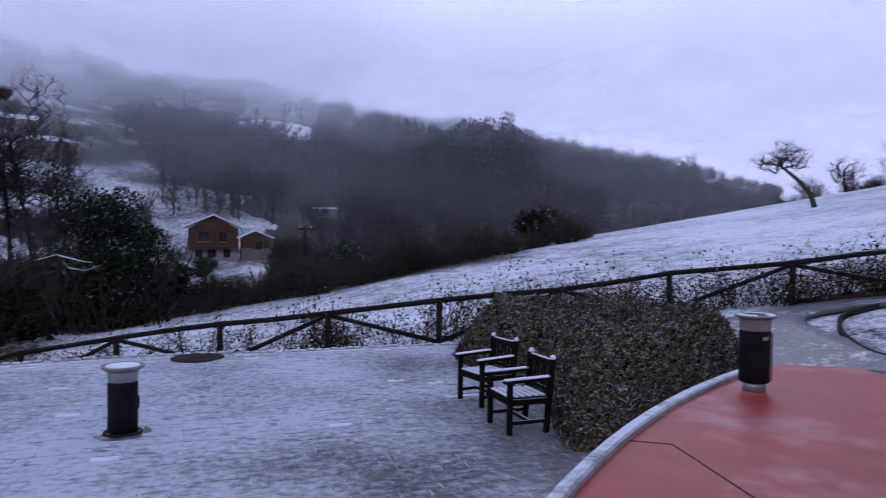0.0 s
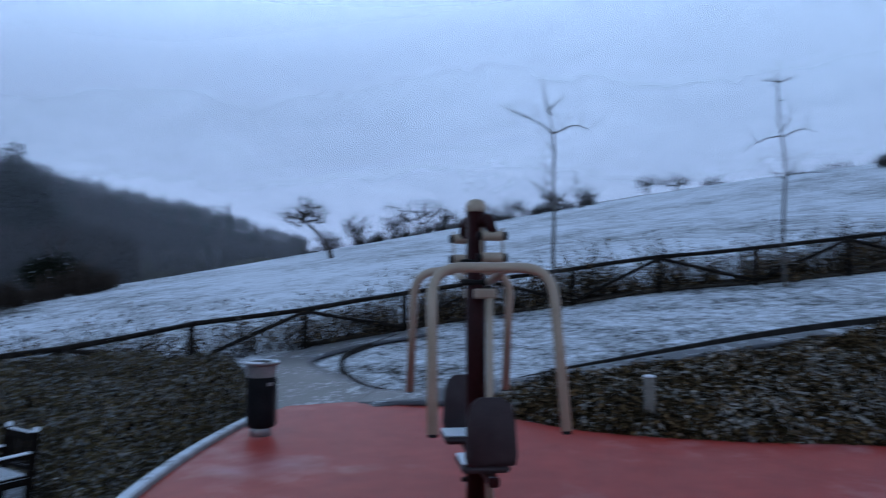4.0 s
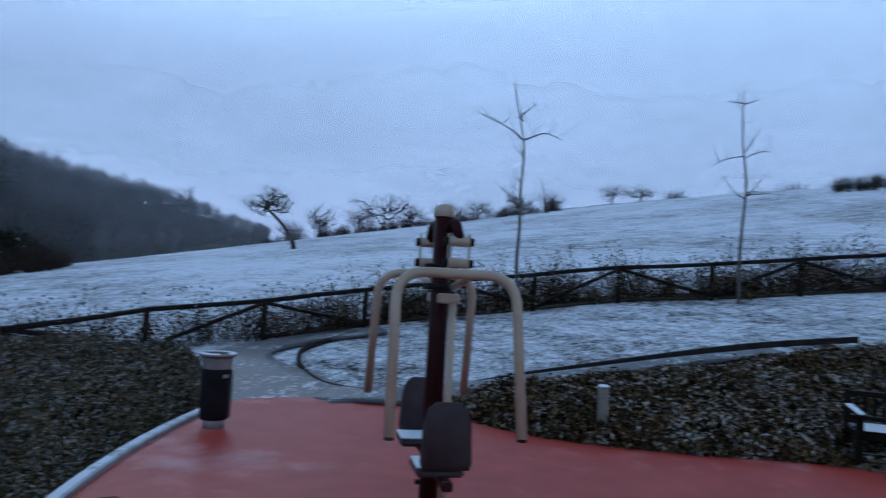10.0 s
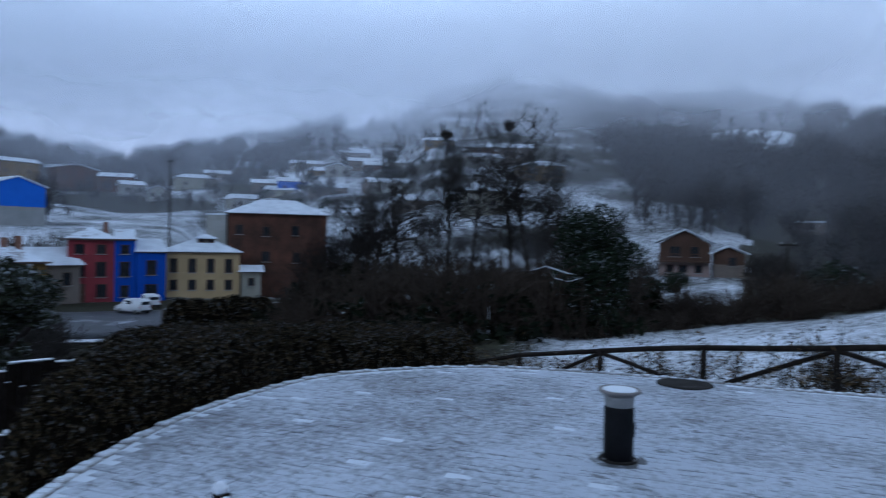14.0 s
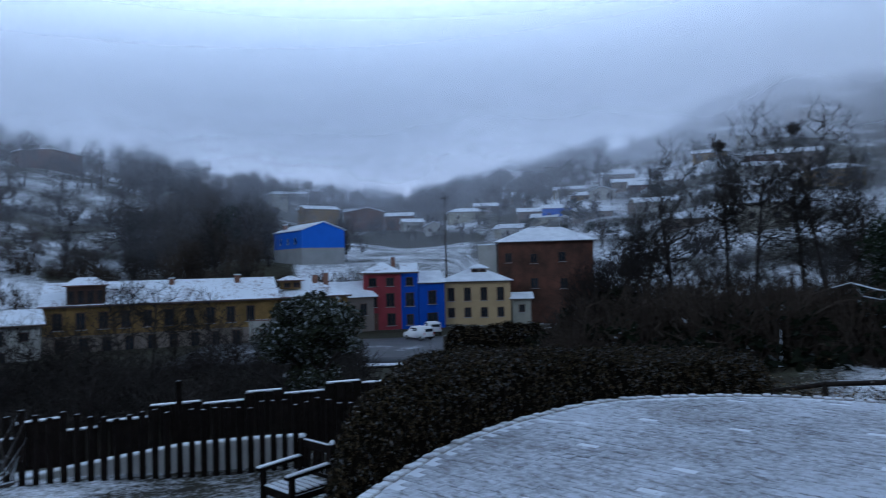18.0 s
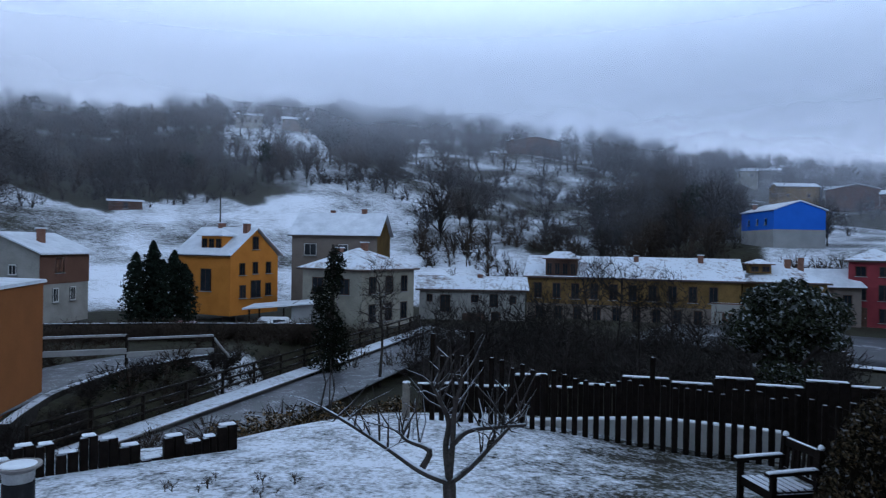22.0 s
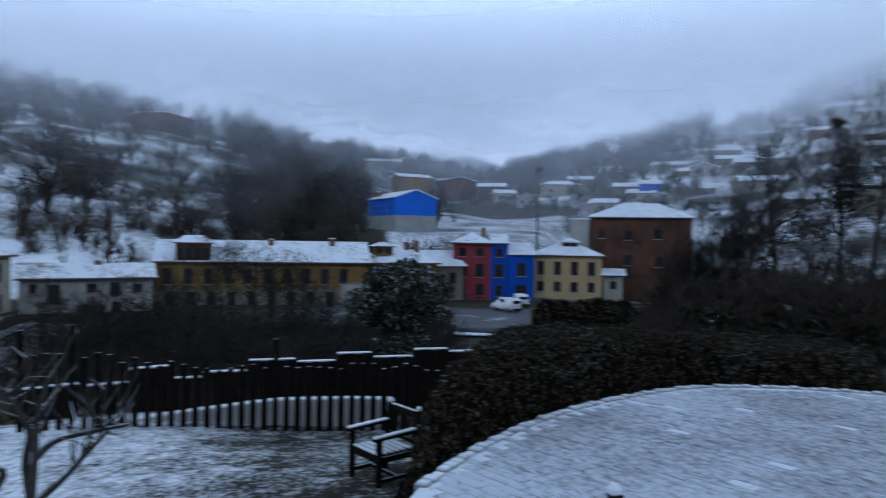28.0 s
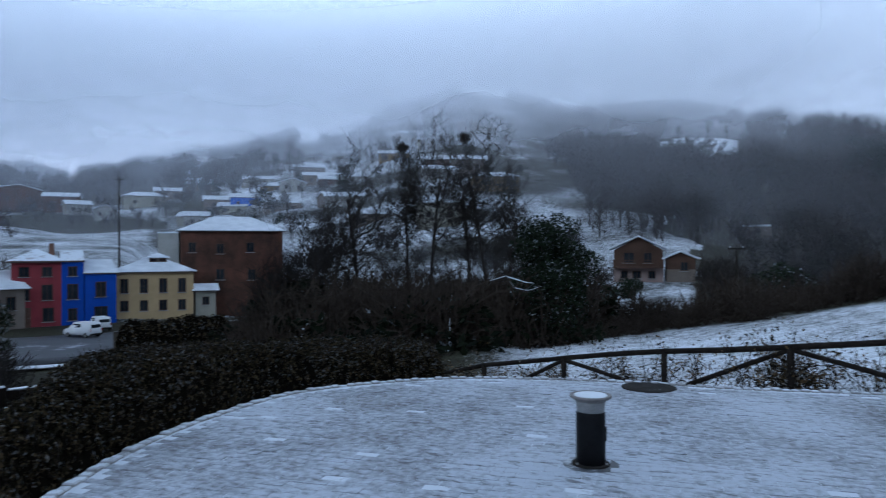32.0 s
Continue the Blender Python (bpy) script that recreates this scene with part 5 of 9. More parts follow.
def along(line, spacing):
    pts = np.array(line)
    run = np.concatenate([[0], np.cumsum(np.hypot(*np.diff(pts, axis=0).T))])
    s = np.arange(0, run[-1], spacing)
    return np.stack([np.interp(s, run, pts[:, 0]), np.interp(s, run, pts[:, 1])], -1)


def rail_fence(places, height=0.86):
    t = thing("park_fence", (0, 0, 0), 0, "dark weathered pole fence with slanting braces and snow", "fence")
    posts = [Vector((x, y, max(land_at(x, y), -9))) for x, y in places]
    for i, p in enumerate(posts):
        part("post", bar([p - Vector((0, 0, 0.2)), p + Vector((0, 0, height))], 0.058, 10), M_RAIL, t, "", True)
    for i, (a, b) in enumerate(zip(posts, posts[1:])):
        up = Vector((0, 0, height))
        over = (b - a).normalized() * 0.06
        part("top_rail", bar([a + up - over, (a + b) / 2 + up + Vector((0, 0, 0.012 * (i % 3 - 1))), b + up + over], 0.05, 10), M_RAIL, t, "", True)
        lo = Vector((0, 0, 0.10))
        if i % 2 == 1:
            part("brace", bar([a + lo, b + up * 0.96], 0.042, 10), M_RAIL, t, "", True)
        else:
            part("brace", bar([a + up * 0.96, b + lo], 0.042, 10), M_RAIL, t, "", True)
    return t


rail_fence(FENCE_POSTS)

# the picket fence and the stepped palisade below the lawn
FENCE_W = smooth_line([(-10.2, 4.6), (-10.8, 3.3), (-11.25, 1.2), (-11.4, -0.2), (-11.6, -1.4)], 8)
picket_fence = thing("picket_fence", (0, 0, 0), 0, "black upright picket fence of uneven height", "fence")
rng_f = np.random.default_rng(5)
for i, (x, y) in enumerate(along(FENCE_W, 0.165)):
    z = -1.42 + 0.28 * float(smoothstep(1.5, -1.0, y))
    tall = 0.98 + (0.38 if rng_f.random() < 0.08 else 0.0) + rng_f.uniform(-0.04, 0.06)
    part("picket", box((x, y, z + tall / 2 - 0.15), (0.068, 0.08, tall + 0.3), (0, 0, rng_f.uniform(-12, 12)), 0.012), M_WOOD, picket_fence)
low_wall = part("low_wall", ribbon([(x - 0.45, y) for x, y in FENCE_W[4:]], 0.09, lambda x, y: float(np.interp(y, [-0.6, 2.2], [-1.30, -1.02])), 1.0), surface("pale_concrete", (0.46, 0.45, 0.43), (0.62, 0.61, 0.58), 1.5, 0.85, 0, 0.3, 20, snow=0.8))
tagged(low_wall, "low pale concrete wall behind the pickets", "wall", "", "structure")


def palisade(line, top_z, foot, label, seed, wide=(0.42, 0.75)):
    """Upright dark boards, in panels of stepped height, each capped with snow."""
    rng = np.random.default_rng(seed)
    t = thing("palisade", (0, 0, 0), 0, label, "fence")
    pts = np.array(line)
    run = np.concatenate([[0], np.cumsum(np.hypot(*np.diff(pts, axis=0).T))])
    s = 0.0
    while s < run[-1] - 0.3:
        w = rng.uniform(*wide)
        a = np.array([np.interp(s, run, pts[:, i]) for i in (0, 1)])
        b = np.array([np.interp(s + w, run, pts[:, i]) for i in (0, 1)])
        turn = math.degrees(math.atan2(b[1] - a[1], b[0] - a[0]))
        m = (a + b) / 2
        f = foot(m[0], m[1]) if callable(foot) else foot
        h = (top_z(m[0], m[1]) if callable(top_z) else top_z) + rng.choice([-0.10, -0.03, 0.03, 0.12]) + rng.uniform(-0.03, 0.03)
        bm = bmesh.new()
        n = max(2, int(w / 0.16))
        for k in range(n):
            c = a + (b - a) * (k + 0.5) / n
            block(bm, (c[0], c[1], (f + h) / 2), (w / n - 0.012, 0.09 + 0.02 * (k % 2), h - f - 0.035 * (k % 2)), (0, 0, turn), 0.01)
        panel = part("panel", bm, M_WOOD, t)
        part("snow_cap", box((m[0], m[1], h + 0.010), (w - 0.06, 0.10, 0.028), (0, 0, turn), 0.010), M_SNOW, panel, "cap of snow")
        s += w
    return t


palisade([(-13.6, 7.6), (-14.2, 4.0), (-14.6, 0.8), (-14.2, -1.8)], lambda x, y: float(np.interp(y, [-1.8, 1.0, 3.5, 7.6], [-1.16, -1.10, -1.02, -0.62])), -2.6, "dark stepped timber palisade capped with snow below the path", 3, (0.6, 0.95))
palisade([polar(111.5, 9.85), polar(118, 9.5), polar(125, 9.3), polar(131, 9.2), polar(138, 9.1)], lambda x, y: float(np.interp(y, [-6.2, -5.5, -4.7, -4.45, -3.6], [-0.78, -0.86, -0.80, -0.96, -0.93])), -1.9, "dark stepped timber palisade along the lawn's edge", 4, (0.19, 0.27))


# ---------------------------------------------------------------- beds, bushes and hedges
def inside(px, py, poly):
    poly = np.asarray(poly)
    ok = np.zeros(len(px), bool)
    x0, y0 = poly[-1]
    for x1, y1 in poly:
        cross = ((y1 > py) != (y0 > py)) & (px < (x0 - x1) * (py - y1) / (y0 - y1 + 1e-12) + x1)
        ok ^= cross
        x0, y0 = x1, y1
    return ok


def edge_distance(px, py, poly):
    poly = np.asarray(poly)
    best = np.full(len(px), 1e9)
    for (x0, y0), (x1, y1) in zip(poly, np.roll(poly, -1, axis=0)):
        dx, dy = x1 - x0, y1 - y0
        u = np.clip(((px - x0) * dx + (py - y0) * dy) / (dx * dx + dy * dy + 1e-12), 0, 1)
        best = np.minimum(best, np.hypot(px - x0 - u * dx, py - y0 - u * dy))
    return best


def mound(name, poly, height, base, shoulder, leaf, per_m2, material, label, seed, category="bush", rough=0.10, twig=0.0, sides=0.9):
    """A mass of leaves over a plan outline: an inner sheet with shade in its colour and a skin of single leaves; height
    and base are functions of the plan.
    """
    rng = np.random.default_rng(seed)
    t = thing(name, (0, 0, 0), 0, label, category)
    P = np.array(smooth_line(poly, 5, True))
    lo, hi = P.min(0), P.max(0)

    def skin(x, y, sink=0.0):
        e = edge_distance(x, y, P)
        k = 1 - np.clip(1 - e / shoulder, 0, 1) ** 2.4
        wob = 1 + rough * (np.sin(x * 4.1 + 1) * np.sin(y * 3.7) + 0.6 * np.sin(x * 9.3) * np.sin(y * 8.1 + 2))
        return base(x, y) + np.maximum(height(x, y) * k * wob - sink, -0.05)

    # inner body, near-black to stand for the shade in the leaf gaps
    step = max(0.14, math.sqrt(np.prod(hi - lo)) / 42)
    gx, gy = np.meshgrid(np.arange(lo[0] - step, hi[0] + step, step), np.arange(lo[1] - step, hi[1] + step, step), indexing="ij")
    ok = inside(gx.ravel(), gy.ravel(), P).reshape(gx.shape)
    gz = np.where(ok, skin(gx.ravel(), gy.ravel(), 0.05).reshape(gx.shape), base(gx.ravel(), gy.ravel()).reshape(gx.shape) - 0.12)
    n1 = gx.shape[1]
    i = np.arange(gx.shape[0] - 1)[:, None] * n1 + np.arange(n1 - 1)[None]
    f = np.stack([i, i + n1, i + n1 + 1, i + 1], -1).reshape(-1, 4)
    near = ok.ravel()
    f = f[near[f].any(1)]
    link_mesh("inner_mass", flat_mesh("inner_mass", np.stack([gx, gy, gz], -1).reshape(-1, 3), f), M_INNER, t, "inner sheet coloured as the shade between leaves", True)
    # leaves over the top
    area = float(np.prod(hi - lo))
    n = int(area * per_m2)
    x, y = rng.uniform(lo[0], hi[0], n), rng.uniform(lo[1], hi[1], n)
    k = inside(x, y, P)
    x, y = x[k], y[k]
    z = skin(x, y) + rng.normal(0, 0.025, len(x))
    e = 0.05
    nx, ny = -(skin(x + e, y) - skin(x - e, y)) / (2 * e), -(skin(x, y + e) - skin(x, y - e)) / (2 * e)
    N = np.stack([nx, ny, np.ones(len(x))], -1)
    N /= np.linalg.norm(N, axis=1, keepdims=True)
    C = np.stack([x, y, z], -1)
    # and down the sides
    per = np.concatenate([[0], np.cumsum(np.hypot(*np.diff(np.vstack([P, P[:1]]), axis=0).T))])
    m = int(per[-1] * per_m2 * sides)
    s = rng.uniform(0, per[-1], m)
    Q = np.vstack([P, P[:1]])
    ex, ey = np.interp(s, per, Q[:, 0]), np.interp(s, per, Q[:, 1])
    cx, cy = P.mean(0)
    dx, dy = cx - ex, cy - ey
    q = np.hypot(dx, dy) + 1e-9
    inw = rng.uniform(0.0, 0.3, m) * min(1.0, shoulder / 0.3)
    sx, sy = ex + dx / q * inw, ey + dy / q * inw
    top = skin(sx, sy) - base(sx, sy)
    sz = base(sx, sy) + rng.random(m) * np.maximum(top, 0.05)
    C = np.concatenate([C, np.stack([sx, sy, sz], -1)])
    N = np.concatenate([N, np.stack([-dx / q, -dy / q, np.full(m, 0.4)], -1)])
    # leaves sit in tufts on short shoots, with dark gaps between
    lead = rng.choice(len(C), max(1, len(C) // 7), replace=False)
    D = N[lead] * 0.9 + rng.normal(0, 0.38, (len(lead), 3)) + np.array([0, 0, 0.35])
    D /= np.linalg.norm(D, axis=1, keepdims=True)
    L = leaf * rng.uniform(1.4, 4.2, (len(lead), 1))
    root = C[lead] - D * leaf * 2.0
    steps = [root + D * L * (0.25 + 0.75 * q) + rng.normal(0, leaf * 0.42, (len(lead), 3)) for q in (0.15, 0.3, 0.5, 0.65, 0.8, 0.92, 1.0)]
    CC, NN = np.concatenate(steps), np.concatenate([N[lead] + D * 0.4] * 7)
    v, ff = leaf_cloud(rng, CC, leaf, NN, 0.75)
    tagged(link_mesh("leaves", flat_mesh("leaves", v, ff), material, t), "", "", "", "stuff")
    if twig:
        k = int(len(C) * twig)
        pick = rng.choice(len(C), k, replace=False)
        limbs = []
        for c, d in zip(C[pick], N[pick]):
            g = d * 0.5 + rng.normal(0, 0.35, 3) + np.array([0, 0, 0.5])
            g /= np.linalg.norm(g)
            limbs.append((1, [c - g * 0.1, c + g * rng.uniform(0.04, 0.16)], [0.004, 0.0015]))
        tagged(link_mesh("shoot_mass", limb_mesh(limbs, "shoot_mass", 3), M_TWIG, t), "", "", "", "stuff")
    return t


def flat(z):
    return lambda x, y: np.full(np.shape(x), float(z))


mound("clipped_bush", [(1.15, 5.65), (1.75, 6.25), (2.5, 7.15), (3.35, 8.0), (4.1, 9.0), (4.2, 10.3), (2.6, 10.9), (1.05, 10.9), (0.25, 10.3), (0.40, 9.2), (0.95, 8.2), (1.12, 7.2), (1.08, 6.2)],
      lambda x, y: np.clip(0.40 + 0.10 * (y - 5.6), 0.25, 0.84), flat(-0.28), 0.85, 0.023, 8600, M_BUSH, "broad clipped bush of frosted brown-green leaves beside the kerb", 21, twig=0.05)
W_HEDGE = smooth_line([(-5.55, 2.35), (-6.25, 3.15), (-6.9, 4.2), (-7.35, 5.5), (-7.5, 7.0), (-6.6, 8.75), (-6.3, 9.1), (-7.2, 9.9), (-8.6, 8.6), (-9.3, 6.6), (-8.9, 4.6), (-7.7, 3.5), (-6.4, 2.55)], 1)
mound("laurel_hedge", W_HEDGE, lambda x, y: np.interp(y, [2.4, 5.0, 8.8], [0.98, 1.06, 0.84]), flat(-0.72), 0.45, 0.024, 7600, M_HEDGE, "thick dark hedge dusted with frost along the plaza's rim", 22, "hedge", 0.06, twig=0.02, sides=0.30)
def bed_height(x, y):
    """Leaves stand about a foot high, and leave room for the bench."""
    u = (x - 8.8) * 0.514 + (y - 1.85) * -0.858
    w = (x - 8.8) * 0.858 + (y - 1.85) * 0.514
    clear = np.maximum(smoothstep(1.0, 1.25, np.abs(u)), smoothstep(0.30, 0.65, w))
    return (0.21 - 0.010 * np.clip(x - 8, 0, 8)) * (0.15 + 0.85 * clear)


mound("ground_cover_bed", [(6.2, 6.75), (6.0, 6.1), (6.1, 4.95), (6.95, 3.7), (7.9, 2.75), (8.8, 0.95), (9.85, -1.15), (10.6, -3.9), (14.6, -3.4), (16.4, -0.8), (15.4, 1.2), (14.0, 2.4), (12.4, 3.5), (10.6, 4.35), (9.2, 5.0), (7.8, 5.85), (6.9, 6.5)],
      bed_height, lambda x, y: np.maximum(land(x, y) - 0.03, -0.03), 0.3, 0.037, 3600, M_COVER, "bed of low evergreen ground cover flecked with snow", 23, "planting", 0.22)


def scrub_row(name, line, half, height, n_shrubs, leaves_each, label, seed, density=lambda s: 1.0):
    """A straggling row of young shrubs along a fence: bare stems and few leaves."""
    rng = np.random.default_rng(seed)
    t = thing(name, (0, 0, 0), 0, label, "hedge")
    pts = np.array(line)
    run = np.concatenate([[0], np.cumsum(np.hypot(*np.diff(pts, axis=0).T))])
    limbs, C = [], []
    for _ in range(n_shrubs):
        s = rng.uniform(0, run[-1])
        dens = density(s / run[-1])
        if rng.random() > dens:
            continue
        x, y = np.interp(s, run, pts[:, 0]) + rng.normal(0, half), np.interp(s, run, pts[:, 1]) + rng.normal(0, half)
        z = land_at(x, y)
        h = height * rng.uniform(0.6, 1.15)
        for _ in range(7):
            d = rng.normal(0, 0.42, 3) + np.array([0, 0, 1])
            a = np.array([x, y, z - 0.05]) + rng.normal(0, 0.06, 3) * np.array([1, 1, 0])
            b = a + d * h * rng.uniform(0.4, 0.62)
            c = b + (d * 0.6 + rng.normal(0, 0.35, 3)) * h * 0.42
            limbs.append((1, [a, b, c], [0.010, 0.007, 0.003]))
            e = b + (rng.normal(0, 0.45, 3) + np.array([0, 0, 0.4])) * h * 0.4
            limbs.append((1, [b, e], [0.006, 0.002]))
            for q in (b, c, e) + ((a + np.array([0, 0, 0.14]), (a + b) / 2) if dens > 0.8 else ()):
                C.append(q + rng.normal(0, 0.10, (int(leaves_each), 3)) * np.array([1, 1, 0.8]))
    tagged(link_mesh("stem_mass", limb_mesh(limbs, "stem_mass", 3), M_TWIG, t), "", "", "", "stuff")
    v, f = leaf_cloud(rng, np.concatenate(C), 0.036)
    tagged(link_mesh("leaves", flat_mesh("leaves", v, f), M_COVER, t), "", "", "", "stuff")
    return t


behind = [(x * (1 + 0.5 / math.hypot(x, y)), y * (1 + 0.5 / math.hypot(x, y))) for x, y in FENCE_E]
soil_run = behind[int(len(behind) * 0.40):]
draped("shrub_bed", soil_run, lambda s: 0.10 + 0.34 * min(1.0, 8 * s), 0.012, M_SOIL, "dark bare soil strip below the fence shrubs", "planting bed")
scrub_row("fence_shrubs", behind, 0.2, 0.84, 600, 7, "row of straggling young shrubs growing through the fence", 31, lambda s: 0.50 + 0.50 * float(smoothstep(0.36, 0.52, s)))

# ---------------------------------------------------------------- village
def render_mat(name, c, dirt=0.75, snow=0.0, rough=0.85, scale=0.5):
    return surface(name, tuple(v * dirt for v in c), c, scale, rough, 0, 0.25, 9, snow=snow, spread=(0.3, 0.6))


M_ROOF = surface("snowy_tile_roof", (0.10, 0.055, 0.045), (0.17, 0.10, 0.08), 1.2, 0.85, 0, 0.4, 7, snow=0.80, snow_scale=2.2, low=0.3)
M_ROOF_OLD = surface("patchy_tile_roof", (0.10, 0.07, 0.06), (0.18, 0.13, 0.11), 1.5, 0.85, 0, 0.4, 7, snow=0.72, snow_scale=1.6, low=0.3)
M_ROOF_FULL = surface("snowed_over_roof", (0.48, 0.51, 0.56), (0.70, 0.73, 0.78), 0.7, 0.85, 0, 0.3, 6)
M_SOFFIT = surface("dark_eaves", (0.05, 0.04, 0.035), (0.10, 0.08, 0.07), 2, 0.8, 0, 0.2, 10)
M_PANE = surface("dark_window_glass", (0.012, 0.014, 0.018), (0.03, 0.034, 0.04), 0.6, 0.15, 0, 0, 2)
M_FRAME_W = surface("white_window_frame", (0.50, 0.50, 0.48), (0.62, 0.62, 0.6), 2, 0.6, 0, 0.1, 10)
M_FRAME_B = surface("brown_window_frame", (0.06, 0.035, 0.025), (0.10, 0.06, 0.045), 2, 0.6, 0, 0.1, 10)
M_CHIM = surface("brick_chimney", (0.12, 0.06, 0.045), (0.20, 0.11, 0.08), 3, 0.9, 0, 0.4, 12, snow=0.9, low=0.7)
W_ORANGE = render_mat("orange_render", (0.44, 0.17, 0.03))
W_OCHRE = render_mat("ochre_render", (0.19, 0.118, 0.042), 0.38)
W_RUST = render_mat("rust_orange_cladding", (0.235, 0.090, 0.030), 0.80)
W_WHITE = render_mat("off_white_render", (0.30, 0.29, 0.27), 0.6)
W_CREAM = render_mat("cream_render", (0.27, 0.255, 0.21), 0.6)
W_GREY = render_mat("grey_brown_render", (0.17, 0.14, 0.12), 0.7)
W_BROWN = render_mat("brown_tile_cladding", (0.13, 0.07, 0.05), 0.7)
W_RED = render_mat("crimson_render", (0.23, 0.042, 0.050), 0.7)
W_BLUE = render_mat("cobalt_render", (0.015, 0.06, 0.32), 0.75)
W_YELLOW = render_mat("yellow_render", (0.40, 0.285, 0.155), 0.75)
W_BRICK = surface("stained_brick", (0.028, 0.020, 0.017), (0.125, 0.055, 0.036), 0.35, 0.9, 0, 0.4, 8, spread=(0.35, 0.7))
W_BARN = render_mat("bright_blue_sheet", (0.025, 0.11, 0.48), 0.85, rough=0.5)
W_CONC = render_mat("grey_blockwork", (0.26, 0.26, 0.26), 0.75)
W_WOODY = render_mat("chalet_timber", (0.085, 0.05, 0.036), 0.6)
PANE_CACHE = {}


def window(parent, m, w, h, frame_mat, name="window", sill=True):
    """A window set into a face: m carries x along the face, z up, -y outwards."""
    key = (round(w, 2), round(h, 2), frame_mat.name, sill)
    if key not in PANE_CACHE:
        bm = bmesh.new()
        f = 0.09
        xs, zs = [-w / 2, -w / 2 + f, -0.03, 0.03, w / 2 - f, w / 2], [-h / 2, -h / 2 + f, h / 2 - f, h / 2]
        grid = [[bm.verts.new((gx, -0.07, gz)) for gz in zs] for gx in xs]
        for i in range(5):
            for j in range(3):
                if not (j == 1 and i in (1, 3)):
                    bm.faces.new((grid[i][j], grid[i + 1][j], grid[i + 1][j + 1], grid[i][j + 1]))
        bmesh.ops.solidify(bm, geom=bm.faces[:], thickness=-0.14)
        me = bpy.data.meshes.new("window")
        bm.to_mesh(me)
        bm.free()
        me.materials.append(frame_mat)
        bm = box((0, 0.03, 0), (w - 0.04, 0.05, h - 0.04))
        pane_me = bpy.data.meshes.new("pane")
        bm.to_mesh(pane_me)
        bm.free()
        pane_me.materials.append(M_PANE)
        sill_me = bpy.data.meshes.new("sill")
        bm = box((0, -0.08, -h / 2 - 0.04), (w + 0.2, 0.24, 0.08), bevel=0.015)
        bm.to_mesh(sill_me)
        bm.free()
        sill_me.materials.append(W_CONC)
        PANE_CACHE[key] = (me, pane_me, sill_me)
    me, pane_me, sill_me = PANE_CACHE[key]
    ob = new(name, me)
    ob.parent = parent
    ob.matrix_basis = m
    pane = new("pane", pane_me)
    pane.parent = ob
    if sill:
        ledge = new("sill", sill_me)
        ledge.parent = ob
    return ob


def roof_part(kind, w, d, eave, rise, over, thick, parent, material, name="roof"):
    """A pitched roof with overhanging eaves, as one thick shell."""
    bm = bmesh.new()
    x0, x1, y0, y1 = -over, w + over, -over, d + over
    if kind == "gable_x":
        pts = [(x0, y0, eave), (x1, y0, eave), (x1, y1, eave), (x0, y1, eave), (x0, d / 2, eave + rise), (x1, d / 2, eave + rise)]
        faces = [(0, 1, 5, 4), (2, 3, 4, 5)]
    elif kind == "gable_y":
        pts = [(x0, y0, eave), (x1, y0, eave), (x1, y1, eave), (x0, y1, eave), (w / 2, y0, eave + rise), (w / 2, y1, eave + rise)]
        faces = [(0, 4, 5, 3), (1, 2, 5, 4)]
    elif kind == "hip":
        s = min(w, d) / 2
        if w >= d:
            pts = [(x0, y0, eave), (x1, y0, eave), (x1, y1, eave), (x0, y1, eave), (s, d / 2, eave + rise), (max(w - s, s + 0.05), d / 2, eave + rise)]
            faces = [(0, 1, 5, 4), (2, 3, 4, 5), (3, 0, 4), (1, 2, 5)]
        else:
            pts = [(x0, y0, eave), (x1, y0, eave), (x1, y1, eave), (x0, y1, eave), (w / 2, s, eave + rise), (w / 2, d - s, eave + rise)]
            faces = [(0, 4, 5, 3), (1, 2, 5, 4), (0, 1, 4), (2, 3, 5)]
    else:  # a single slope that falls towards the front
        pts = [(x0, y0, eave), (x1, y0, eave), (x1, y1, eave + rise), (x0, y1, eave + rise)]
        faces = [(0, 1, 2, 3)]
    top = [bm.verts.new((x, y, z + thick)) for x, y, z in pts]
    low = [bm.verts.new((x, y, z)) for x, y, z in pts]
    edges = {}
    for f in faces:
        bm.faces.new([top[i] for i in f])
        bm.faces.new([low[i] for i in f][::-1])
        for a, b in zip(f, f[1:] + f[:1]):
            edges[(a, b)] = edges.get((b, a), 0) + 1
            if (b, a) in edges:
                edges[(a, b)] = edges[(b, a)] = 2
    for (a, b), n in edges.items():
        if n == 1 and (b, a) not in edges:
            bm.faces.new((top[a], low[a], low[b], top[b]))
    bmesh.ops.recalc_face_normals(bm, faces=bm.faces)
    return part(name, bm, material, parent)


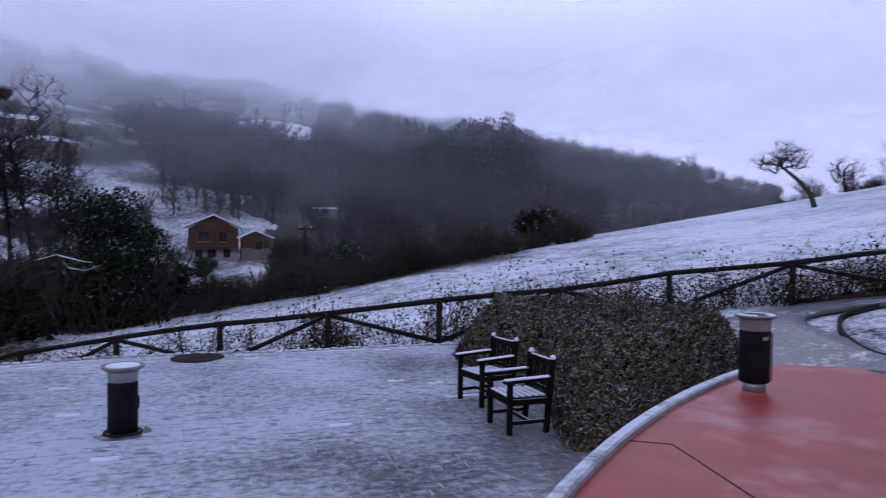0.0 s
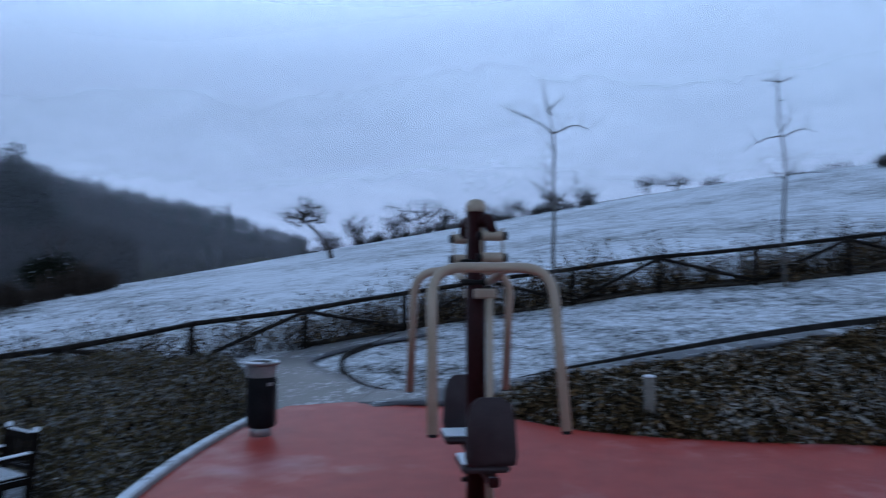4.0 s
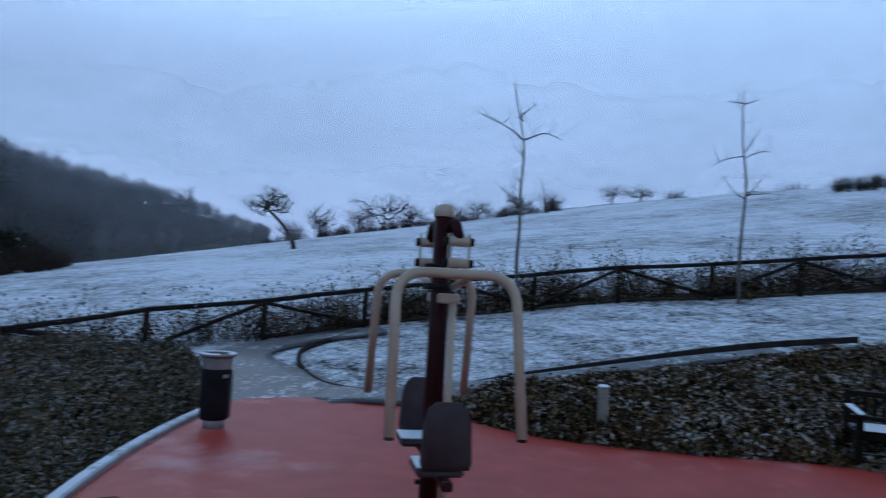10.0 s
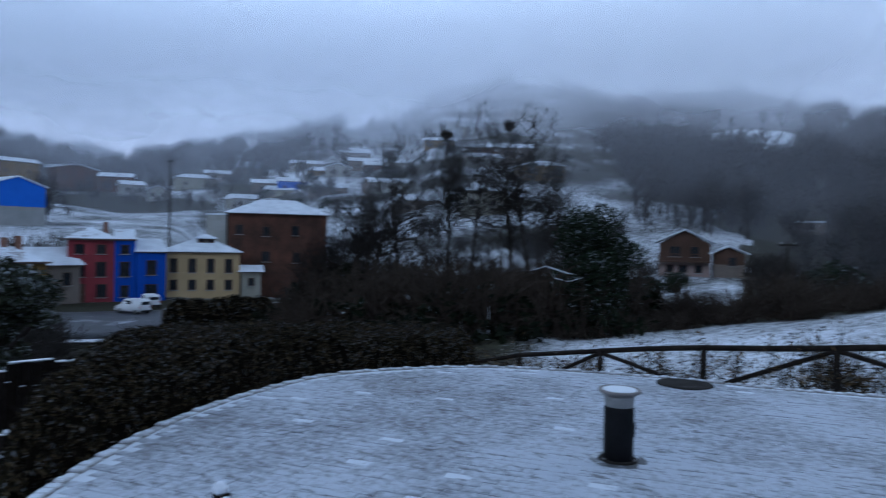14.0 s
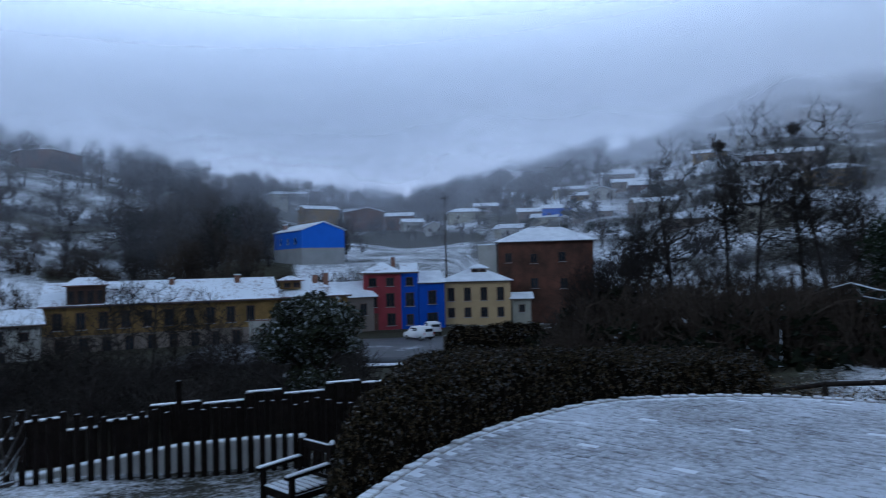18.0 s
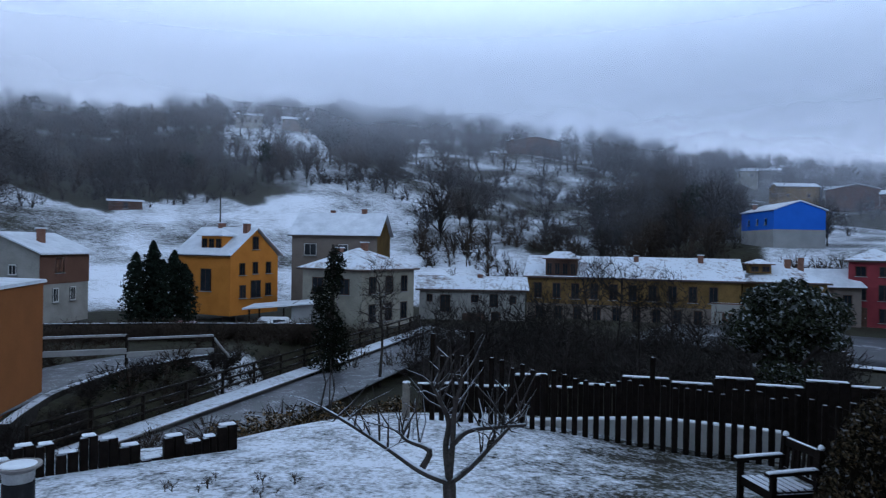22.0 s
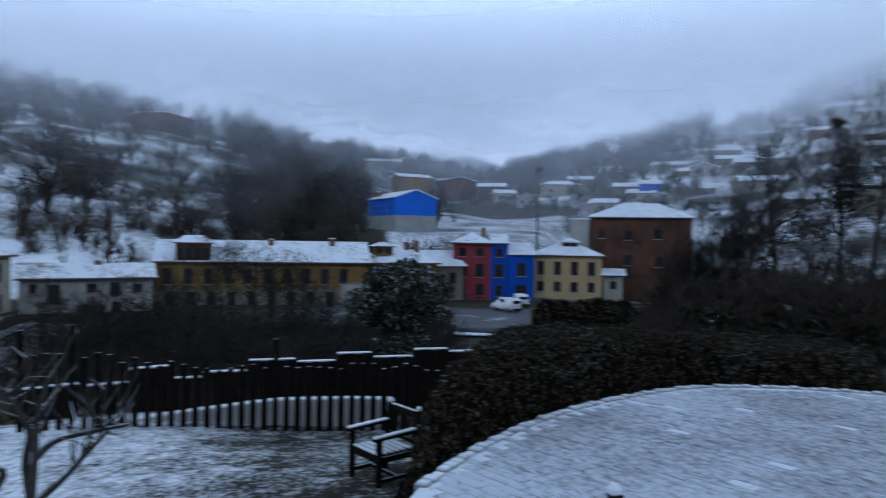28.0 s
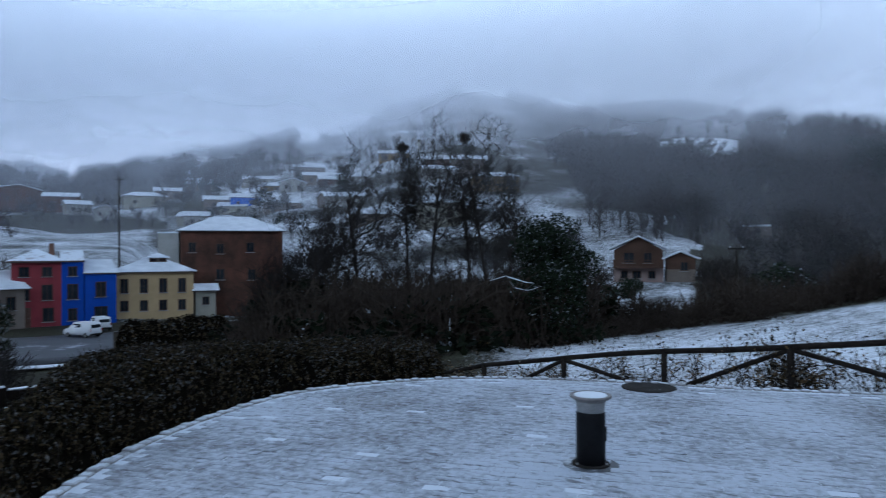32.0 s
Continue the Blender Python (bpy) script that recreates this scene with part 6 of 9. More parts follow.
def house(name, corner, turn, w, d, base, eave, rise, roof, wall, label, windows=(), anchor="l", over=0.45, roof_mat=None, frame_mat=None, chimneys=(), dormers=(), lower=None, category="house", group="", doors=(), foot=1.5):
    """A house by one front corner in plan (l or r), its turn, size and heights. Local x runs along the front, y away, z is true height.
    windows: (face, along, height, width, tall); lower: (height, material) of a differently coloured ground floor."""
    t0 = radians(turn)
    ux = (math.cos(t0), math.sin(t0))
    cx, cy = corner
    if anchor == "r":
        cx, cy = cx - ux[0] * w, cy - ux[1] * w
    t = thing(name, (cx, cy, base), turn, label, category, group)
    e, b = eave - base, -foot
    bm = bmesh.new()
    split = lower[0] - base if lower else b
    low = [bm.verts.new((x, y, split)) for x, y in ((0, 0), (w, 0), (w, d), (0, d))]
    high = [bm.verts.new((x, y, e)) for x, y in ((0, 0), (w, 0), (w, d), (0, d))]
    bm.faces.new(low[::-1])
    if roof == "gable_x":
        pk = [bm.verts.new((0, d / 2, e + rise)), bm.verts.new((w, d / 2, e + rise))]
        bm.faces.new((low[0], low[1], high[1], high[0]))
        bm.faces.new((low[2], low[3], high[3], high[2]))
        bm.faces.new((low[1], low[2], high[2], pk[1], high[1]))
        bm.faces.new((low[3], low[0], high[0], pk[0], high[3]))
        bm.faces.new((high[0], high[1], pk[1], pk[0]))
        bm.faces.new((high[2], high[3], pk[0], pk[1]))
    elif roof == "gable_y":
        pk = [bm.verts.new((w / 2, 0, e + rise)), bm.verts.new((w / 2, d, e + rise))]
        bm.faces.new((low[0], low[1], high[1], pk[0], high[0]))
        bm.faces.new((low[2], low[3], high[3], pk[1], high[2]))
        bm.faces.new((low[1], low[2], high[2], high[1]))
        bm.faces.new((low[3], low[0], high[0], high[3]))
        bm.faces.new((high[1], high[2], pk[1], pk[0]))
        bm.faces.new((high[3], high[0], pk[0], pk[1]))
    else:
        for i in range(4):
            j = (i + 1) % 4
            bm.faces.new((low[i], low[j], high[j], high[i]))
        bm.faces.new(high)
    body = part("wall", bm, wall, t)
    if lower:
        part("ground_floor", box((w / 2, d / 2, (b + split) / 2), (w + 0.04, d + 0.04, split - b)), lower[1], t)
    rm = roof_part(roof, w, d, e + 0.01, rise, over, 0.16, t, roof_mat or M_ROOF)
    if roof in ("gable_x", "hip"):
        part("gutter", box((w / 2, -over + 0.03, e + 0.02), (w + 2 * over, 0.12, 0.12)), M_SOFFIT, rm)
    fm = frame_mat or M_FRAME_B
    for face, u, z, ww, hh in windows:
        if face == "f":
            m = pose(u, -0.03, z - base)
        elif face == "r":
            m = pose(w + 0.03, u, z - base, 0, 0, 90)
        else:
            m = pose(-0.03, u, z - base, 0, 0, -90)
        window(t, m, ww, hh, fm)
    for face, u, ww, hh in doors:
        m = pose(u, -0.04, hh / 2) if face == "f" else pose(w + 0.04, u, hh / 2, 0, 0, 90)
        dm = part("door", box((0, 0, 0), (ww, 0.1, hh), bevel=0.02), M_FRAME_B, t, "dark house door")
        dm.matrix_basis = m
        part("door_handle", box((ww * 0.35, -0.08, -0.05), (0.05, 0.06, 0.14)), M_STEEL, dm)
    for x, y, h in chimneys:
        ch = part("chimney", box((x, y, e + h / 2 + 0.2), (0.6, 0.6, h), bevel=0.03), M_CHIM, rm)
        part("chimney_cap", box((x, y, e + h + 0.26), (0.75, 0.75, 0.12), bevel=0.03), M_ROOF_FULL, t, "snowy chimney cap")
    for x, y, dw, dh, dz, mat in dormers:
        dm = part("dormer", box((x, y + 0.9, dz - base + dh / 2), (dw, 1.8, dh)), mat, t)
        hip = roof_part("hip", dw, 1.8, 0, dw * 0.22, 0.35, 0.14, dm, roof_mat or M_ROOF, "dormer_roof")
        hip.matrix_basis = pose(x - dw / 2, y, dz - base + dh)
        n = max(1, round(dw / 1.0))
        for k in range(n):
            wob = window(dm, pose(x + (k - (n - 1) / 2) * dw / n, y - 0.04, dz - base + dh * 0.5), dw / n * 0.72, dh * 0.66, fm, "dormer_window", False)
    return t


# the rust-coloured block by the stream
block_turn = math.degrees(math.atan2(-3.9, -11.1))
house("sports_hall", (-32.45, -23.75), block_turn, 19, 13, -6.4, -0.55, 0.5, "shed", W_RUST, "rust-orange clad hall with a snowy flat roof", anchor="r", over=0.12, roof_mat=M_ROOF_FULL, category="hall", foot=2)
# white and brown house
house("farmhouse", (-60.3, -44.9), 93, 8.2, 8.0, -5.2, 0.15, 2.0, "gable_y", W_WHITE, "white farmhouse with brown upper side and snowy roof",
      [("f", 2.0, -1.3, 0.8, 1.0), ("f", 5.6, -1.3, 0.8, 1.0), ("f", 3.2, 0.9, 0.7, 1.0), ("r", 3.0, -0.9, 1.3, 1.5), ("r", 2.4, -3.8, 0.9, 1.4), ("r", 5.2, -3.8, 0.9, 1.4)], anchor="r", frame_mat=M_FRAME_W, chimneys=[(6.3, 3.0, 2.3)], over=0.6, roof_mat=M_ROOF_FULL)
side = bpy.data.objects["farmhouse"]
part("side_cladding", box((8.24, 4.0, 3.9), (0.06, 8.04, 2.8)), W_BROWN, side, "brown tile cladding")
# orange house with dormer
house("orange_house", (-69.0, -30.0), 113.5 - 44, 7.6, 7.4, -4.6, 0.15, 3.0, "gable_x", W_ORANGE, "bright orange rendered house with snowy dormer roof",
      [("f", 4.2, -2.4, 1.5, 2.4), ("r", 3.7, 1.6, 0.9, 1.4), ("r", 1.7, -1.2, 0.8, 1.3), ("r", 3.7, -1.1, 0.8, 1.3), ("r", 5.8, -1.1, 0.8, 1.3), ("r", 1.8, -3.6, 0.9, 1.4), ("r", 3.8, -3.4, 1.5, 1.9), ("r", 5.8, -3.5, 0.9, 1.4)],
      anchor="r", chimneys=[(7.0, 3.0, 3.3), (2.6, 3.8, 3.4)], dormers=[(4.4, 0.55, 3.0, 1.5, 0.75, W_ORANGE)], roof_mat=M_ROOF_FULL)
# grey house behind
house("grey_house", (-83.5, -17.6), 101.9 - 12, 10.8, 8.2, -5.0, 2.6, 2.9, "gable_x", W_GREY, "tall grey-brown house with ochre gable and snowy roof",
      [("f", 2.4, 0.9, 1.6, 1.5), ("f", 6.6, 0.9, 1.2, 1.4), ("f", 2.4, -2.0, 1.4, 1.5), ("f", 7.5, -2.0, 1.3, 1.5)], anchor="r", frame_mat=M_FRAME_W, roof_mat=M_ROOF_FULL, chimneys=[(4.0, 4.4, 3.2), (8.2, 4.2, 3.4)])
bm = bmesh.new()
gable = [bm.verts.new((10.83, y, z)) for y, z in ((0.05, 2.6), (8.15, 2.6), (8.15, 7.6), (4.1, 10.45), (0.05, 7.6))]
bm.faces.new(gable)
bmesh.ops.solidify(bm, geom=bm.faces[:], thickness=-0.05)
part("gable_render", bm, W_OCHRE, bpy.data.objects["grey_house"], "ochre rendered gable end")
# cream house on the corner of the ramp
house("cream_house", (-66.0, -15.3), 103 - 40, 8.0, 8.6, -6.9, -1.0, 2.1, "hip", W_CREAM, "cream two-storey house with patchy snow on its roof",
      [("f", 2.2, -2.6, 1.5, 1.7), ("f", 5.8, -2.6, 1.3, 1.6), ("f", 2.2, -5.4, 1.5, 1.7), ("r", 1.6, -2.4, 1.1, 1.7), ("r", 4.2, -2.4, 1.1, 1.7), ("r", 6.8, -2.4, 1.1, 1.7), ("r", 1.6, -5.2, 1.1, 1.8), ("r", 4.2, -5.2, 1.1, 1.8), ("r", 6.8, -5.2, 1.1, 1.8)],
      anchor="r", roof_mat=M_ROOF_OLD, chimneys=[(4.4, 4.6, 2.6), (2.4, 3.0, 2.0)], frame_mat=M_FRAME_B)
# low white house
house("low_white_house", (-79.3, -11.6), math.degrees(math.atan2(12.0, -0.9)), 12.2, 6.5, -7.4, -3.5, 1.4, "gable_x", W_WHITE, "low white row house with patchy snowy roof",
      [("f", 1.2, -4.4, 0.7, 0.9), ("f", 3.0, -5.0, 1.2, 2.0), ("f", 6.4, -4.4, 0.9, 0.9), ("f", 8.6, -4.6, 1.0, 1.5), ("f", 10.8, -4.5, 0.8, 0.9), ("f", 8.8, -6.6, 1.0, 1.4)], roof_mat=M_ROOF_OLD, chimneys=[(7.0, 3.0, 1.6)], doors=[("f", 6.3, 2.6, 1.3)])
# long ochre terrace
row_turn = math.degrees(math.atan2(24.2, 3.7))
house("ochre_terrace", (-86.3, 0.8), row_turn, 24.6, 8.5, -8.0, -2.05, 2.5, "gable_x", W_OCHRE, "long ochre terrace with galleries and snowy tiled roof",
      [("f", 1.4 + 2.25 * k, -3.6, 1.0, 1.9) for k in range(10)] + [("f", 1.6 + 2.3 * k, -6.4, 1.0, 1.9) for k in range(10)], roof_mat=M_ROOF, chimneys=[(13.0, 3.4, 2.6), (20.5, 3.4, 2.8)],
      dormers=[(4.2, -0.25, 3.8, 2.3, -2.1, W_WOODY)], lower=(-5.2, W_GREY))
house("white_shopfront", (-83.0, 22.0), row_turn, 3.4, 0.7, -8.0, -4.6, 0.2, "shed", W_WHITE, "narrow white house front with arched dark door", category="house", over=0.02, doors=[("f", 1.7, 1.1, 2.4)])
house("yellow_terrace", (-84.4, 25.9), row_turn + 3, 9.0, 9.0, -8.0, -2.1, 2.4, "hip", W_OCHRE, "yellow terrace house with snowy roof and dormer",
      [("f", 1.5, -3.6, 1.0, 1.7), ("f", 4.2, -3.6, 1.0, 1.7), ("f", 7.0, -3.6, 1.0, 1.7), ("f", 2.0, -6.3, 1.0, 1.9), ("f", 6.0, -6.3, 1.0, 1.9)], dormers=[(2.0, 0.8, 2.4, 1.0, -1.0, W_OCHRE)], chimneys=[(5.5, 3.0, 2.6), (7.5, 5.0, 2.8)], roof_mat=M_ROOF)
house("white_roofed_house", (-86.5, 34.4), row_turn + 10, 5.6, 9.0, -7.6, -2.6, 2.0, "gable_x", W_GREY, "grey terrace house under a smooth snowy roof", [("f", 1.4, -4.2, 1.0, 1.6), ("f", 4.0, -4.2, 1.0, 1.6)], roof_mat=M_ROOF_FULL)
# crimson, cobalt and yellow houses
cr_turn = math.degrees(math.atan2(4.8, 2.3))
house("crimson_house", (-88.3, 39.2), cr_turn, 5.2, 8.0, -7.3, 0.55, 1.5, "hip", W_RED, "crimson three-storey house with pale window lintels",
      [("f", 1.3, -0.6, 1.1, 1.2), ("f", 3.7, -0.6, 1.1, 1.2), ("f", 1.3, -3.1, 1.2, 1.9), ("f", 3.7, -3.1, 1.2, 1.9), ("f", 3.8, -5.8, 1.2, 1.7)], doors=[("f", 1.4, 1.2, 2.4)], frame_mat=M_FRAME_B, chimneys=[(4.2, 2.6, 2.1)], over=0.5)
house("cobalt_house", (-86.05, 43.9), cr_turn, 2.4, 8.0, -7.2, 0.55, 1.3, "gable_x", W_BLUE, "cobalt blue narrow house with dark windows",
      [("f", 1.2, -0.6, 1.0, 1.2), ("f", 1.2, -3.1, 1.2, 1.9), ("f", 1.2, -5.9, 1.0, 1.5)], over=0.12)
house("cobalt_annexe", (-85.0, 46.2), math.degrees(math.atan2(3.3, 1.2)), 3.6, 8.0, -7.0, -0.95, 1.6, "gable_x", W_BLUE, "lower cobalt blue house beside the yellow one",
      [("f", 1.8, -2.9, 1.2, 1.9), ("f", 1.8, -5.7, 1.5, 1.3)], over=0.2, roof_mat=M_ROOF_FULL)
ye_turn = math.degrees(math.atan2(8.2, 5.3))
house("yellow_house", (-85.9, 50.4), ye_turn, 9.8, 8.5, -6.7, -0.95, 1.9, "hip", W_YELLOW, "yellow house with a row of tall dark windows",
      [("f", 1.3 + 2.35 * k, -2.7, 1.0, 1.9) for k in range(4)] + [("f", 1.3 + 2.35 * k, -5.3, 1.0, 1.4) for k in range(4)], roof_mat=M_ROOF_FULL, dormers=[(5.4, 2.4, 2.2, 0.6, 0.35, W_GREY)])
house("garden_annexe", (-80.5, 58.9), ye_turn, 2.6, 4.0, -6.7, -3.6, 0.8, "gable_x", W_CREAM, "small cream annexe with a snowy roof", [("f", 1.3, -4.9, 0.9, 1.1)], roof_mat=M_ROOF_FULL)
house("brick_warehouse", (-86.4, 60.7), math.degrees(math.atan2(11.0, 8.9)), 14.2, 9.0, -7.6, 4.7, 2.2, "hip", W_BRICK, "tall stained brick block with a snowy hipped roof",
      [("f", 1.6, 2.4, 1.1, 1.5), ("f", 5.4, 2.2, 1.1, 1.5), ("f", 9.6, 2.4, 1.1, 1.5), ("f", 5.4, -1.5, 1.2, 1.6), ("f", 9.8, -1.6, 1.2, 1.6)], roof_mat=M_ROOF_FULL, over=0.5)
house("white_gable_wing", (-88.6, 58.6), math.degrees(math.atan2(2.0, 2.1)), 2.8, 8.0, -7.6, 4.4, 0.3, "shed", W_WHITE, "narrow white wing beside the brick block", category="house wing", over=0.05, roof_mat=M_ROOF_FULL)
# blue barn on the slope
house("blue_barn", polar(70.93, 128), 93, 8.4, 14.5, 2.3, 8.5, 1.55, "gable_y", W_BARN, "bright blue barn on a grey blockwork base",
      [("l", 3.2, 6.7, 0.7, 1.1), ("l", 7.0, 6.7, 0.7, 1.1), ("l", 10.8, 6.7, 0.7, 1.1)], lower=(5.3, W_CONC), roof_mat=M_ROOF_FULL, frame_mat=M_FRAME_W, chimneys=[(1.2, 11.5, 1.4)], category="barn", over=0.3, foot=4)
# chalet across the valley
ch = house("chalet", polar(20.3, 95), 18, 6.2, 9.0, -2.4, 1.75, 1.75, "gable_y", W_WOODY, "timber chalet with pale ground floor and snowy roof",
           [("f", 1.9, 0.75, 1.4, 1.4), ("f", 4.3, 0.75, 1.1, 1.4), ("f", 1.3, -1.5, 0.9, 1.0), ("f", 2.9, -1.5, 1.1, 1.0), ("f", 4.8, -1.5, 0.9, 1.0)], lower=(-0.55, render_mat("pinkish_plaster", (0.27, 0.20, 0.18), 0.7)), over=0.7, roof_mat=M_ROOF_FULL)
part("balcony", box((3.1, -0.75, 1.85), (6.4, 1.5, 0.16)), W_WOODY, ch)
for k in range(14):
    part("baluster", box((k * 0.475, -1.42, 2.35), (0.1, 0.06, 0.9)), W_WOODY, ch)
part("balcony_rail", box((3.1, -1.42, 2.82), (6.4, 0.12, 0.1)), W_WOODY, ch)
house("chalet_wing", polar(16.3, 95.5), 18, 3.6, 6.0, -2.4, 0.5, 0.95, "gable_y", W_WOODY, "lower chalet wing with a snowy gable", [("f", 2.2, -0.4, 1.0, 1.2)], lower=(-0.8, W_GREY), over=0.6, roof_mat=M_ROOF_FULL, category="house wing")


def small_house(a, d, w, h, roof, wall, label, turn=0.0, rise=1.6, dp=7.0, lift=0.0, mat=None, n=2):
    x, y = polar(a, d)
    z = land_at(x, y) + lift
    t = house("cottage", (x, y), a + turn, w, dp, z, z + h, rise, roof, wall, label, [("f", w * (k + 0.5) / n, z + h * 0.6, 1.0, 1.3) for k in range(n)], roof_mat=mat or M_ROOF_FULL, group="far cottages", foot=4)
    return t


FAR = "far snowy-roofed house, "
for a, d, w, h, roof, wall, words, turn in (
        (67.0, 281, 15, 8.5, "gable_y", W_BRICK, "broad dark brick gable", 24), (64.2, 279, 11, 5.5, "gable_x", W_BRICK, "low and brown", -10), (62.7, 268, 8, 4, "gable_x", W_WHITE, "white walls", 10), (60.9, 258, 7, 4, "gable_y", W_WHITE, "white gable end", 0), (70.7, 282, 15, 8, "gable_x", W_OCHRE, "ochre walls behind the barn", 24), (70.5, 398, 9, 7, "gable_x", W_WHITE, "white and small in mist", 16), (71.9, 405, 6, 4, "gable_x", W_WHITE, "low in the mist", 0), (66.7, 460, 18, 6, "gable_x", W_BRICK, "red walls in the mist", 10),
        (58.9, 278, 15, 5.5, "hip", W_CREAM, "beige walls", 6), (53.2, 255, 14, 4, "gable_x", W_GREY, "grey walls", 0), (51.2, 245, 10, 5, "gable_x", W_BARN, "blue walls", 0), (48.6, 225, 12, 4, "gable_x", W_GREY, "long and grey", 5),
        (43.8, 205, 11, 5, "gable_x", W_WHITE, "pale walls", -6), (45.5, 262, 12, 4, "gable_x", W_GREY, "in the terraces", 4), (41.0, 285, 12, 4, "gable_x", W_CREAM, "high in the terraces", 0),
        (36.2, 152, 9.5, 6.2, "hip", W_CREAM, "cream walls behind bare trees", 4), (41.6, 165, 11, 3.6, "gable_x", W_GREY, "grey walls behind trees", 0), (33.4, 215, 11, 5, "gable_x", W_GREY, "beside the spur", 0),
        (120.6, 299, 12, 4.5, "gable_x", W_WHITE, "on the hilltop", 0), (113.4, 277, 10, 5, "gable_x", W_WHITE, "beside bare trees", 0), (109.8, 277, 10, 4, "gable_x", W_GREY, "long and low on the crest", 0), (104.6, 322, 9, 6, "gable_y", W_CREAM, "half hidden by a pine", 0),
        (91.0, 262, 20, 5.5, "gable_y", W_BRICK, "dark brick barn walls", 18), (99.5, 322, 10, 4, "gable_x", W_BRICK, "brown walls on the crest", 0), (73.8, 330, 10, 5, "gable_x", W_CREAM, "cream walls in mist", 0), (72.0, 380, 10, 5, "gable_x", W_WHITE, "pale in mist", 0),
        (67.8, 330, 12, 5, "gable_x", W_WHITE, "small and pale in the mist", 0),
        (54.6, 235, 9, 4, "gable_x", W_WHITE, "white among hedgerows", 5), (50.2, 285, 12, 4, "gable_x", W_CREAM, "beside a terrace", -4), (47.4, 250, 9, 4, "gable_y", W_WHITE, "with a white gable", 0), (46.2, 300, 13, 4, "gable_x", W_GREY, "above the hedgerows", 3), (42.6, 240, 10, 4.5, "gable_x", W_WHITE, "in the orchard", 6), (39.4, 250, 11, 4, "gable_x", W_OCHRE, "ochre in the terraces", -5), (36.2, 265, 10, 4, "gable_x", W_WHITE, "pale on the spur", 2), (43.2, 330, 11, 4, "gable_x", W_WHITE, "high on the spur", 0), (56.8, 290, 10, 4, "gable_x", W_GREY, "behind bare trees", 0)):
    small_house(a, d, w, h, roof, wall, FAR + words, turn)
more = np.random.default_rng(61)
SPUR_WALLS = ((W_WHITE, "white walls"), (W_CREAM, "cream walls"), (W_GREY, "grey walls"), (W_OCHRE, "ochre walls"), (W_BRICK, "brown walls"))
for k in range(26):
    a, d = 31.0 + 25 * more.random(), more.uniform(190, 380)
    wall, words = SPUR_WALLS[more.integers(5)]
    small_house(a, d, more.uniform(7, 13), more.uniform(2.6, 4.2), ("gable_x", "gable_x", "hip")[more.integers(3)], wall, FAR + words + " among snowy terraces", more.uniform(-25, 25))
small_house(10.6, 163, 5.5, 2.2, "shed", W_GREY, "small hut with a snowy flat roof in the wood", 0, 0.4, 4.0, n=1)
hut = small_house(122.4, 160, 6.5, 2.0, "shed", W_BRICK, "low red-brown field hut with a snowy roof", 0, 0.5, 4.0, n=1)


# carport and sheds
cp = thing("carport", (-62.3, -25.4, -6.6), 100, "open carport with a snowy lean-to roof", "carport")
part("roof", box((3.4, 2.5, 2.35), (7.6, 5.4, 0.14), (0, -5, 0)), M_ROOF_FULL, cp)
for x, y in ((0.2, 0.2), (3.4, 0.2), (0.2, 4.8)):
    part("post", box((x, y, 1.0), (0.14, 0.14, 2.2)), M_RAIL, cp)
part("shed_wall", box((5.6, 2.6, 1.2), (3.0, 4.6, 2.6)), W_CONC, cp)


# ---------------------------------------------------------------- vehicles
M_CARW = surface("white_car_paint", (0.60, 0.61, 0.63), (0.68, 0.69, 0.71), 1, 0.3, 0, 0.02, 20, snow=0.5, low=0.8)
M_CARR = surface("red_car_paint", (0.30, 0.03, 0.04), (0.36, 0.05, 0.06), 1, 0.3, 0, 0.02, 20, snow=0.8, low=0.6)
M_CARD = surface("dark_car_paint", (0.03, 0.035, 0.045), (0.05, 0.055, 0.065), 1, 0.3, 0, 0.02, 20, snow=0.8, low=0.7)
M_LAMP = surface("lamp_glass", (0.35, 0.3, 0.28), (0.5, 0.45, 0.42), 3, 0.2, 0, 0, 10)


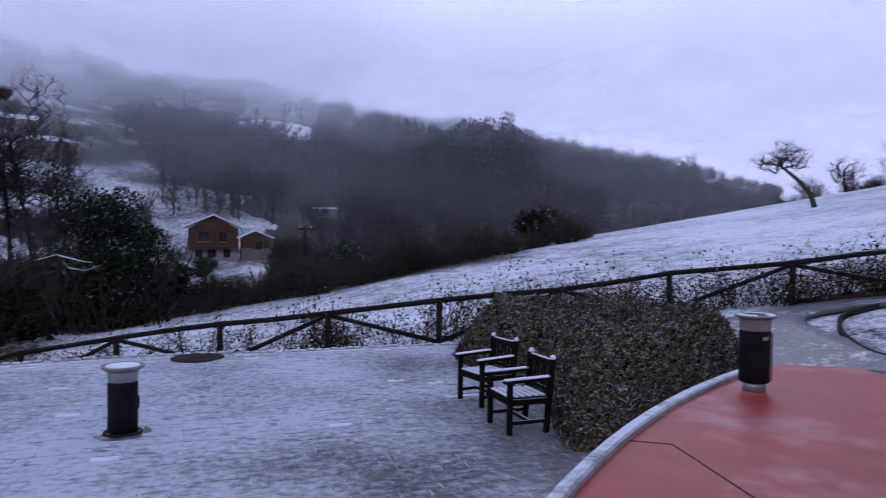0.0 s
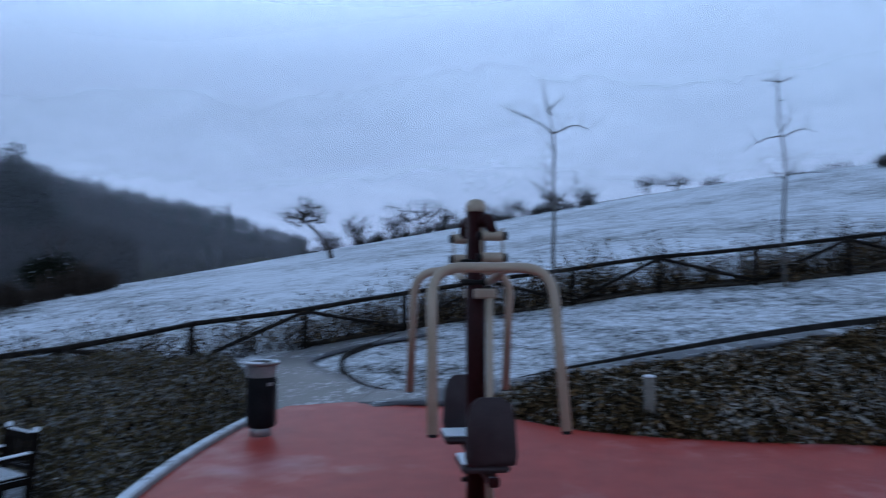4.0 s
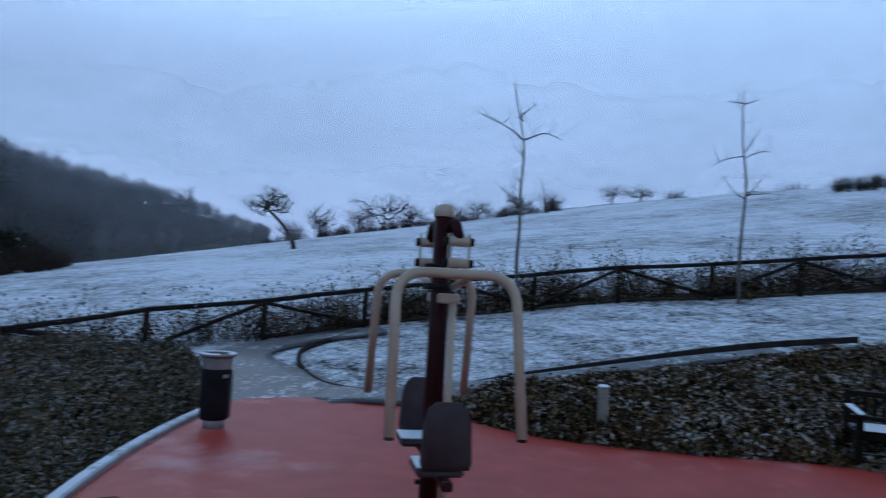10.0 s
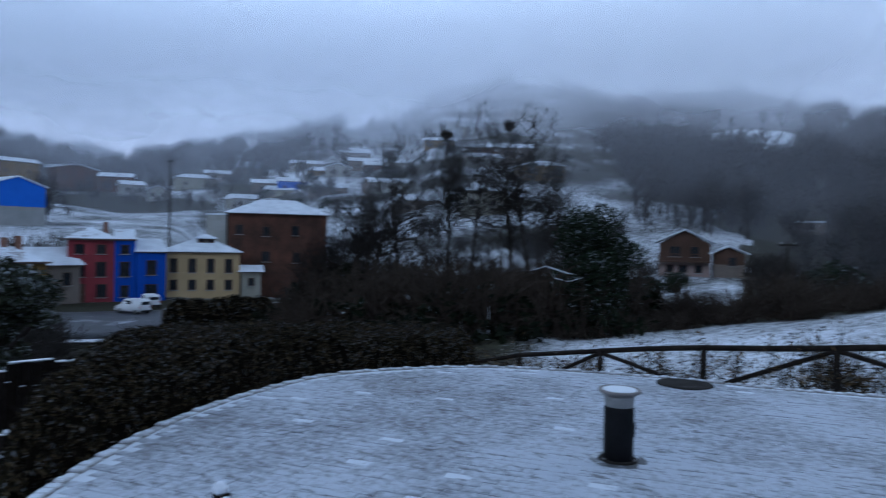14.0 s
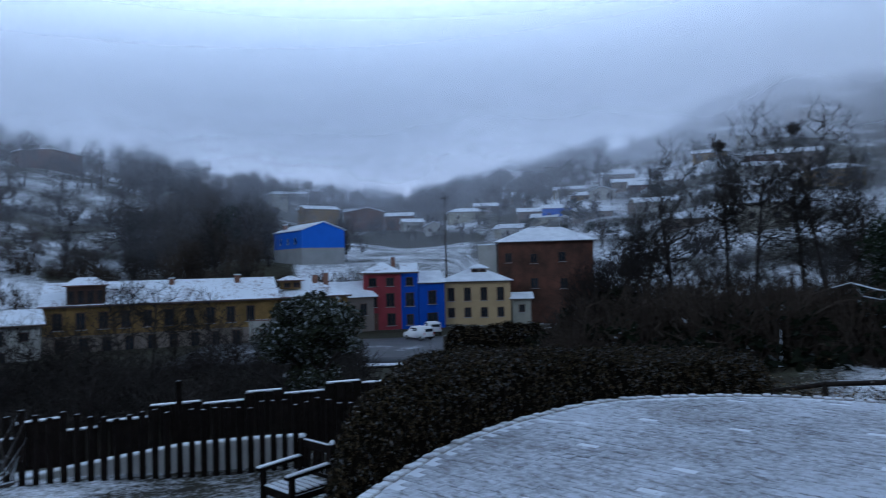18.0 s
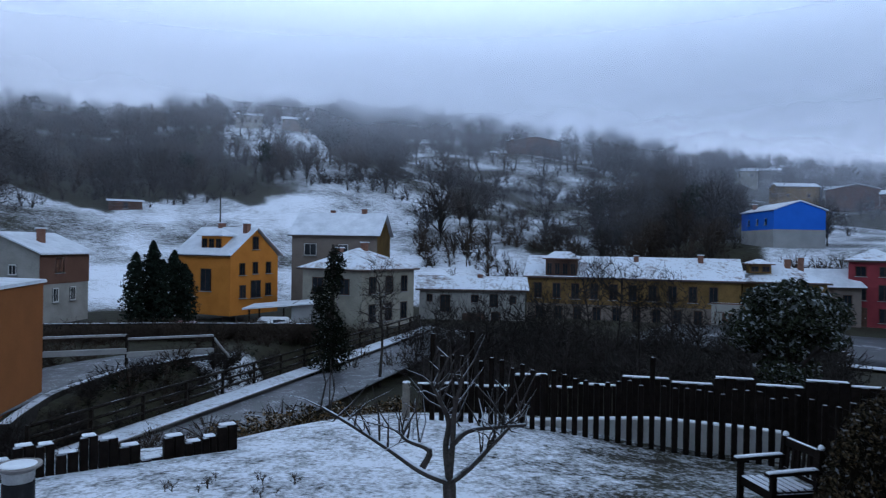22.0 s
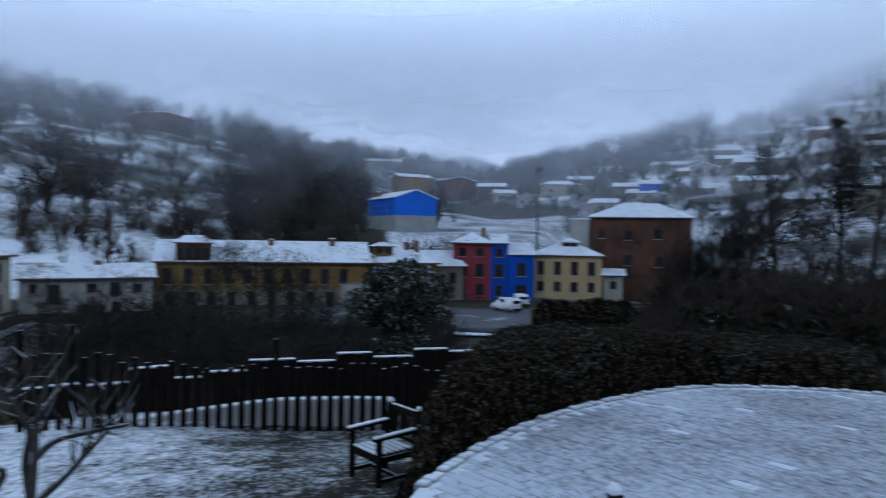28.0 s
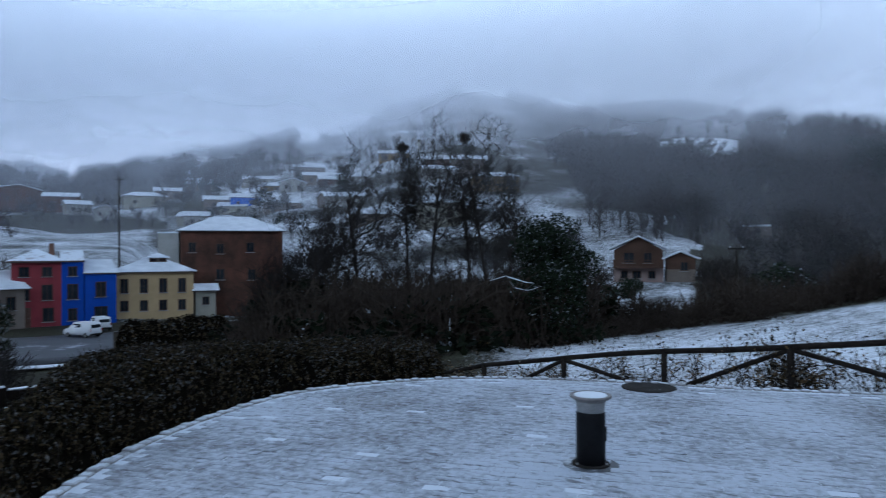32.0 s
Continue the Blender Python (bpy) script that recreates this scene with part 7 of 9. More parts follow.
def parked_car(place, turn, paint, label, van=False, category="car"):
    """A small car or van; it looks along local x."""
    t = thing("parked_van" if van else "parked_car", place, turn, label, "van" if van else category, "parked vehicles")
    t.scale = (0.84, 0.84, 0.84)
    L, W = (4.5, 1.8) if van else (4.1, 1.7)
    bm = bmesh.new()
    side = ([(0, 0.35), (0, 1.55), (0.15, 1.85), (2.9, 1.85), (3.55, 1.15), (4.35, 0.95), (4.5, 0.75), (4.5, 0.35)] if van else
            [(0, 0.35), (0.0, 0.85), (0.25, 1.02), (0.75, 1.42), (2.3, 1.45), (3.0, 0.98), (3.95, 0.86), (4.1, 0.65), (4.1, 0.35)])
    left = [bm.verts.new((x - L / 2, -W / 2 + (0.16 if z > 1.2 else 0), z)) for x, z in side]
    right = [bm.verts.new((x - L / 2, W / 2 - (0.16 if z > 1.2 else 0), z)) for x, z in side]
    bm.faces.new(left)
    bm.faces.new(right[::-1])
    for i in range(len(side)):
        j = (i + 1) % len(side)
        bm.faces.new((left[j], left[i], right[i], right[j]))
    bmesh.ops.recalc_face_normals(bm, faces=bm.faces)
    bmesh.ops.bevel(bm, geom=bm.edges[:], offset=0.05, segments=2, affect="EDGES")
    part("body", bm, paint, t, "", True)
    for s in (-1, 1):
        x0, x1 = (1.6, 2.9) if van else (0.85, 2.35)
        part("side_window", box(((x0 + x1) / 2 - L / 2, s * (W / 2 - 0.085), 1.45 if van else 1.2), (x1 - x0, 0.03, 0.42 if van else 0.34), (s * 10, 0, 0), 0.01), M_PANE, t)
        part("headlight", box((L / 2 - 0.06, s * (W / 2 - 0.28), 0.74), (0.1, 0.3, 0.14), bevel=0.03), M_LAMP, t)
        part("tail_light", box((-L / 2 + 0.02, s * (W / 2 - 0.16), 0.95), (0.06, 0.14, 0.3), bevel=0.02), M_CARR, t)
        for x in (-L / 2 + 0.75, L / 2 - 0.8):
            wh = part("wheel", bar([(x, s * (W / 2 - 0.2), 0.31), (x, s * (W / 2 + 0.01), 0.31)], 0.31, 20), M_BLACK, t, "black tyre", True)
            part("rim", bar([(x, s * (W / 2 - 0.02), 0.31), (x, s * (W / 2 + 0.025), 0.31)], 0.19, 14), M_STEEL, wh, "steel rim")
    part("windscreen", box(((3.2 if van else 2.68) - L / 2, 0, 1.5 if van else 1.22), (0.03, W - 0.42, 0.78 if van else 0.62), (0, -44 if van else -52, 0), 0.01), M_PANE, t)
    part("rear_window", box((-L / 2 - 0.0, 0, 1.4) if van else (0.47 - L / 2, 0, 1.22), (0.03, W - 0.5, 0.4), (0, 4 if van else 42, 0), 0.01), M_PANE, t)
    for x in (-L / 2 - 0.02, L / 2 + 0.0):
        part("bumper", box((x, 0, 0.45), (0.14, W - 0.1, 0.2), bevel=0.04), M_BLACK, t)
    return t


def on_land(a, d):
    x, y = polar(a, d)
    return x, y, land_at(x, y) + 0.09


parked_car(on_land(61.6, 79), 190, M_CARW, "white van parked on the wet forecourt", True)
parked_car(on_land(60.5, 86), 165, M_CARW, "white delivery van beside the blue house", True)
parked_car(on_land(52.4, 80), 60, M_CARD, "dark snow-topped car behind the hedge")
parked_car((-60.3, -21.4, land_at(-60.3, -21.4) + 0.02), 100, M_CARW, "white van under the carport's edge", True)
parked_car((-62.3, -32.2, land_at(-62.3, -32.2) + 0.02), 120, M_CARR, "red car under a cap of snow")

# ---------------------------------------------------------------- roads
draped("village_road", smooth_line([polar(80, 73), polar(70, 71), polar(64, 70), polar(58, 71), polar(51, 74)], 6), 11.5, 0.06, M_ROAD, "wet dark village road with snowy verge", "road")
draped("road_verge", smooth_line([polar(74, 60), polar(68, 57.0), polar(62, 56.0), polar(58, 57.5)], 6), 0.9, 0.16, M_KERB, "snow-covered pavement beside the village road", "pavement")
draped("curved_road", smooth_line([(-23.0, -23.5), (-30.0, -25.2), (-37.5, -26.2), (-43.5, -24.8), (-47.0, -22.6)], 6), 2.6, 0.08, M_ASPHALT, "grey curved road with slush at its sides", "road")
hedge_form("village_hedge", [polar(59.4, 57.5), polar(57, 59), polar(54.5, 61), polar(51.5, 64)], 0.9, 2.7, -6.5, 0.13, 46, M_HEDGE, "dark clipped hedge at the road's edge", 51)
RAMP = [(-20.5, -12.2), (-30.0, -10.4), (-45.0, -7.6), (-60.0, -5.0)]
draped("ramp_road", smooth_line(RAMP, 6), 1.9, lambda x, y: -5.62, M_ASPHALT, "straight grey ramp road with slush", "road")
draped("ramp_pavement", smooth_line([(x - 0.3, y - 2.65) for x, y in RAMP], 6), 0.62, lambda x, y: -5.48, M_KERB, "snow-covered pavement along the ramp", "pavement")
ramp_side = part("ramp_wall", ribbon([(x - 0.3, y - 3.4) for x, y in smooth_line(RAMP, 4)], 0.14, -5.5, 5.0), W_CONC)
tagged(ramp_side, "grey retaining wall below the ramp", "wall", "", "structure")
rl = thing("ramp_railing", (0, 0, 0), 0, "long weathered four-rail timber railing along the ramp", "railing")
rp = [Vector((x - 0.3, y - 3.35, -5.5)) for x, y in along(smooth_line(RAMP, 6), 2.6)]
for p in rp:
    part("post", box(p + Vector((0, 0, 0.55)), (0.13, 0.13, 1.2), (0, 0, 10), 0.01), M_RAIL, rl)
for a, b in zip(rp, rp[1:]):
    for h in (0.35, 0.72, 1.1):
        part("rail", bar([a + Vector((0, 0, h)), b + Vector((0, 0, h))], 0.06, 8), M_RAIL, rl, "", True)
wall_line = smooth_line([(-25.6, -20.3), (-28.6, -21.6), (-33.0, -22.9), (-38.5, -23.2), (-43.0, -22.2), (-46.2, -20.6)], 5)
sw = part("stream_wall", ribbon(wall_line, 0.22, lambda x, y: land_at(x, y - 3.0) + 0.30, 4.2), surface("dark_stone_wall", (0.014, 0.013, 0.012), (0.045, 0.04, 0.036), 1.2, 0.9, 0, 0.6, 8, snow=0.75, snow_scale=2.0))
tagged(sw, "dark stone retaining wall above the stream", "wall", "", "structure")
gr = thing("guard_rail", (0, 0, 0), 0, "pale metal guard rail along the upper road", "guard rail")
gp = [Vector(p) for p in ((-36.5, -32.0, -5.2), (-38.9, -28.6, -5.1), (-41.3, -24.6, -5.2), (-44.2, -20.2, -5.6))]
for a, b in zip(gp, gp[1:]):
    part("beam", box((a + b) / 2 + Vector((0, 0, 0.8)), ((b - a).length, 0.10, 0.16), (0, 0, math.degrees(math.atan2((b - a).y, (b - a).x))), 0.02), M_KERB, gr)
    part("lower_beam", box((a + b) / 2 + Vector((0, 0, -0.2)), ((b - a).length, 0.30, 0.35), (0, 0, math.degrees(math.atan2((b - a).y, (b - a).x))), 0.02), W_CONC, gr)
for p in gp:
    part("post", box(p + Vector((0, 0, -0.1)), (0.14, 0.14, 2.0)), M_RAIL, gr)
part("end_stay", bar([gp[-1] + Vector((0, 0, 0.85)), gp[-1] + Vector((-0.5, 0.9, -0.5))], 0.09, 8), M_KERB, gr, "pale slanting end piece")
park_wall = part("village_wall", ribbon([polar(59.5, 62), polar(56, 63.5), polar(52.5, 66), polar(49, 70)], 0.25, -4.7, 3.4), surface("mossy_wall", (0.035, 0.032, 0.028), (0.09, 0.075, 0.06), 1.2, 0.9, 0, 0.6, 8, snow=0.5, snow_scale=2))
tagged(park_wall, "dark mossy wall beside the village road", "wall", "", "structure")
yard_wall = part("yard_wall", ribbon([(-52.0, -40.5), (-55.5, -31.0), (-57.5, -22.5), (-58.6, -16.5)], 0.25, -5.3, 4.0), surface("overgrown_stone", (0.010, 0.009, 0.008), (0.035, 0.030, 0.026), 1.5, 0.95, 0, 0.8, 9, snow=0.7, snow_scale=2.0, gloss=0.02))
plant_out("yard_brush", np.stack([np.interp(np.linspace(0, 1, 150), [0, 0.4, 0.75, 1], [-50.5, -54.0, -56.0, -57.2]) + np.random.default_rng(6).normal(0, 0.8, 150), np.linspace(-41, -16.5, 150), np.full(150, -6.6)], -1), np.random.default_rng(7).uniform(0.9, 2.4, 150), [twig_template(np.random.default_rng(8 + k), 44, 0.55, 0.011, (0.0, 0.3), 0.4) for k in range(3)], M_TWIG2, "brown brush along the yard wall", "scrub", 43)
tagged(yard_wall, "dark overgrown wall below the carport yard", "wall", "", "structure")


def utility_pole(place, h, label):
    t = thing("utility_pole", place, 0, label, "utility pole", "utility poles")
    part("mast", bar([(0, 0, -0.5), (0, 0, h)], [0.16, 0.10], 10), M_RAIL, t, "", True)
    part("crossarm", box((0, 0, h - 0.4), (1.6, 0.12, 0.14), (0, 0, 30)), M_RAIL, t)
    for k in (-0.6, 0.0, 0.6):
        part("insulator", lathe(bmesh.new(), [(0.03, 0), (0.06, 0.05), (0.05, 0.16), (0.02, 0.2)], 8, (k * 0.866, k * 0.5, h - 0.33)), M_STEEL, t)
    return t


x, y = polar(59.2, 112)
utility_pole((x, y, land_at(x, y)), 15.0, "tall dark utility pole in the snowy field")
x, y = polar(114.4, 140)
utility_pole((x, y, land_at(x, y)), 9.0, "wooden utility pole beside the snowy field")
x, y = polar(76.5, 345)
utility_pole((x, y, land_at(x, y)), 13.0, "utility pole on the misty hill")
x, y = polar(11.3, 72)
utility_pole((x, y, land_at(x, y)), 6.5, "grey utility pole among the shrubs")


def street_lamp(place, h, turn, label):
    """A slim road lamp; its arm reaches along local x."""
    t = thing("street_lamp", place, turn, label, "street lamp")
    part("pole", bar([(0, 0, -0.3), (0, 0, h)], [0.085, 0.05], 12), M_COLLAR, t, "", True)
    part("base_sleeve", bar([(0, 0, -0.3), (0, 0, 0.7)], 0.12, 12), M_COLLAR, t, "", True)
    part("arm", bar(bent([(0, 0, h - 0.05), (0.3, 0, h + 0.12), (1.1, 0, h + 0.1)], 0.15, 4), 0.035, 8), M_COLLAR, t, "", True)
    head = part("lamp_head", lathe(bmesh.new(), [(0.02, 0.14), (0.12, 0.12), (0.20, 0.03), (0.17, -0.05)], 14, (0, 0, 0)), M_SNOW, t, "pale lamp head capped with snow", True)
    head.matrix_basis = pose(1.35, 0, h + 0.06) @ Matrix.Diagonal((1.9, 0.9, 1.0, 1.0))
    part("lens", lathe(bmesh.new(), [(0.16, -0.05), (0.12, -0.10), (0.02, -0.11)], 14, (0, 0, 0)), M_LAMP, head, "clouded lamp glass", True)
    return t


street_lamp((*polar(104.9, 41), -6.4), 7.2, 195, "slim grey street lamp with a snowy head beside the ramp")

# ---------------------------------------------------------------- single trees
def sapling(seed, place, height, tiers, label, lean=(0.0, 0.0)):
    """A staked young tree: one slim wavering stem with tiers of kinked side branches."""
    rng = np.random.default_rng(seed)
    t = thing("sapling", place, 0, label, "tree", "young lawn trees")

    def stem_at(h):
        """Where the stem stands at a share h of its height."""
        sway = 0.055 * math.sin(h * 7.5 + seed) + 0.03 * math.sin(h * 19 + 2 * seed)
        return np.array([sway * min(1, 3 * h) + lean[0] * h ** 1.5, 0.05 * math.cos(h * 8.3 + seed) * min(1, 3 * h) + lean[1] * h ** 1.5, height * h])

    n = 20
    stem = [stem_at(i / n) for i in range(n + 1)]
    stem[0] = stem[0] - np.array([0, 0, 0.1])
    link_mesh("trunk", limb_mesh([(0, stem, [0.040 * (1 - 0.86 * i / n) + 0.004 for i in range(n + 1)])], "trunk", 8), M_BARK_PALE, t, "", True)
    limbs = []
    for h, count, reach, turn in tiers:
        for k in range(count):
            b = 2 * math.pi * (k + rng.uniform(-0.14, 0.14)) / count + turn
            d = np.array([math.cos(b), math.sin(b), rng.uniform(0.30, 0.65)])
            p, r = [stem_at(h + rng.uniform(-0.02, 0.02))], [0.017]
            for q in range(5):
                d = d + rng.normal(0, 0.20, 3) + np.array([0, 0, 0.06 if q < 2 else -0.04])
                d /= np.linalg.norm(d)
                p.append(p[-1] + d * reach * rng.uniform(0.18, 0.28))
                r.append(0.017 * (1 - 0.82 * (q + 1) / 5))
            limbs.append((1, p, r))
            for _ in range(4):
                i = rng.integers(1, 5)
                e = rng.normal(0, 0.6, 3) + np.array([0, 0, 0.55])
                m = p[i] + e * reach * 0.14
                limbs.append((2, [p[i], m, m + (e + rng.normal(0, 0.5, 3)) * reach * 0.14], [0.008, 0.006, 0.003]))
    for _ in range(7):
        h = rng.uniform(0.55, 0.98)
        e = rng.normal(0, 0.7, 3) + np.array([0, 0, 0.6])
        limbs.append((2, [stem_at(h), stem_at(h) + e * 0.14, stem_at(h) + e * 0.2 + np.array([0, 0, 0.14])], [0.009, 0.006, 0.003]))
    link_mesh("crown", limb_mesh(limbs, "crown", 5), M_BARK_PALE, t, "thin frosted side branches", True)
    return t


SAP = "slim grey young tree with bare frosted branches "
sapling(3, (9.45, 8.55, land_at(9.45, 8.55)), 4.85, [(0.51, 4, 0.62, 2.0), (0.775, 2, 1.05, 2.3), (0.88, 2, 0.35, 1.2)], SAP + "on the lawn", (-0.17, 0.19))
sapling(5, (15.55, 7.5, land_at(15.55, 7.5)), 5.1, [(0.47, 4, 0.72, 2.2), (0.67, 3, 0.98, 2.0), (0.90, 2, 0.4, 5.0)], SAP + "near the fence")
sapling(8, (19.4, 1.75, land_at(19.4, 1.75)), 4.6, [(0.36, 4, 0.75, 1.7), (0.58, 4, 0.5, 1.2), (0.84, 2, 0.75, 1.7)], SAP + "higher up the lawn")
sapling(9, (24.2, 0.3, land_at(24.2, 0.3)), 2.9, [(0.5, 5, 0.6, 2.7), (0.72, 4, 0.5, 2.9)], SAP + "beside the fence corner")


def pruned_tree(place):
    """A low pollarded fruit tree: short trunk, four snaking limbs, bunches of upright shoots."""
    rng = np.random.default_rng(4)
    t = thing("pruned_tree", place, 0, "low pruned fruit tree with snow-lined snaking limbs", "tree")
    trunk = [(0, [np.array([0, 0, -0.1]), np.array([0.0, 0.01, 0.2]), np.array([0.0, 0.0, 0.42])], [0.078, 0.066, 0.066])]
    link_mesh("trunk", limb_mesh(trunk, "trunk", 10), M_BARK_SNOWY, t, "", True)
    limbs, shoots = [], []
    # local x is along the lawn (to the south), y towards the viewer's left-hand side of the valley
    for pts in (((0, 0, 0.40), (0.05, -0.28, 0.52), (0.02, -0.62, 0.72), (-0.05, -0.98, 0.90), (0.0, -1.32, 1.10)),
                ((0, 0, 0.42), (0.0, -0.04, 0.75), (-0.04, -0.02, 1.0), (0.02, -0.12, 1.25), (0.0, -0.20, 1.40)),
                ((0, 0, 0.42), (0.02, 0.03, 0.80), (0.06, 0.05, 1.15), (0.05, 0.12, 1.45)),
                ((0, 0, 0.40), (-0.03, 0.20, 0.55), (0.0, 0.42, 0.80), (0.03, 0.58, 0.98)),
                ((0.0, -0.28, 0.52), (0.02, -0.20, 0.72), (0.05, -0.42, 0.82), (0.05, -0.50, 0.90)),
                ((0.02, 0.03, 0.80), (0.0, 0.18, 0.93), (0.0, 0.45, 0.98), (0.02, 0.75, 1.02))):
        p = [np.array(q, float) for q in smooth_line(pts, 4)]
        n = len(p)
        limbs.append((1, p, [0.038 * (1 - 0.6 * i / n) for i in range(n)]))
        for i in range(n // 2, n):
            for _ in range(2):
                d = rng.normal(0, 0.5, 3) + np.array([0, 0, 0.9])
                L = rng.uniform(0.18, 0.5)
                a = p[i]
                b = a + d * L * 0.5
                c = b + (d + rng.normal(0, 0.35, 3)) * L * 0.5
                shoots.append((2, [a, b, c], [0.012, 0.008, 0.003]))
                if rng.random() < 0.6:
                    shoots.append((3, [b, b + (rng.normal(0, 0.5, 3) + np.array([0, 0, 0.6])) * L * 0.5], [0.006, 0.002]))
    for l in limbs:
        link_mesh("limb", limb_mesh([l], "limb", 8), M_BARK_SNOWY, t, "", True)
    link_mesh("crown", limb_mesh(shoots, "crown", 4), M_BARK_SNOWY, t, "bare upright shoots", True)
    return t


pruned_tree((-7.15, -0.55, land_at(-7.15, -0.55) - 0.18))

lx, ly = -math.cos(radians(27)), math.sin(radians(27))
crown_tree("apple_tree", 12, (26.1, 48.4, land_at(26.1, 48.4)), [(0, 0, -0.2), (lx * 0.25, ly * 0.25, 0.7), (lx * 0.9, ly * 0.9, 1.7), (lx * 1.7, ly * 1.7, 2.5), (lx * 2.3, ly * 2.3, 3.0)],
           [((lx * 1.5, ly * 1.5, 3.3), (1.2, 1.2, 0.8)), ((lx * 2.9, ly * 2.9, 3.2), (1.3, 1.3, 0.8)), ((lx * 2.0, ly * 2.0, 4.0), (1.3, 1.3, 0.7))], 170, 0.20, M_BARK, "leaning bare apple tree on the snowy meadow", tip=0.022, reach=0.42, lift=0.4)
# bare trees along the ridge of the meadow: bearing, distance, bearing height, spread
for seed, (a, d, el, wide, words) in enumerate(((-30.2, 82, 6.0, 4.2, "small"), (-28.0, 88, 4.6, 4.5, "low"), (-33.4, 80, 6.0, 3.8, "small"), (-35.4, 78, 7.5, 8.4, "spreading"), (-37.6, 82, 6.1, 4.0, "low"), (-40.6, 84, 6.1, 5.0, "wide"), (-43.2, 86, 6.4, 4.5, "rounded"),
                                   (-46.6, 90, 6.2, 4.5, "low"), (-49.2, 92, 6.2, 4.5, "low"), (-54.0, 95, 7.3, 4.0, "small"), (-56.2, 95, 7.8, 5.0, "broad"), (-58.9, 98, 7.3, 3.5, "thin"), (-65.2, 100, 8.6, 4.5, "low"), (-66.9, 100, 9.4, 5.5, "round"), (-70.2, 100, 9.2, 5.0, "wide"), (-72.4, 102, 9.6, 6.0, "broad"), (-76.0, 110, 11.0, 7.0, "tall"), (-78.6, 112, 10.8, 7.0, "tall"))):
    x, y = polar(a, d)
    z = land_at(x, y)
    tall = max(2.6, 1.6 + d * math.tan(radians(el)) - z)
    round_tree("ridge_tree", 40 + seed, (x, y, z), tall, wide, int(34 * min(tall, 6)), 0.16, M_TWIG, words + " bare tree behind the meadow's ridge", "ridge trees", tip=0.022, reach=0.6, crown=0.50, tall=0.47)
rng_t = np.random.default_rng(77)
for a, d, s in ((-74.4, 73, 1.1), (-75.2, 74, 1.8), (-76.4, 73, 1.3), (-77.6, 74, 1.4), (-78.9, 73, 1.4), (-80.6, 74, 2.1), (-81.6, 74, 2.2)):
    x, y = polar(a, d)
    s *= 0.62
    lumpy_tree("round_shrub", int(-a * 7), (x, y, land_at(x, y)), clump_lumps(rng_t, 7, (0, 0, s * 0.75), (s * 0.6, s * 0.6, s * 0.35), s * 0.5), 0.16, 2600, M_EVER, "dark clipped evergreen shrub on the ridge", s * 0.7, 0.12, "shrub", group="ridge shrubs")
# tall gum trees
for a, d, h, seed in ((-87.6, 78, 16.5, 1), (-88.9, 80, 12, 2), (-92.0, 76, 19, 3), (-93.4, 78, 22, 4), (-95.2, 74, 22, 5), (-91.0, 84, 16, 6), (-97.5, 76, 22, 7)):
    x, y = polar(a, d)
    rng = np.random.default_rng(seed)
    lumps = []
    for k in range(13):
        hh = h * (0.34 + 0.62 * k / 13)
        wd = h * 0.068 * (1.1 - 0.5 * abs(k / 13 - 0.45))
        lumps.append(((rng.normal(0, wd * 0.7), rng.normal(0, wd * 0.7), hh), (wd * rng.uniform(0.6, 1.0), wd * rng.uniform(0.6, 1.0), h * 0.05 * rng.uniform(0.8, 1.2))))
    lumpy_tree("gum_tree", 60 + seed, (x, y, land_at(x, y) - 0.5), lumps, 0.18, 4200, M_FIR, "tall dark gum tree with a ragged crown", h * 0.95, 0.20, group="gum trees")
p = scatter(rng_t, 110, (-99, -80), (76, 92), lambda a, r, x, y: r > np.interp(a, [-99, -88, -80], [74, 78, 86]))
plant_out("gum_undergrowth", p, rng_t.uniform(2.0, 5.0, len(p)), [puff_template(rng_t, 170, 0.5, 0.25) for _ in range(3)], M_FIR, "dark undergrowth below the gum trees", "scrub", 91)

# the big bare trees with nests, and the thicket below them
for a, d, h, wide, seed, words in ((35.2, 45, 17.4, 5.4, 1, "tall bare tree with a dark nest"), (30.6, 46, 17.4, 5.4, 2, "tall bare tree holding a nest"), (37.6, 47, 15.5, 3.6, 5, "slender bare tree behind the hedge"), (41.2, 44, 15.4, 4.6, 3, "bare tree with snow-lined twigs"), (44.6, 43, 11.0, 4.0, 6, "shorter bare tree in the thicket"), (33.0, 48, 16.6, 4.4, 7, "slim bare tree in the group"), (28.6, 47, 14.0, 3.4, 8, "slim bare tree beside the evergreen"), (47.6, 44, 8.2, 3.6, 9, "low bare tree at the thicket's edge"), (42.8, 46, 12.5, 3.6, 10, "slim bare tree in the group")):
    x, y = polar(a, d)
    round_tree("tall_bare_tree", 70 + seed, (x, y, -6.0), h, wide, 520, 0.17, M_TWIG, words, "tall bare trees", tip=0.013, reach=0.75, crown=0.60, tall=0.40, lift=2.5, twigs=4, rise=0.72)


def nest(a, d, z):
    x, y = polar(a, d)
    rng = np.random.default_rng(int(a * 10))
    t = thing("bird_nest", (x, y, z), 0, "dark ball of twigs high in a bare tree", "nest", "bird nests")
    limbs = []
    for _ in range(240):
        c = rng.normal(0, 1, 3)
        c = c / np.linalg.norm(c) * rng.uniform(0.15, 0.33)
        g = rng.normal(0, 1, 3)
        limbs.append((1, [c - g * 0.12, c + g * 0.12], [0.014, 0.008]))
    link_mesh("twigs", limb_mesh(limbs, "twigs", 3), M_BARK, t)
    return t


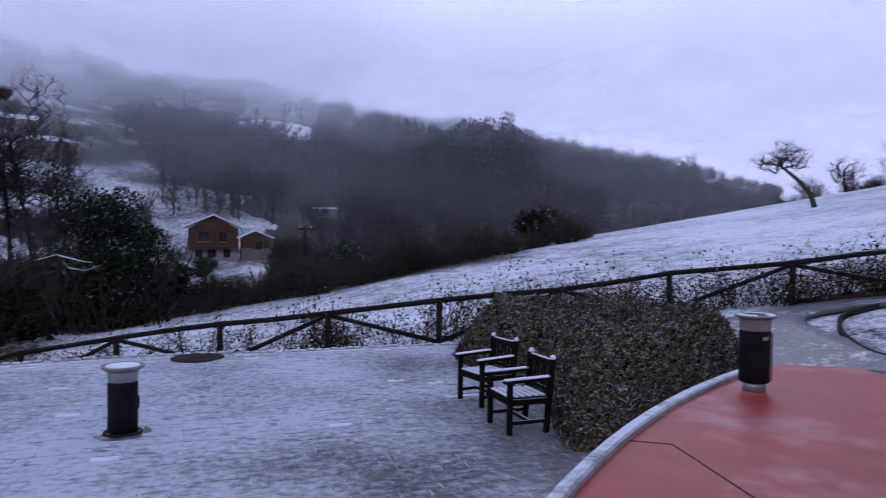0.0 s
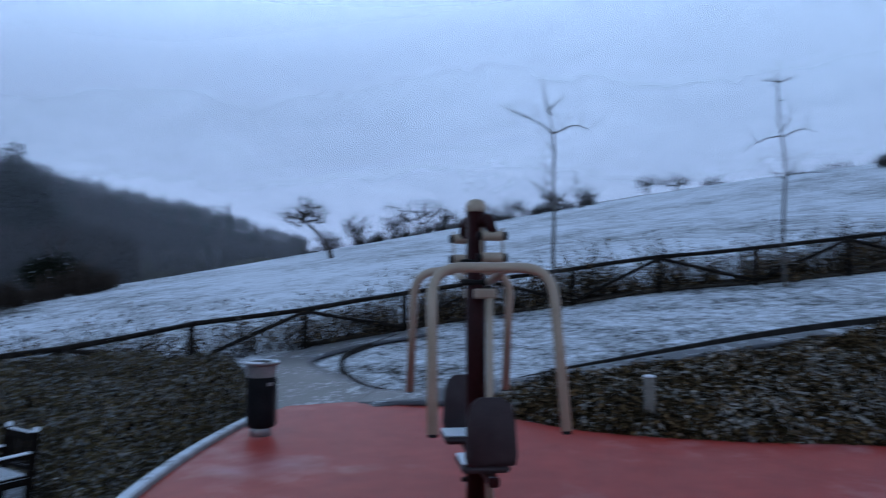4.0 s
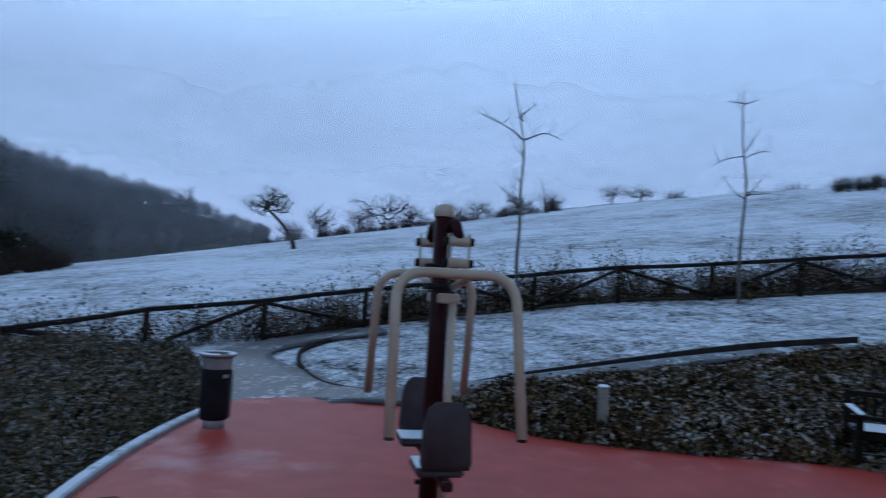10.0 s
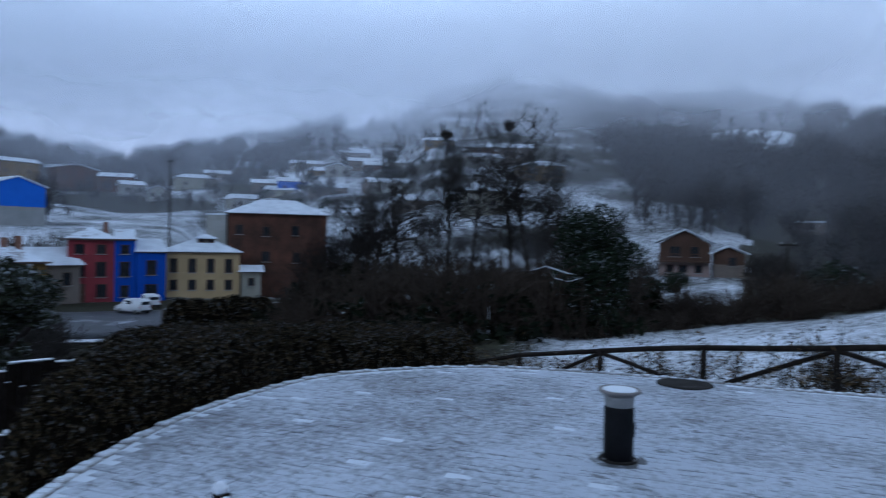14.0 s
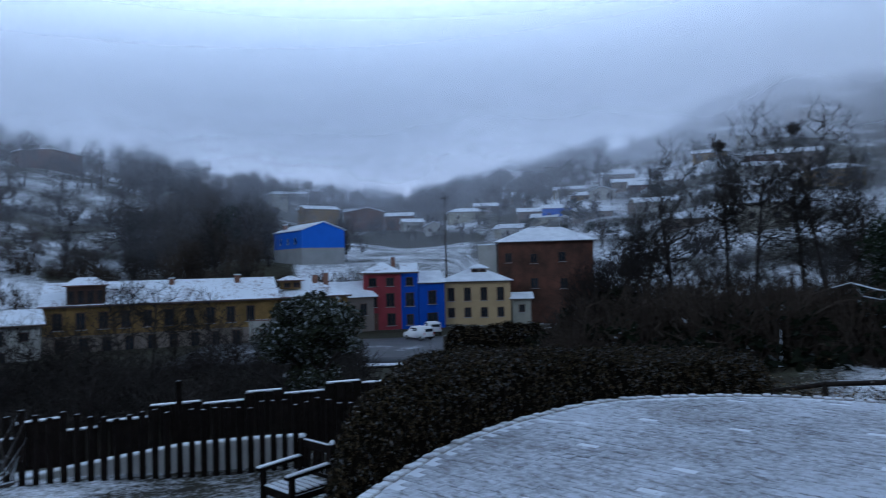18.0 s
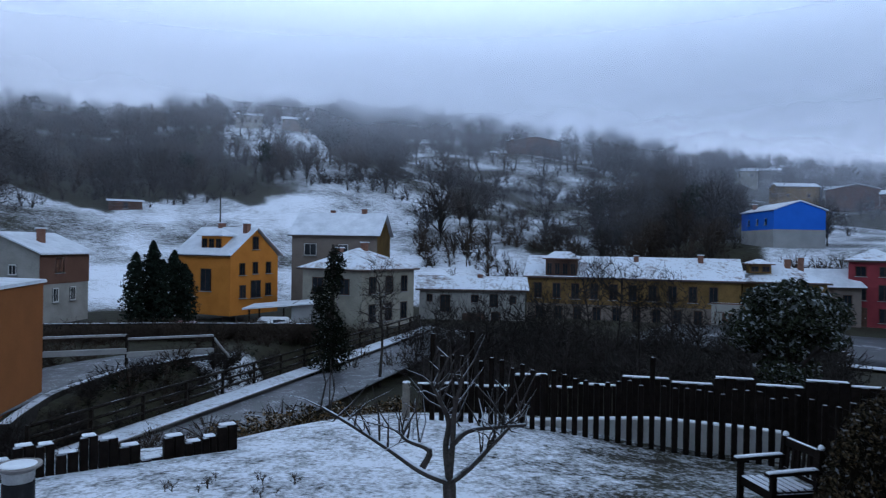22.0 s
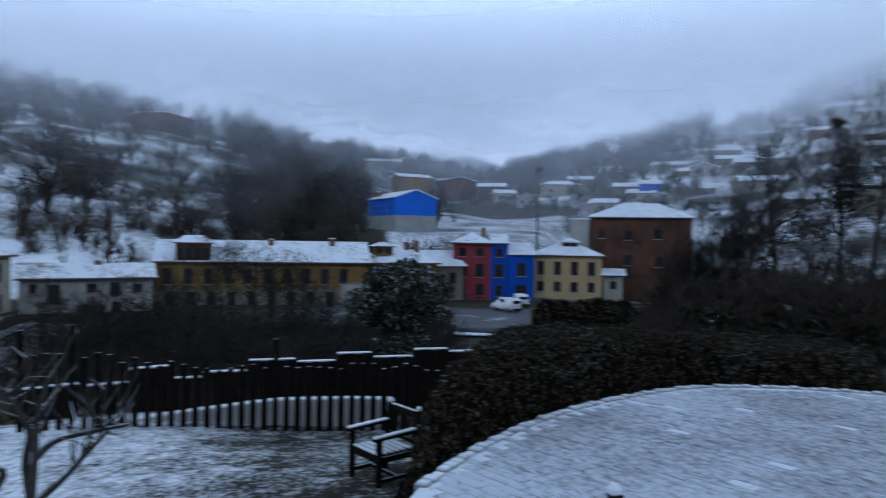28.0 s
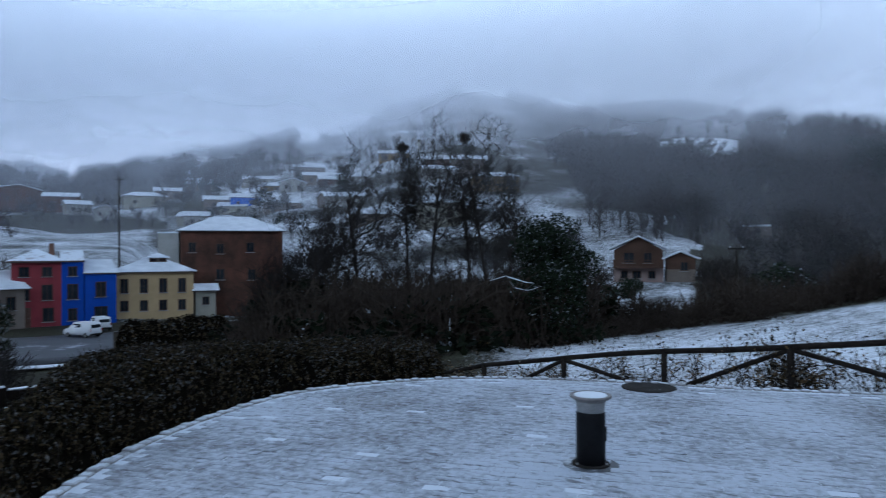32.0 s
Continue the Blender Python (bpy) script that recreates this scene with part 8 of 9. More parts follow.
nest(32.5, 44.9, 8.9)
nest(37.6, 45.0, 8.3)
x, y = polar(25.4, 38)
lumps = clump_lumps(np.random.default_rng(3), 54, (0, 0, 4.9), (2.0, 2.0, 4.3), 0.92)
lumpy_tree("evergreen_oak", 5, (x, y, -5.2), lumps, 0.10, 34000, M_EVER, "big dark evergreen tree flecked with snow", 5.5, 0.35)
rng_b = np.random.default_rng(9)
def thicket_size(p):
    """How high the thicket stands, by bearing: full between the road and the meadow."""
    a = np.degrees(np.arctan2(-p[:, 0], p[:, 1]))
    return np.interp(a, [19, 23, 30, 45, 48.5, 51, 60], [0.45, 0.9, 0.86, 0.86, 0.80, 0.40, 0.25])


p = scatter(rng_b, 620, (22.5, 58), (36, 50), lambda a, r, x, y: (r < 50 - 0.25 * np.abs(a - 35)))
plant_out("thicket", np.stack([p[:, 0], p[:, 1], np.full(len(p), -6.4)], -1), rng_b.uniform(4.0, 9.4, len(p)) * thicket_size(p), [twig_template(rng_b, 60, 0.42, 0.008, (0.0, 0.3), 0.36) for _ in range(5)], M_TWIG2, "dense brown winter thicket below the plaza", "scrub", 12)
p = scatter(rng_b, 190, (22.5, 52), (34, 48))
plant_out("ivy_thicket", np.stack([p[:, 0], p[:, 1], np.full(len(p), -6.2)], -1), rng_b.uniform(3.0, 6.8, len(p)) * thicket_size(p), [puff_template(rng_b, 200, 0.45, 0.2) for _ in range(4)], M_IVY, "dark ivy-clad undergrowth behind the fence", "scrub", 13)
p = np.array([(*polar(a, d), -6.2) for a, d in ((45.6, 43), (44.9, 44), (40.3, 43), (48.6, 45))])
plant_out("ivy_columns", p, np.array([7.2, 5.5, 6.6, 5.5]), [puff_template(rng_b, 900, 0.12, 0.12) for _ in range(3)], M_IVY, "ivy climbing the trunks of the tall bare trees", "ivy", 14)
br = thing("snowy_branch", (*polar(28.6, 35.5), -0.2), 28, "bare snow-covered branch against the dark thicket", "branch")
part("limb", bar([(-1.2, 0, 0.3), (-0.4, 0, 0.55), (0.0, 0, -0.05), (0.7, 0, -0.2), (1.4, 0, 0.05)], [0.05, 0.05, 0.05, 0.04, 0.02], 6), M_BARK_SNOWY, br)
part("side_twig", bar([(-0.4, 0, 0.55), (0.6, 0, 0.25), (1.0, 0, 0.2)], [0.03, 0.02, 0.01], 5), M_SNOW, br, "snow-lined twig")
p = scatter(rng_b, 150, (-50, -26), (80, 92))
p = np.concatenate([p, scatter(rng_b, 150, (-86, -70), (73, 80))])
plant_out("ridge_scrub", p, rng_b.uniform(0.7, 1.9, len(p)), [twig_template(rng_b, 34, 0.6, 0.010, (0.0, 0.3), 0.36) for _ in range(4)], M_TWIG, "bare scrub along the far side of the ridge", "scrub", 27)
p = scatter(rng_b, 420, (7, 26), (58, 112), lambda a, r, x, y: ~((a > 12.5) & (a < 20.5) & (r > 70) & (r < 100)) & (np.sin(x * 0.35) * np.sin(y * 0.3) > -0.25))
plant_out("garden_scrub", p, rng_b.uniform(0.8, 2.6, len(p)), [twig_template(rng_b, 30, 0.6, 0.010, (0.0, 0.3), 0.36) for _ in range(4)], M_TWIG, "bare shrubs and fruit trees round the chalet", "scrub", 28)
p = scatter(rng_b, 900, (23, 50), (54, 150), lambda a, r, x, y: (np.sin(x * 0.17 + 1) * np.sin(y * 0.14) > -0.45) & ~((a > 31.5) & (a < 37.5) & (r > 132)))
plant_out("hillside_brush", p, rng_b.uniform(1.6, 4.6, len(p)), [twig_template(rng_b, 40, 0.5, 0.010, (0.0, 0.3), 0.40) for _ in range(4)], M_TWIG, "dark bare brush at the foot of the terraced hill", "scrub", 39)
# laurel by the picket fence
x, y = polar(69.9, 21)
lumps = clump_lumps(np.random.default_rng(8), 24, (0, 0, 3.15), (1.35, 1.35, 1.0), 0.50) + clump_lumps(np.random.default_rng(18), 7, (0, 0, 1.6), (0.6, 0.6, 0.8), 0.42)
lumpy_tree("laurel_tree", 6, (x, y, -3.4), lumps, 0.075, 19000, leafy("laurel_leaves", (0.010, 0.012, 0.008), (0.036, 0.042, 0.026), 0.34, hoar=0.6), "dark laurel tree with a ragged frosted crown", 2.6, 0.16)
rng_i = np.random.default_rng(23)
ivy_lumps = [((rng_i.normal(0, 0.28), rng_i.normal(0, 0.28), 0.9 + 0.44 * k), (rng_i.uniform(0.7, 1.35) * (1 - 0.035 * k), rng_i.uniform(0.7, 1.35) * (1 - 0.035 * k), 0.6)) for k in range(16)]
lumpy_tree("ivy_clad_tree", 3, (*polar(105.3, 40), -6.6), ivy_lumps, 0.085, 9000, M_IVY, "dead tree wrapped in dark ivy beside the ramp", 8.2, 0.16)
for a, d, h, s in ((120.3, 65, 6.2, 1), (119.1, 66, 7.2, 2), (117.6, 66, 6.4, 3), (116.8, 65.5, 5.2, 4), (118.4, 64.5, 5.6, 5)):
    conifer("cypress", s, (*polar(a, d), -5.6), h, 3.1, "dark upright cypress in front of the orange house", "cypress trees", column=True)
round_tree("ramp_tree", 81, (*polar(101.4, 38), -6.0), 7.6, 3.0, 210, 0.10, M_BARK, "thin bare tree beside the ramp railing", tip=0.013, reach=0.5, crown=0.62, tall=0.36, lift=1.8)
for a, d, h, wide, s in ((92.5, 40, 5.5, 3.2, 1), (88.0, 42, 6.5, 3.5, 2), (84.6, 46, 8.5, 4, 3), (82.2, 46, 8.8, 4.5, 10), (80.5, 48, 7.5, 3.6, 4), (78.2, 46, 7.0, 3.6, 11), (86.2, 38, 5.5, 3, 5), (127.8, 30, 4.0, 2.4, 6), (129.5, 31, 3.6, 2.4, 7), (124.5, 33, 3.4, 2.4, 8), (94.5, 46, 4.5, 2.8, 9), (90.2, 44, 5.6, 3.6, 12), (96.5, 50, 5.0, 3.0, 13), (76.0, 44, 5.5, 3.4, 14)):
    x, y = polar(a, d)
    round_tree("streamside_tree", 90 + s, (x, y, land_at(x, y)), h, wide, 190, 0.09, M_TWIG, "thin bare tree by the stream", "streamside trees", tip=0.014, reach=0.5, crown=0.58, tall=0.42, lift=2.0, rise=0.5)
p = scatter(rng_b, 420, (62, 134), (16, 27), lambda a, r, x, y: r > 15.2 + 2.0 * (a < 95))
plant_out("bank_brush", p, rng_b.uniform(0.6, 1.7, len(p)), [twig_template(rng_b, 40, 0.7, 0.010, (0.0, 0.3), 0.36) for _ in range(4)], M_TWIG2, "brown brush on the bank below the fence", "scrub", 15)
p = scatter(rng_b, 300, (66, 99), (36, 60))
plant_out("garden_brush", p, rng_b.uniform(1.2, 3.4, len(p)), [twig_template(rng_b, 44, 0.55, 0.009, (0.0, 0.3), 0.36) for _ in range(4)], M_TWIG, "dark bare shrubs in front of the terrace", "scrub", 16)
p = scatter(rng_b, 140, (99, 128), (40, 64), lambda a, r, x, y: (np.abs(y + 24.8) > 3.5) | (x < -50))
plant_out("stream_brush", p, rng_b.uniform(0.8, 2.2, len(p)), [twig_template(rng_b, 40, 0.6, 0.012, (0.0, 0.3), 0.36) for _ in range(3)], M_TWIG2, "dark scrub along the stream", "scrub", 17)
bx = rng_b.uniform(-53, -24, 520)
by = np.interp(bx, [-53, -46, -38, -28, -24], [-18.5, -20.2, -22.6, -21.0, -19.8]) + rng_b.random(520) * np.interp(bx, [-53, -24], [7.0, 4.6])
p = np.stack([bx, by, land(bx, by)], -1)
plant_out("stream_bank_scrub", p[:300], rng_b.uniform(0.5, 1.6, 300), [twig_template(rng_b, 44, 0.7, 0.012, (0.0, 0.3), 0.36) for _ in range(3)], M_TWIG, "dark tangled scrub on the stream's bank", "scrub", 29)
plant_out("stream_bank_ivy", p[300:], rng_b.uniform(0.4, 1.1, 220), [puff_template(rng_b, 160, 0.8, 0.2) for _ in range(3)], M_IVY, "dark ivy covering the stream's bank", "scrub", 30)
wx = rng_b.uniform(-7.7, -6.9, 13)
wy = rng_b.uniform(-3.7, -2.0, 13)
plant_out("lawn_weeds", np.stack([wx, wy, land(wx, wy) + 0.18], -1), rng_b.uniform(0.08, 0.2, 13), [twig_template(rng_b, 14, 0.5, 0.02) for _ in range(3)], M_TWIG2, "dry frosted weeds at the lawn's edge", "weeds", 33)
p = scatter(rng_b, 90, (98, 112.5), (12.6, 15.2))
plant_out("crest_ivy", np.stack([p[:, 0], p[:, 1], np.minimum(p[:, 2], -1.95)], -1), rng_b.uniform(0.45, 0.8, len(p)), [puff_template(rng_b, 330, 0.8, 0.25) for _ in range(3)], M_COVER, "frosted ivy thicket on the crest behind the lawn", "scrub", 42)
p = scatter(rng_b, 60, (98, 112), (17, 27))
plant_out("ramp_ivy", p, rng_b.uniform(0.8, 1.5, len(p)), [puff_template(rng_b, 300, 0.6, 0.3) for _ in range(3)], M_EVER, "dark ivy bushes beside the ramp", "scrub", 18)
# shrubs round the chalet and the ivy stump on the bank
for a, d, s, words in ((19.2, 80, 1.6, "round clipped shrub in the chalet garden"), (20.6, 78, 1.0, "small round shrub in the chalet garden"), (8.3, 75, 3.0, "dark broad evergreen bush beyond the meadow"), (21.8, 60, 2.4, "dark rounded bush beside the thicket")):
    x, y = polar(a, d)
    lumpy_tree("garden_shrub", int(a * 11), (x, y, land_at(x, y) - 0.2), clump_lumps(rng_t, 9, (0, 0, s * 0.9), (s * 0.6, s * 0.6, s * 0.6), s * 0.5), 0.12 if s < 2 else 0.17, 4200, M_EVER, words, s, 0.1, "shrub")
x, y = polar(-8.2, 66)
ivy = lumpy_tree("ivy_stump", 15, (x, y, land_at(x, y) - 0.6), clump_lumps(rng_t, 14, (0, 0, 2.4), (2.2, 2.2, 1.6), 1.3), 0.13, 6000, M_IVY, "ivy-covered old tree with bare broken limbs", 3.2, 0.4)
link_mesh("dead_limbs", limb_mesh([(1, [np.array([0.2, 0, 3.0]), np.array([0.3, 0.1, 5.0]), np.array([0.7, 0.1, 6.8])], [0.16, 0.10, 0.04]), (1, [np.array([-0.3, 0, 3.0]), np.array([-0.9, 0, 4.8]), np.array([-1.4, 0.1, 6.2])], [0.14, 0.10, 0.04]), (1, [np.array([1.6, 0, 2.4]), np.array([2.8, 0, 3.4]), np.array([3.6, 0, 4.8])], [0.11, 0.08, 0.03]), (1, [np.array([0.3, 0.1, 5.0]), np.array([1.2, 0.1, 5.8])], [0.06, 0.02])], "dead_limbs", 6), M_BARK, ivy, "bare broken limbs", True)

# ---------------------------------------------------------------- hills and woods
rng_w = np.random.default_rng(11)
TWIGS = [twig_template(rng_w, 34, 0.34, 0.0075) for _ in range(5)]
BRUSH = [twig_template(rng_w, 22, 0.50, 0.012, (0.0, 0.25), 0.32) for _ in range(4)]
PUFFS = [puff_template(rng_w, 420, 0.14, 0.40, 0.030) for _ in range(4)]

p = scatter(rng_w, 1600, (-26, 23), (135, 400), lambda a, r, x, y: ~((a > 13) & (a < 30) & (r < 150)) & ~((((a - 13.7) / 3.7) ** 2 + ((r - 298) / 46) ** 2 < 1) & (np.sin(x * 1.7) * np.sin(y * 2.3) < 0.6)) & ~((a < -13) & (r < 215)))
w_a, w_r = np.degrees(np.arctan2(-p[:, 0], p[:, 1])), np.hypot(p[:, 0], p[:, 1])
plant_out("north_wood", p, np.where((w_r > 215) & (w_r < 310) & (np.abs(w_a - 13.7) < 3.5), 0.40, np.interp(w_a, [-24, -10], [0.5, 1.0])) * rng_w.uniform(9, 17, len(p)), TWIGS, M_TWIG, "bare winter wood climbing the misty hillside", "wood", 1)
EDGE = [twig_template(rng_w, 40, 0.30, 0.010, (0.2, 0.6), 0.62) for _ in range(4)]
p = scatter(rng_w, 45, (-13, 12), (112, 150))
plant_out("wood_edge", p, rng_w.uniform(6, 11, len(p)), EDGE, M_TWIG, "slender bare trees along the wood's lower edge", "wood", 44)
p = scatter(rng_w, 120, (-9, 3.5), (205, 265))
plant_out("pine_wood", p, rng_w.uniform(15, 26, len(p)) * np.interp(np.degrees(np.arctan2(-p[:, 0], p[:, 1])), [-9, -5.5, -2, 3.5], [0.6, 1.05, 0.95, 0.6]), [puff_template(rng_w, 760, 0.15, 0.40, 0.024) for _ in range(5)], M_FIR, "stand of tall dark pines in mist", "wood", 2)
p = scatter(rng_w, 46, (-22, -12), (250, 340))
plant_out("hill_pines", p, rng_w.uniform(8, 15, len(p)), PUFFS, M_FIR, "scattered dark pines on the hill shoulder", "wood", 3)


def west_cover(a, r, x, y):
    """How thickly trees stand on the west slope, by bearing and by how high the ground stands over the eye."""
    el = np.degrees(np.arctan2(land(x, y) - 1.6, r))
    edge = np.interp(a, [99, 102, 108, 112, 114.5, 118, 125.5, 131], [3.0, 3.8, 4.7, 4.1, 3.1, 2.5, 2.6, 0.7]) + 0.25 * np.sin(a * 2.1)
    k = np.where(a > 99.5, np.where(el > edge, 1.0, 0.0), 0.0)
    k = np.where((a > 106) & (a < 114.5) & (el > 6.9) & (el < 8.9), 0.06, k)
    k = np.where((a > 128) & (np.sin(x * 0.09) * np.sin(y * 0.08) > 0.1), 0.1, k)
    mid = np.where(el > 7.9, 0.75, np.where(el > 5.2, 0.22, 0.34 + 0.3 * np.sin(x * 0.12 + 1) * np.sin(y * 0.15)))
    k = np.where((a > 84) & (a <= 99.5), mid, k)
    k = np.where((a > 73.4) & (a <= 84), np.where(el < 7.2, 0.95, 0.6), k)
    k = np.where((a <= 73.4), np.where(el > 5.5, 0.7, np.where((a > 68) & (r < 175), 0.0, 0.12)), k)
    return k


def wooded(rng, share=1.0):
    return lambda a, r, x, y: rng.random(len(a)) < west_cover(a, r, x, y) * share


CROWNS = [twig_template(rng_w, 58, 0.40, 0.0062, (0.12, 0.5), 0.52) for _ in range(6)]
p = scatter(rng_w, 1150, (66, 140), (118, 350), wooded(rng_w))
plant_out("west_wood", p, rng_w.uniform(6.0, 12.5, len(p)) * (1 + 0.45 * np.maximum(0, np.sin(p[:, 0] * 0.11) * np.sin(p[:, 1] * 0.13))), CROWNS, M_TWIG, "bare trees crowding the snowy slope", "wood", 4)
p = scatter(rng_w, 650, (66, 140), (118, 340), wooded(rng_w, 0.9))
plant_out("brown_wood", p, rng_w.uniform(6, 11, len(p)), CROWNS, M_TWIG2, "brown leafless trees mixed into the wood", "wood", 36)
p = scatter(rng_w, 3000, (66, 140), (112, 340), wooded(rng_w, 0.85))
plant_out("west_underwood", p, rng_w.uniform(2.0, 5.5, len(p)), BRUSH, M_TWIG, "undergrowth below the bare trees of the slope", "scrub", 25)
p = scatter(rng_w, 90, (66.5, 76), (104, 114))
plant_out("barn_hedge", p, rng_w.uniform(2.0, 4.2, len(p)), BRUSH, M_TWIG2, "brown brush on the bank below the barn", "scrub", 38)
p = scatter(rng_w, 520, (74, 99), (106, 175), lambda a, r, x, y: np.sin(x * 0.16) * np.sin(y * 0.21 + 1) > -0.1)
plant_out("slope_brush", p, rng_w.uniform(2.0, 5.0, len(p)), BRUSH, M_TWIG2, "brown bramble and brush below the wood", "scrub", 5)
# old hedge across the slope
hedge_run = along([(-171.0, -51.7), (-187.6, -40.6), (-193.8, -28.8), (-201.8, -11.6), (-203.7, 6.4), (-202.6, 23.8)], 0.42)
hx, hy = hedge_run[:, 0] + rng_w.normal(0, 1.1, len(hedge_run)), hedge_run[:, 1] + rng_w.normal(0, 0.8, len(hedge_run))
plant_out("slope_hedge", np.stack([hx, hy, land(hx, hy)], -1), rng_w.uniform(1.6, 3.6, len(hx)), BRUSH, M_TWIG, "dark overgrown hedge across the snowy slope", "hedgerow", 37)
# single trees that stand out along the west slope
for seed, (a, d, h, wide, words) in enumerate(((96.9, 206, 15.5, 9, "broad"), (94.4, 206.5, 18.0, 12, "large"), (93.6, 225, 19.0, 12, "tall spreading"), (90.7, 234, 17.0, 10, "rounded"), (88.3, 231, 12.5, 8, "slim"), (86.4, 237, 16.5, 9, "forked"), (84.3, 238, 16.0, 10, "wide-topped"),
                                               (101.2, 215, 14.0, 10, "dense"), (98.8, 232, 15.0, 9, "tall"), (113.0, 262, 15.0, 11, "rounded"), (116.5, 235, 16.0, 12, "massive"), (119.8, 215, 15.0, 10, "broad"), (123.5, 205, 13.0, 10, "dense"))):
    x, y = polar(a, d)
    round_tree("slope_tree", 140 + seed, (x, y, land_at(x, y)), h, wide, 340, 0.26, M_TWIG, words + " bare tree on the snowy slope", "slope trees", tip=0.026, reach=1.2, crown=0.60, tall=0.38, lift=1.4, twigs=4)
for seed, (a, d, h, wide, words) in enumerate(((81.5, 158, 9.5, 13, "wide"), (79.2, 154, 10.5, 14, "thick"), (77.4, 160, 9.0, 11, "low"), (79.1, 188, 19.0, 16, "tall round"), (76.2, 178, 13.0, 11, "rounded"))):
    x, y = polar(a, d)
    round_tree("willow", 160 + seed, (x, y, land_at(x, y)), h, wide, 620, 0.30, M_TWIG2, words + " brown leafless willow on the bank", "bank willows", tip=0.020, reach=1.0, crown=0.55, tall=0.44, lift=1.2, twigs=5)
x, y = polar(105.9, 205)
lumpy_tree("hill_pine", 41, (x, y, land_at(x, y)), clump_lumps(np.random.default_rng(17), 26, (0, 0, 11.5), (4.6, 4.6, 6.0), 2.0), 0.42, 6500, M_FIR, "big dark pine standing over the wood", 14.0, 0.4)
p = scatter(rng_w, 620, (30, 66), (150, 440), lambda a, r, x, y: (np.sin(x * 0.04) * np.sin(y * 0.05) < 0.3) & ~((a > 55) & (r < 230)))
plant_out("hamlet_trees", p, rng_w.uniform(4, 9, len(p)), TWIGS, M_TWIG, "bare trees between the houses of the hillside", "wood", 6)
p = scatter(rng_w, 1300, (14, 29), (176, 430), lambda a, r, x, y: (((a - 13.7) / 3.7) ** 2 + ((r - 298) / 46) ** 2 > 1) & (a < np.interp(r, [150, 172, 228, 284, 420], [19.5, 21.4, 23.8, 26.2, 28.5]) + 0.5 * np.sin(r * 0.13)))
plant_out("spur_wood", p, rng_w.uniform(9, 15, len(p)) * np.where((np.hypot(p[:, 0], p[:, 1]) > 215) & (np.hypot(p[:, 0], p[:, 1]) < 310) & (np.degrees(np.arctan2(-p[:, 0], p[:, 1])) < 17.4), 0.4, 1.0), TWIGS, M_TWIG, "leafless wood along the hill spur", "wood", 7)
p = scatter(rng_w, 620, (46, 76), (290, 520), lambda a, r, x, y: r > 290 + 40 * np.sin(a * 0.8))
plant_out("valley_wood", p, rng_w.uniform(9, 15, len(p)), TWIGS, M_TWIG, "misty leafless trees at the valley's head", "wood", 8)
p = scatter(rng_w, 320, (6.5, 13.5), (60, 128))
plant_out("orchard_scrub", p, rng_w.uniform(1.4, 4.2, len(p)), BRUSH, M_TWIG, "dark scrub and fruit trees beside the chalet", "scrub", 34)
p = scatter(rng_w, 1900, (-26, 23), (104, 330), lambda a, r, x, y: ~((a > 12.5) & (r < 150)) & (((a - 13.9) / 3.4) ** 2 + ((r - 300) / 40) ** 2 > 1) & ~((a < -13) & (r < 200)))
plant_out("north_underwood", p, rng_w.uniform(2.0, 5.5, len(p)) * np.interp(np.hypot(p[:, 0], p[:, 1]), [104, 160], [0.6, 1.0]), BRUSH, M_TWIG, "dark undergrowth beneath the bare wood", "scrub", 35)
# brush along the foot of the meadow
p = scatter(rng_w, 1500, (-12, 24), (38, 62), lambda a, r, x, y: (r > np.interp(a, [-12, 0, 10, 24], [53, 43, 38, 36])) & (r < np.interp(a, [-12, 0, 10, 24], [60, 54, 52, 52])))
plant_out("bramble_bank", p, rng_w.uniform(0.6, 1.6, len(p)) * (1 + 1.3 * np.maximum(0, np.sin(p[:, 0] * 0.55) * np.sin(p[:, 1] * 0.7))), BRUSH, M_TWIG2, "brown bramble bank at the meadow's foot", "scrub", 9)

p = scatter(rng_w, 60, (70, 128), (150, 330), wooded(rng_w, 0.6))
plant_out("slope_evergreens", p, rng_w.uniform(8, 13, len(p)), [puff_template(rng_w, 420, 0.32, 0.25) for _ in range(4)], M_FIR, "dark evergreens scattered through the bare wood", "wood", 21)
p = scatter(rng_w, 60, (26, 58), (150, 400))
plant_out("spur_evergreens", p, rng_w.uniform(5, 10, len(p)), [puff_template(rng_w, 300, 0.3, 0.25) for _ in range(3)], M_FIR, "dark evergreens among the hillside gardens", "wood", 22)

p = scatter(rng_w, 420, (23, 44), (350, 470))
plant_out("spur_crown", p, rng_w.uniform(5, 9, len(p)), TWIGS, M_TWIG, "leafless wood on the round top of the spur", "wood", 40)
# hedgerows along the terraces of the spur
p = scatter(rng_w, 6500, (22.5, 57), (140, 430), lambda a, r, x, y: (np.abs((land(x, y) * 0.17 + 0.6 * np.sin(x * 0.031 + 0.7 * np.sin(y * 0.04))) % 1.0 - 0.5) < 0.06) & (np.sin(x * 0.15 + 2.2 * np.sin(y * 0.06)) > -0.35))
plant_out("terrace_hedgerows", p, rng_w.uniform(0.8, 2.6, len(p)), BRUSH, M_TWIG, "dark hedgerows between the snowy terraces", "hedgerow", 23)

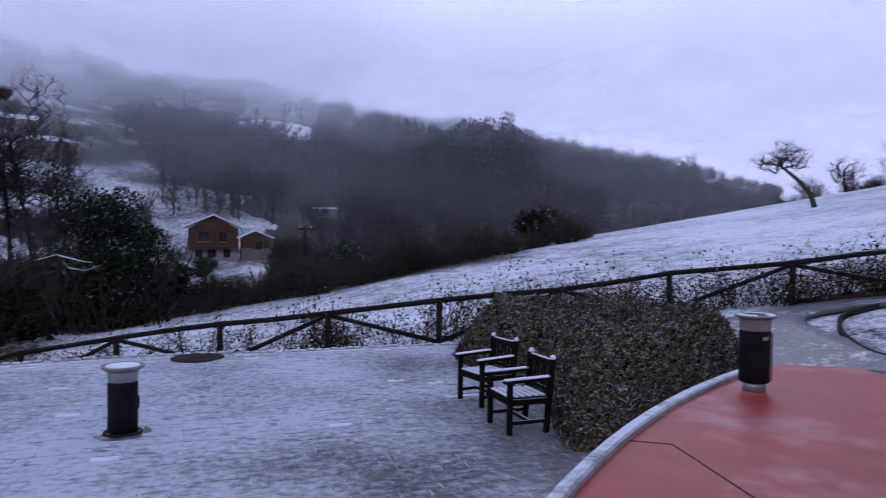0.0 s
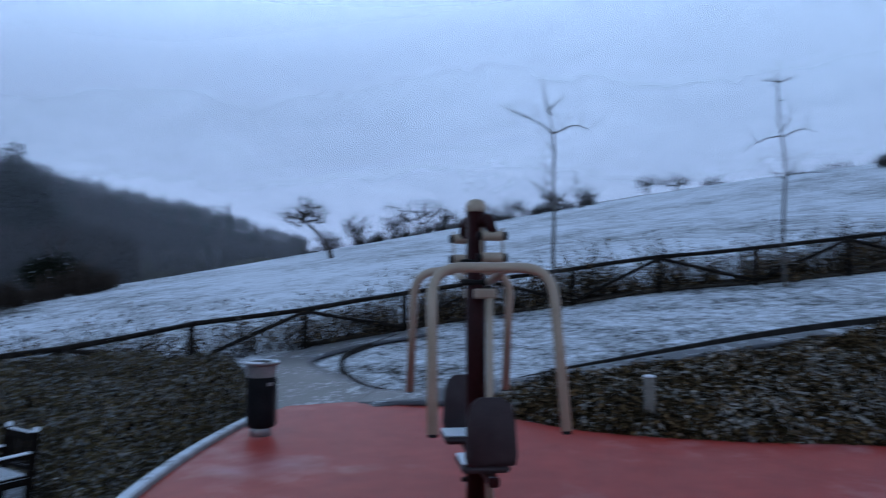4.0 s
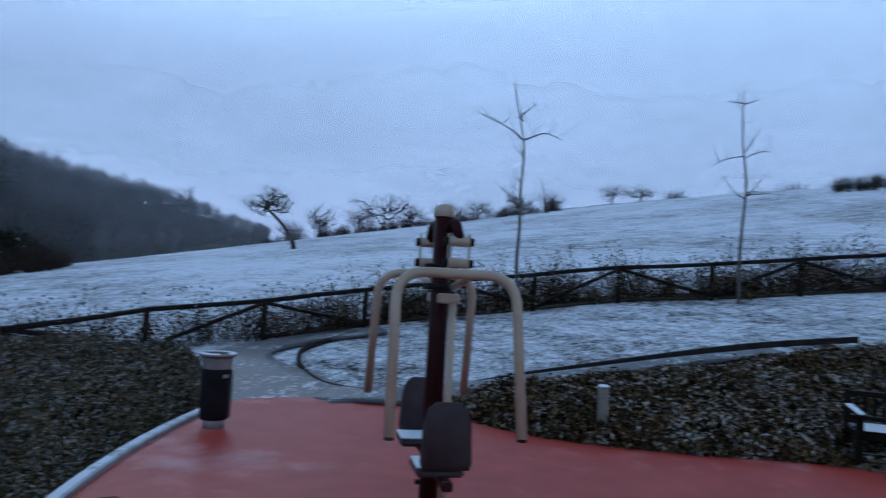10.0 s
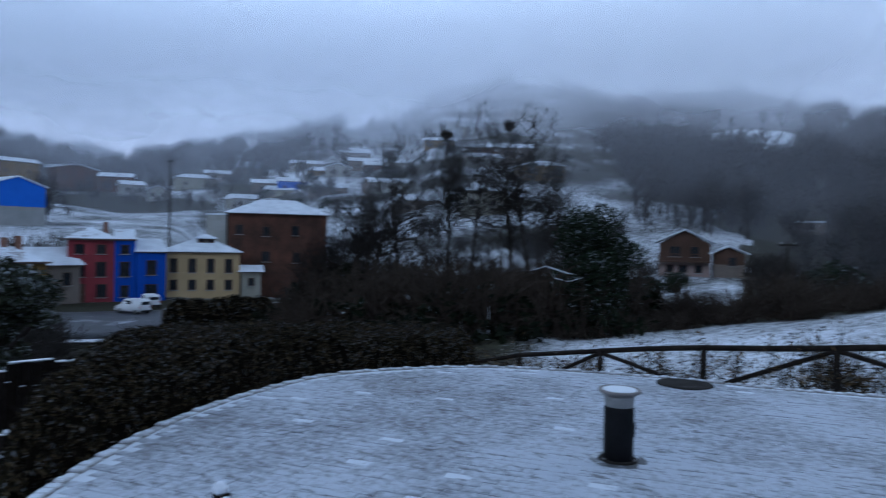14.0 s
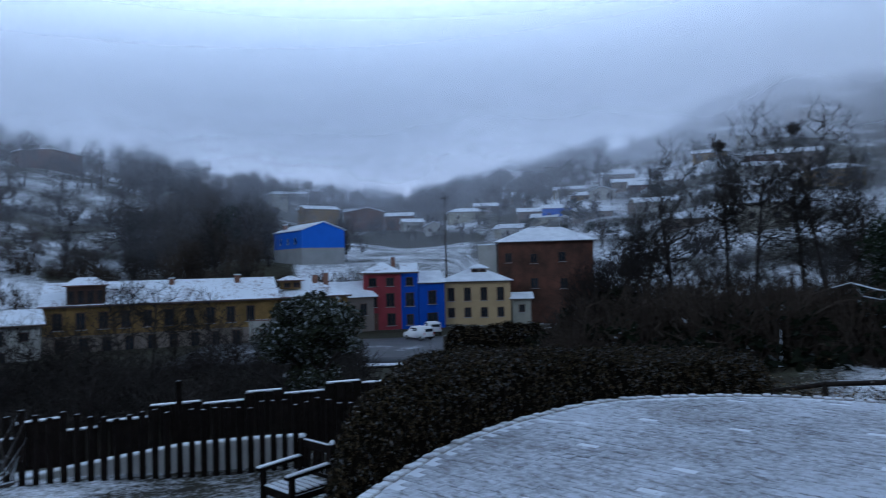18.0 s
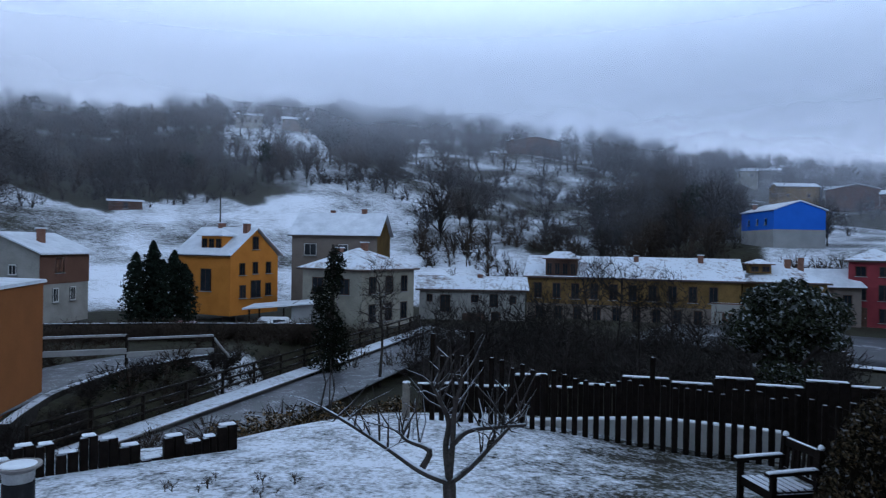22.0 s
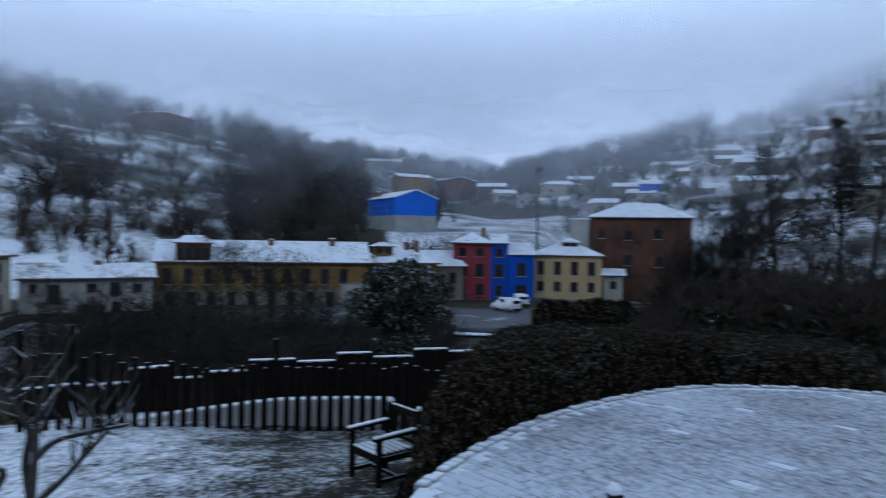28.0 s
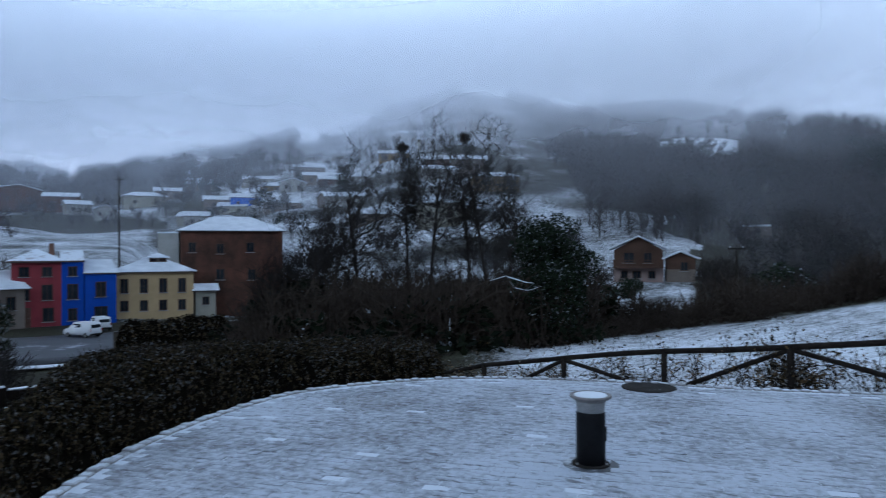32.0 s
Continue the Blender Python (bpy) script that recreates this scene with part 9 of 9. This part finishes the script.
# ---------------------------------------------------------------- paving setts of the plaza
def sett_paving():
    rng = np.random.default_rng(2)
    poly = np.array(plaza_line)
    lw, lh, gap = 0.215, 0.115, 0.0035
    nx, ny = 60, 110
    ii, jj = np.meshgrid(np.arange(-nx, nx), np.arange(-ny, ny), indexing="ij")
    u = (ii + 0.5 * (jj % 2)) * lw
    v = jj * lh
    t0 = radians(18)
    x = (u * math.cos(t0) - v * math.sin(t0)).ravel() - 2.5
    y = (u * math.sin(t0) + v * math.cos(t0)).ravel() + 6.0
    ok = inside(x, y, poly)
    ok &= edge_distance(x, y, poly) > 0.12
    ok &= ~((x > 1.2) & (y > 6.6))
    x, y = x[ok] + rng.normal(0, 0.002, ok.sum()), y[ok] + rng.normal(0, 0.002, ok.sum())
    near = (np.hypot(x - 0.1, y - 5.2) < 1.55) & (x < 0.9)
    c = 0.004

    def shape(dz):
        w, h = lw / 2 - gap / 2, lh / 2 - gap / 2
        top = -0.25 + dz
        return np.array([[-w, -h, top - 0.03], [w, -h, top - 0.03], [w, h, top - 0.03], [-w, h, top - 0.03], [-w, -h, top - c * 0.6], [w, -h, top - c * 0.6], [w, h, top - c * 0.6], [-w, h, top - c * 0.6],
                         [-w + c, -h + c, top], [w - c, -h + c, top], [w - c, h - c, top], [-w + c, h - c, top]])

    quads = np.array([[0, 1, 5, 4], [1, 2, 6, 5], [2, 3, 7, 6], [3, 0, 4, 7], [4, 5, 9, 8], [5, 6, 10, 9], [6, 7, 11, 10], [7, 4, 8, 11], [8, 9, 10, 11]])
    R = np.array([[math.cos(t0), -math.sin(t0)], [math.sin(t0), math.cos(t0)]])
    shared = []
    for dz in (-0.002, 0.0, 0.003):
        q = shape(dz)
        q[:, :2] = q[:, :2] @ R.T
        me = flat_mesh("sett", q, quads)
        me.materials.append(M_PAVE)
        shared.append(me)
    for px, py in list(zip(x[near], y[near]))[:300]:
        ob = new("sett", shared[rng.integers(3)])
        ob.parent = plaza
        ob.location = (px, py, 0)
    fx, fy = x[~near], y[~near]
    base = shape(0.0)
    base[:, :2] = base[:, :2] @ R.T
    V = base[None] + np.stack([fx, fy, rng.normal(0, 0.0022, len(fx))], -1)[:, None]
    F = quads[None] + (np.arange(len(fx)) * 12)[:, None, None]
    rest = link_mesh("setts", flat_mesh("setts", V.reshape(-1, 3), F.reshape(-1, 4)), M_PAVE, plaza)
    tagged(rest, "", "", "", "stuff")


sett_paving()
